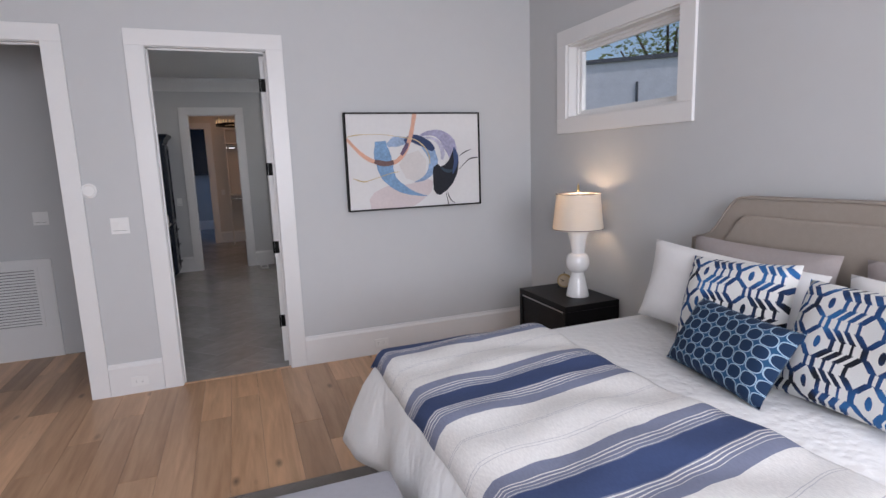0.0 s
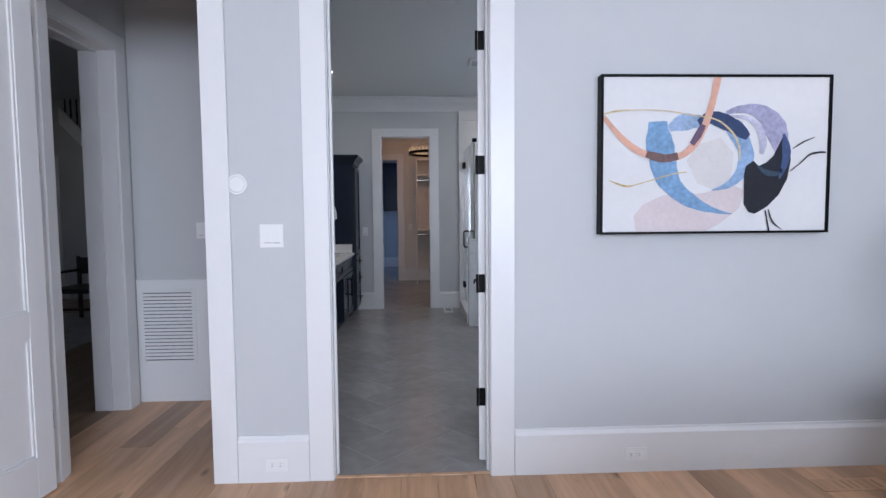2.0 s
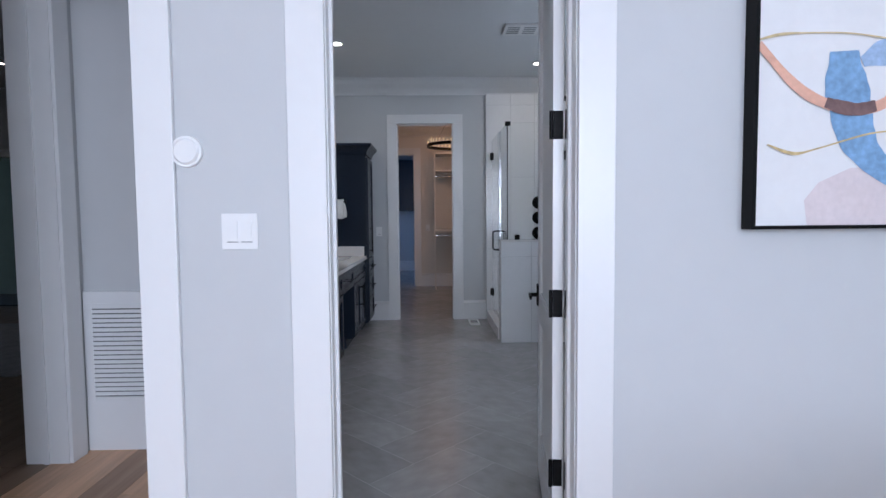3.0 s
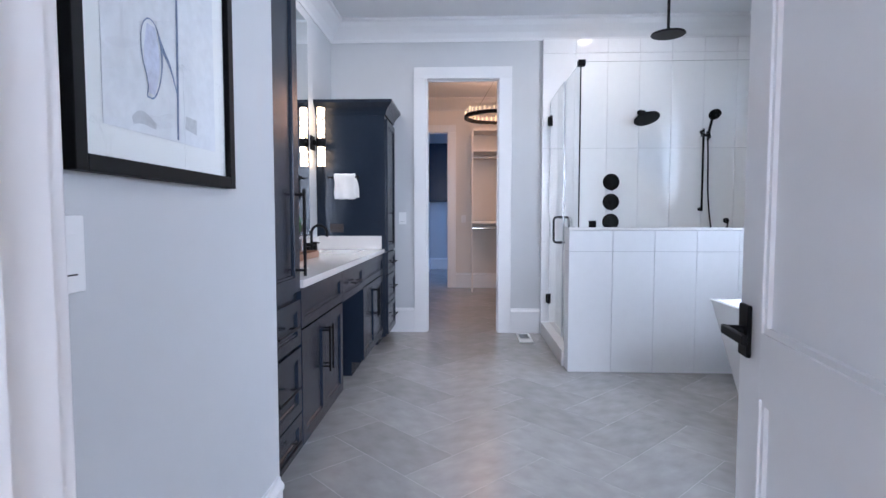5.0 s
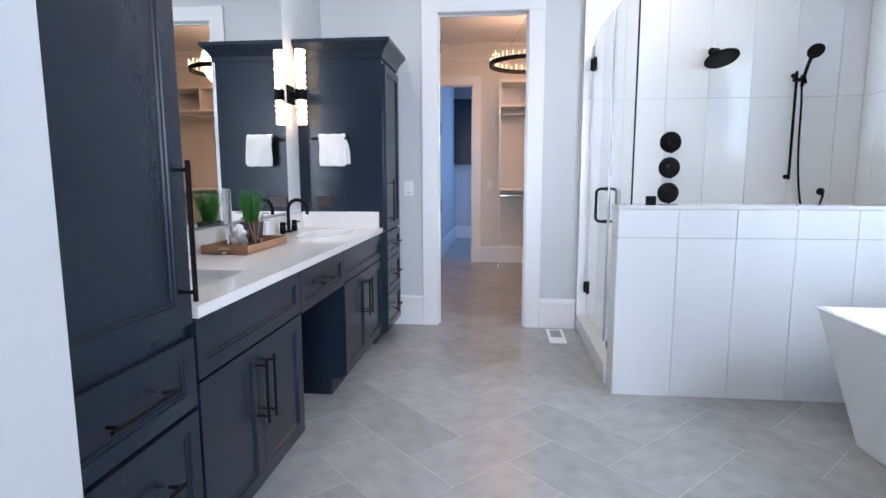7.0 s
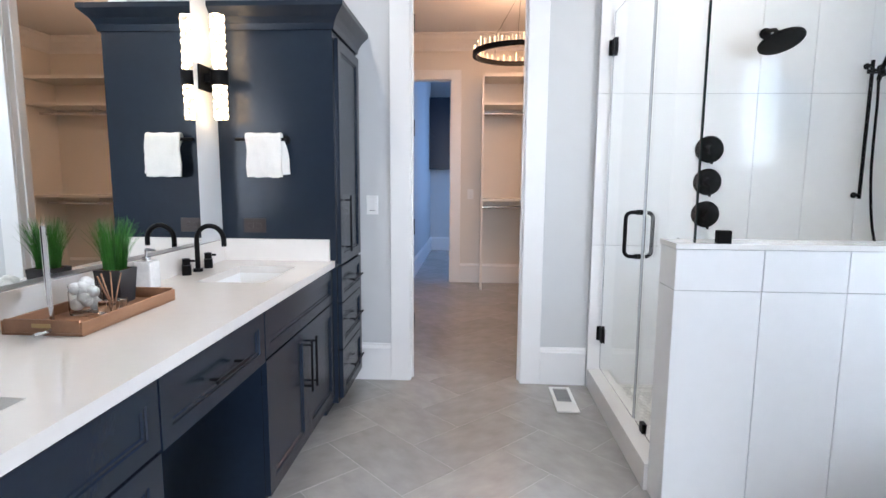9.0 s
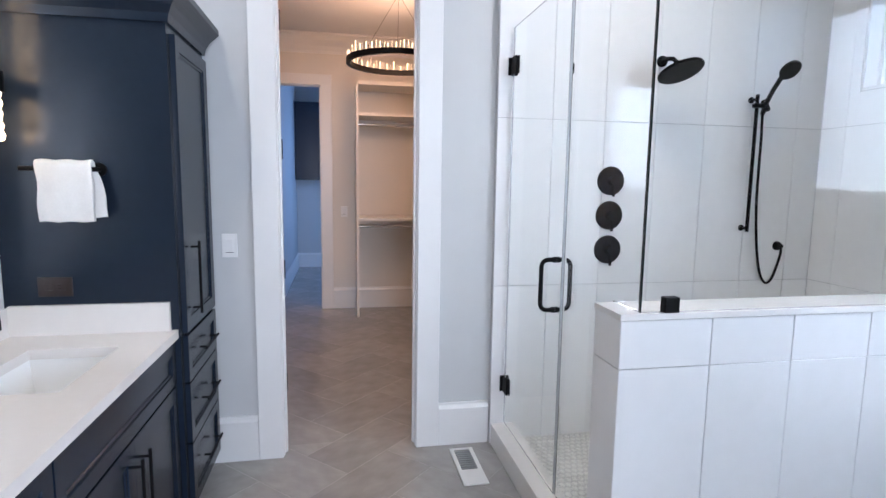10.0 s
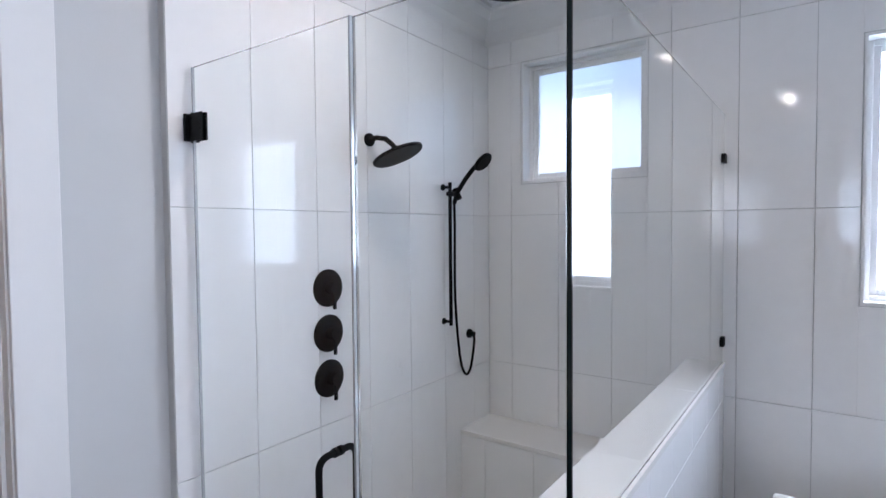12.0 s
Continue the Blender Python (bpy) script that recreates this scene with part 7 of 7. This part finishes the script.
# white 30 x 91 cm wall tiles, stacked
def tile_field(parent, axis, face, out, a_cuts, z_cuts, holes=(), joint=.0013, thick=.008):
    """Tiles on a wall face that looks along out on the other axis; a runs along the wall. Holes (a0, a1, z0, z1) are cut away."""
    cache = {}
    for a0, a1 in zip(a_cuts, a_cuts[1:]):
        for z0, z1 in zip(z_cuts, z_cuts[1:]):
            rects = [(a0 + joint, a1 - joint, z0 + joint, z1 - joint)]
            for h0, h1, hz0, hz1 in holes:
                nxt = []
                for r in rects:
                    if r[1] <= h0 or r[0] >= h1 or r[3] <= hz0 or r[2] >= hz1:
                        nxt.append(r)
                        continue
                    lo, hi = max(r[0], h0), min(r[1], h1)
                    if r[0] < h0:
                        nxt.append((r[0], h0, r[2], r[3]))
                    if r[1] > h1:
                        nxt.append((h1, r[1], r[2], r[3]))
                    if r[2] < hz0:
                        nxt.append((lo, hi, r[2], hz0))
                    if r[3] > hz1:
                        nxt.append((lo, hi, hz1, r[3]))
                rects = nxt
            for b0, b1, c0, c1 in rects:
                w, h = round(b1 - b0, 4), round(c1 - c0, 4)
                if w < .006 or h < .006:
                    continue
                if (w, h) not in cache:
                    cache[(w, h)] = piece_mesh("wall_tile", [(0, 0), (w, 0), (w, h), (0, h)], -thick, 0, WHITE_TILE, .001)
                ex, ez = (Vector((1, 0, 0)), Vector((0, 0, 1))) if axis == "x" else (Vector((0, 1, 0)), Vector((0, 0, 1)))
                o = Vector((b0, face, c0)) if axis == "x" else Vector((face, b0, c0))
                en = ex.cross(ez)
                nrm = Vector((0, out, 0)) if axis == "x" else Vector((out, 0, 0))
                if en.dot(nrm) < 0:
                    o = o + ex * w
                    ex = -ex
                    en = -en
                m = Matrix(((ex.x, ez.x, en.x, o.x), (ex.y, ez.y, en.y, o.y), (ex.z, ez.z, en.z, o.z), (0, 0, 0, 1)))
                lay("wall_tile", cache[(w, h)], parent, m)


ZC = [0.0, .915, 1.825, 2.735, BATH_Z - .188]
backer = bpy.data.objects["backer_shower"]
tile_field(backer, "x", TY, -1, [.63, .945, 1.25, 1.555, 1.86, 2.165, 2.47, TXR], ZC)
bm = bmesh.new()
panels(bm, "y", TXR + .008, TUBX, 4.10, TY, BATH_Z - .185, [(7.997, 8.722, 2.015, 2.735), (6.12, 7.10, 1.40, 2.56)])
side_backer = solid("backer_bath_east", bm, WHITE_GROUT, "pale grout between outer wall tiles", "wall", "structure")
YC = [TY, *[8.79 - .305 * k for k in range(16)]]
YC = sorted(y for y in YC if y > 4.10)
tile_field(side_backer, "y", TXR, -1, [4.10] + YC, ZC, [(7.992, 8.727, 2.01, 2.74), (6.115, 7.105, 1.395, 2.565)])
tile_field(core, "x", HWY0, -1, [HWX, .969, 1.274, 1.579, 1.884, 2.189, 2.494, TXR], [0, .905, HWZ - .021])
tile_field(core, "y", HWX, -1, [HWY0, HWY1], [0, .905, HWZ - .021])
tile_field(core, "x", HWY1, 1, [.77, .969, 1.274, 1.579, 1.884, 2.189, 2.31], [.02, .905, HWZ - .021])
tile_field(bench, "y", 2.318, -1, [HWY1, 7.875, 8.18, 8.485, 8.79, TY], [.03, .545])
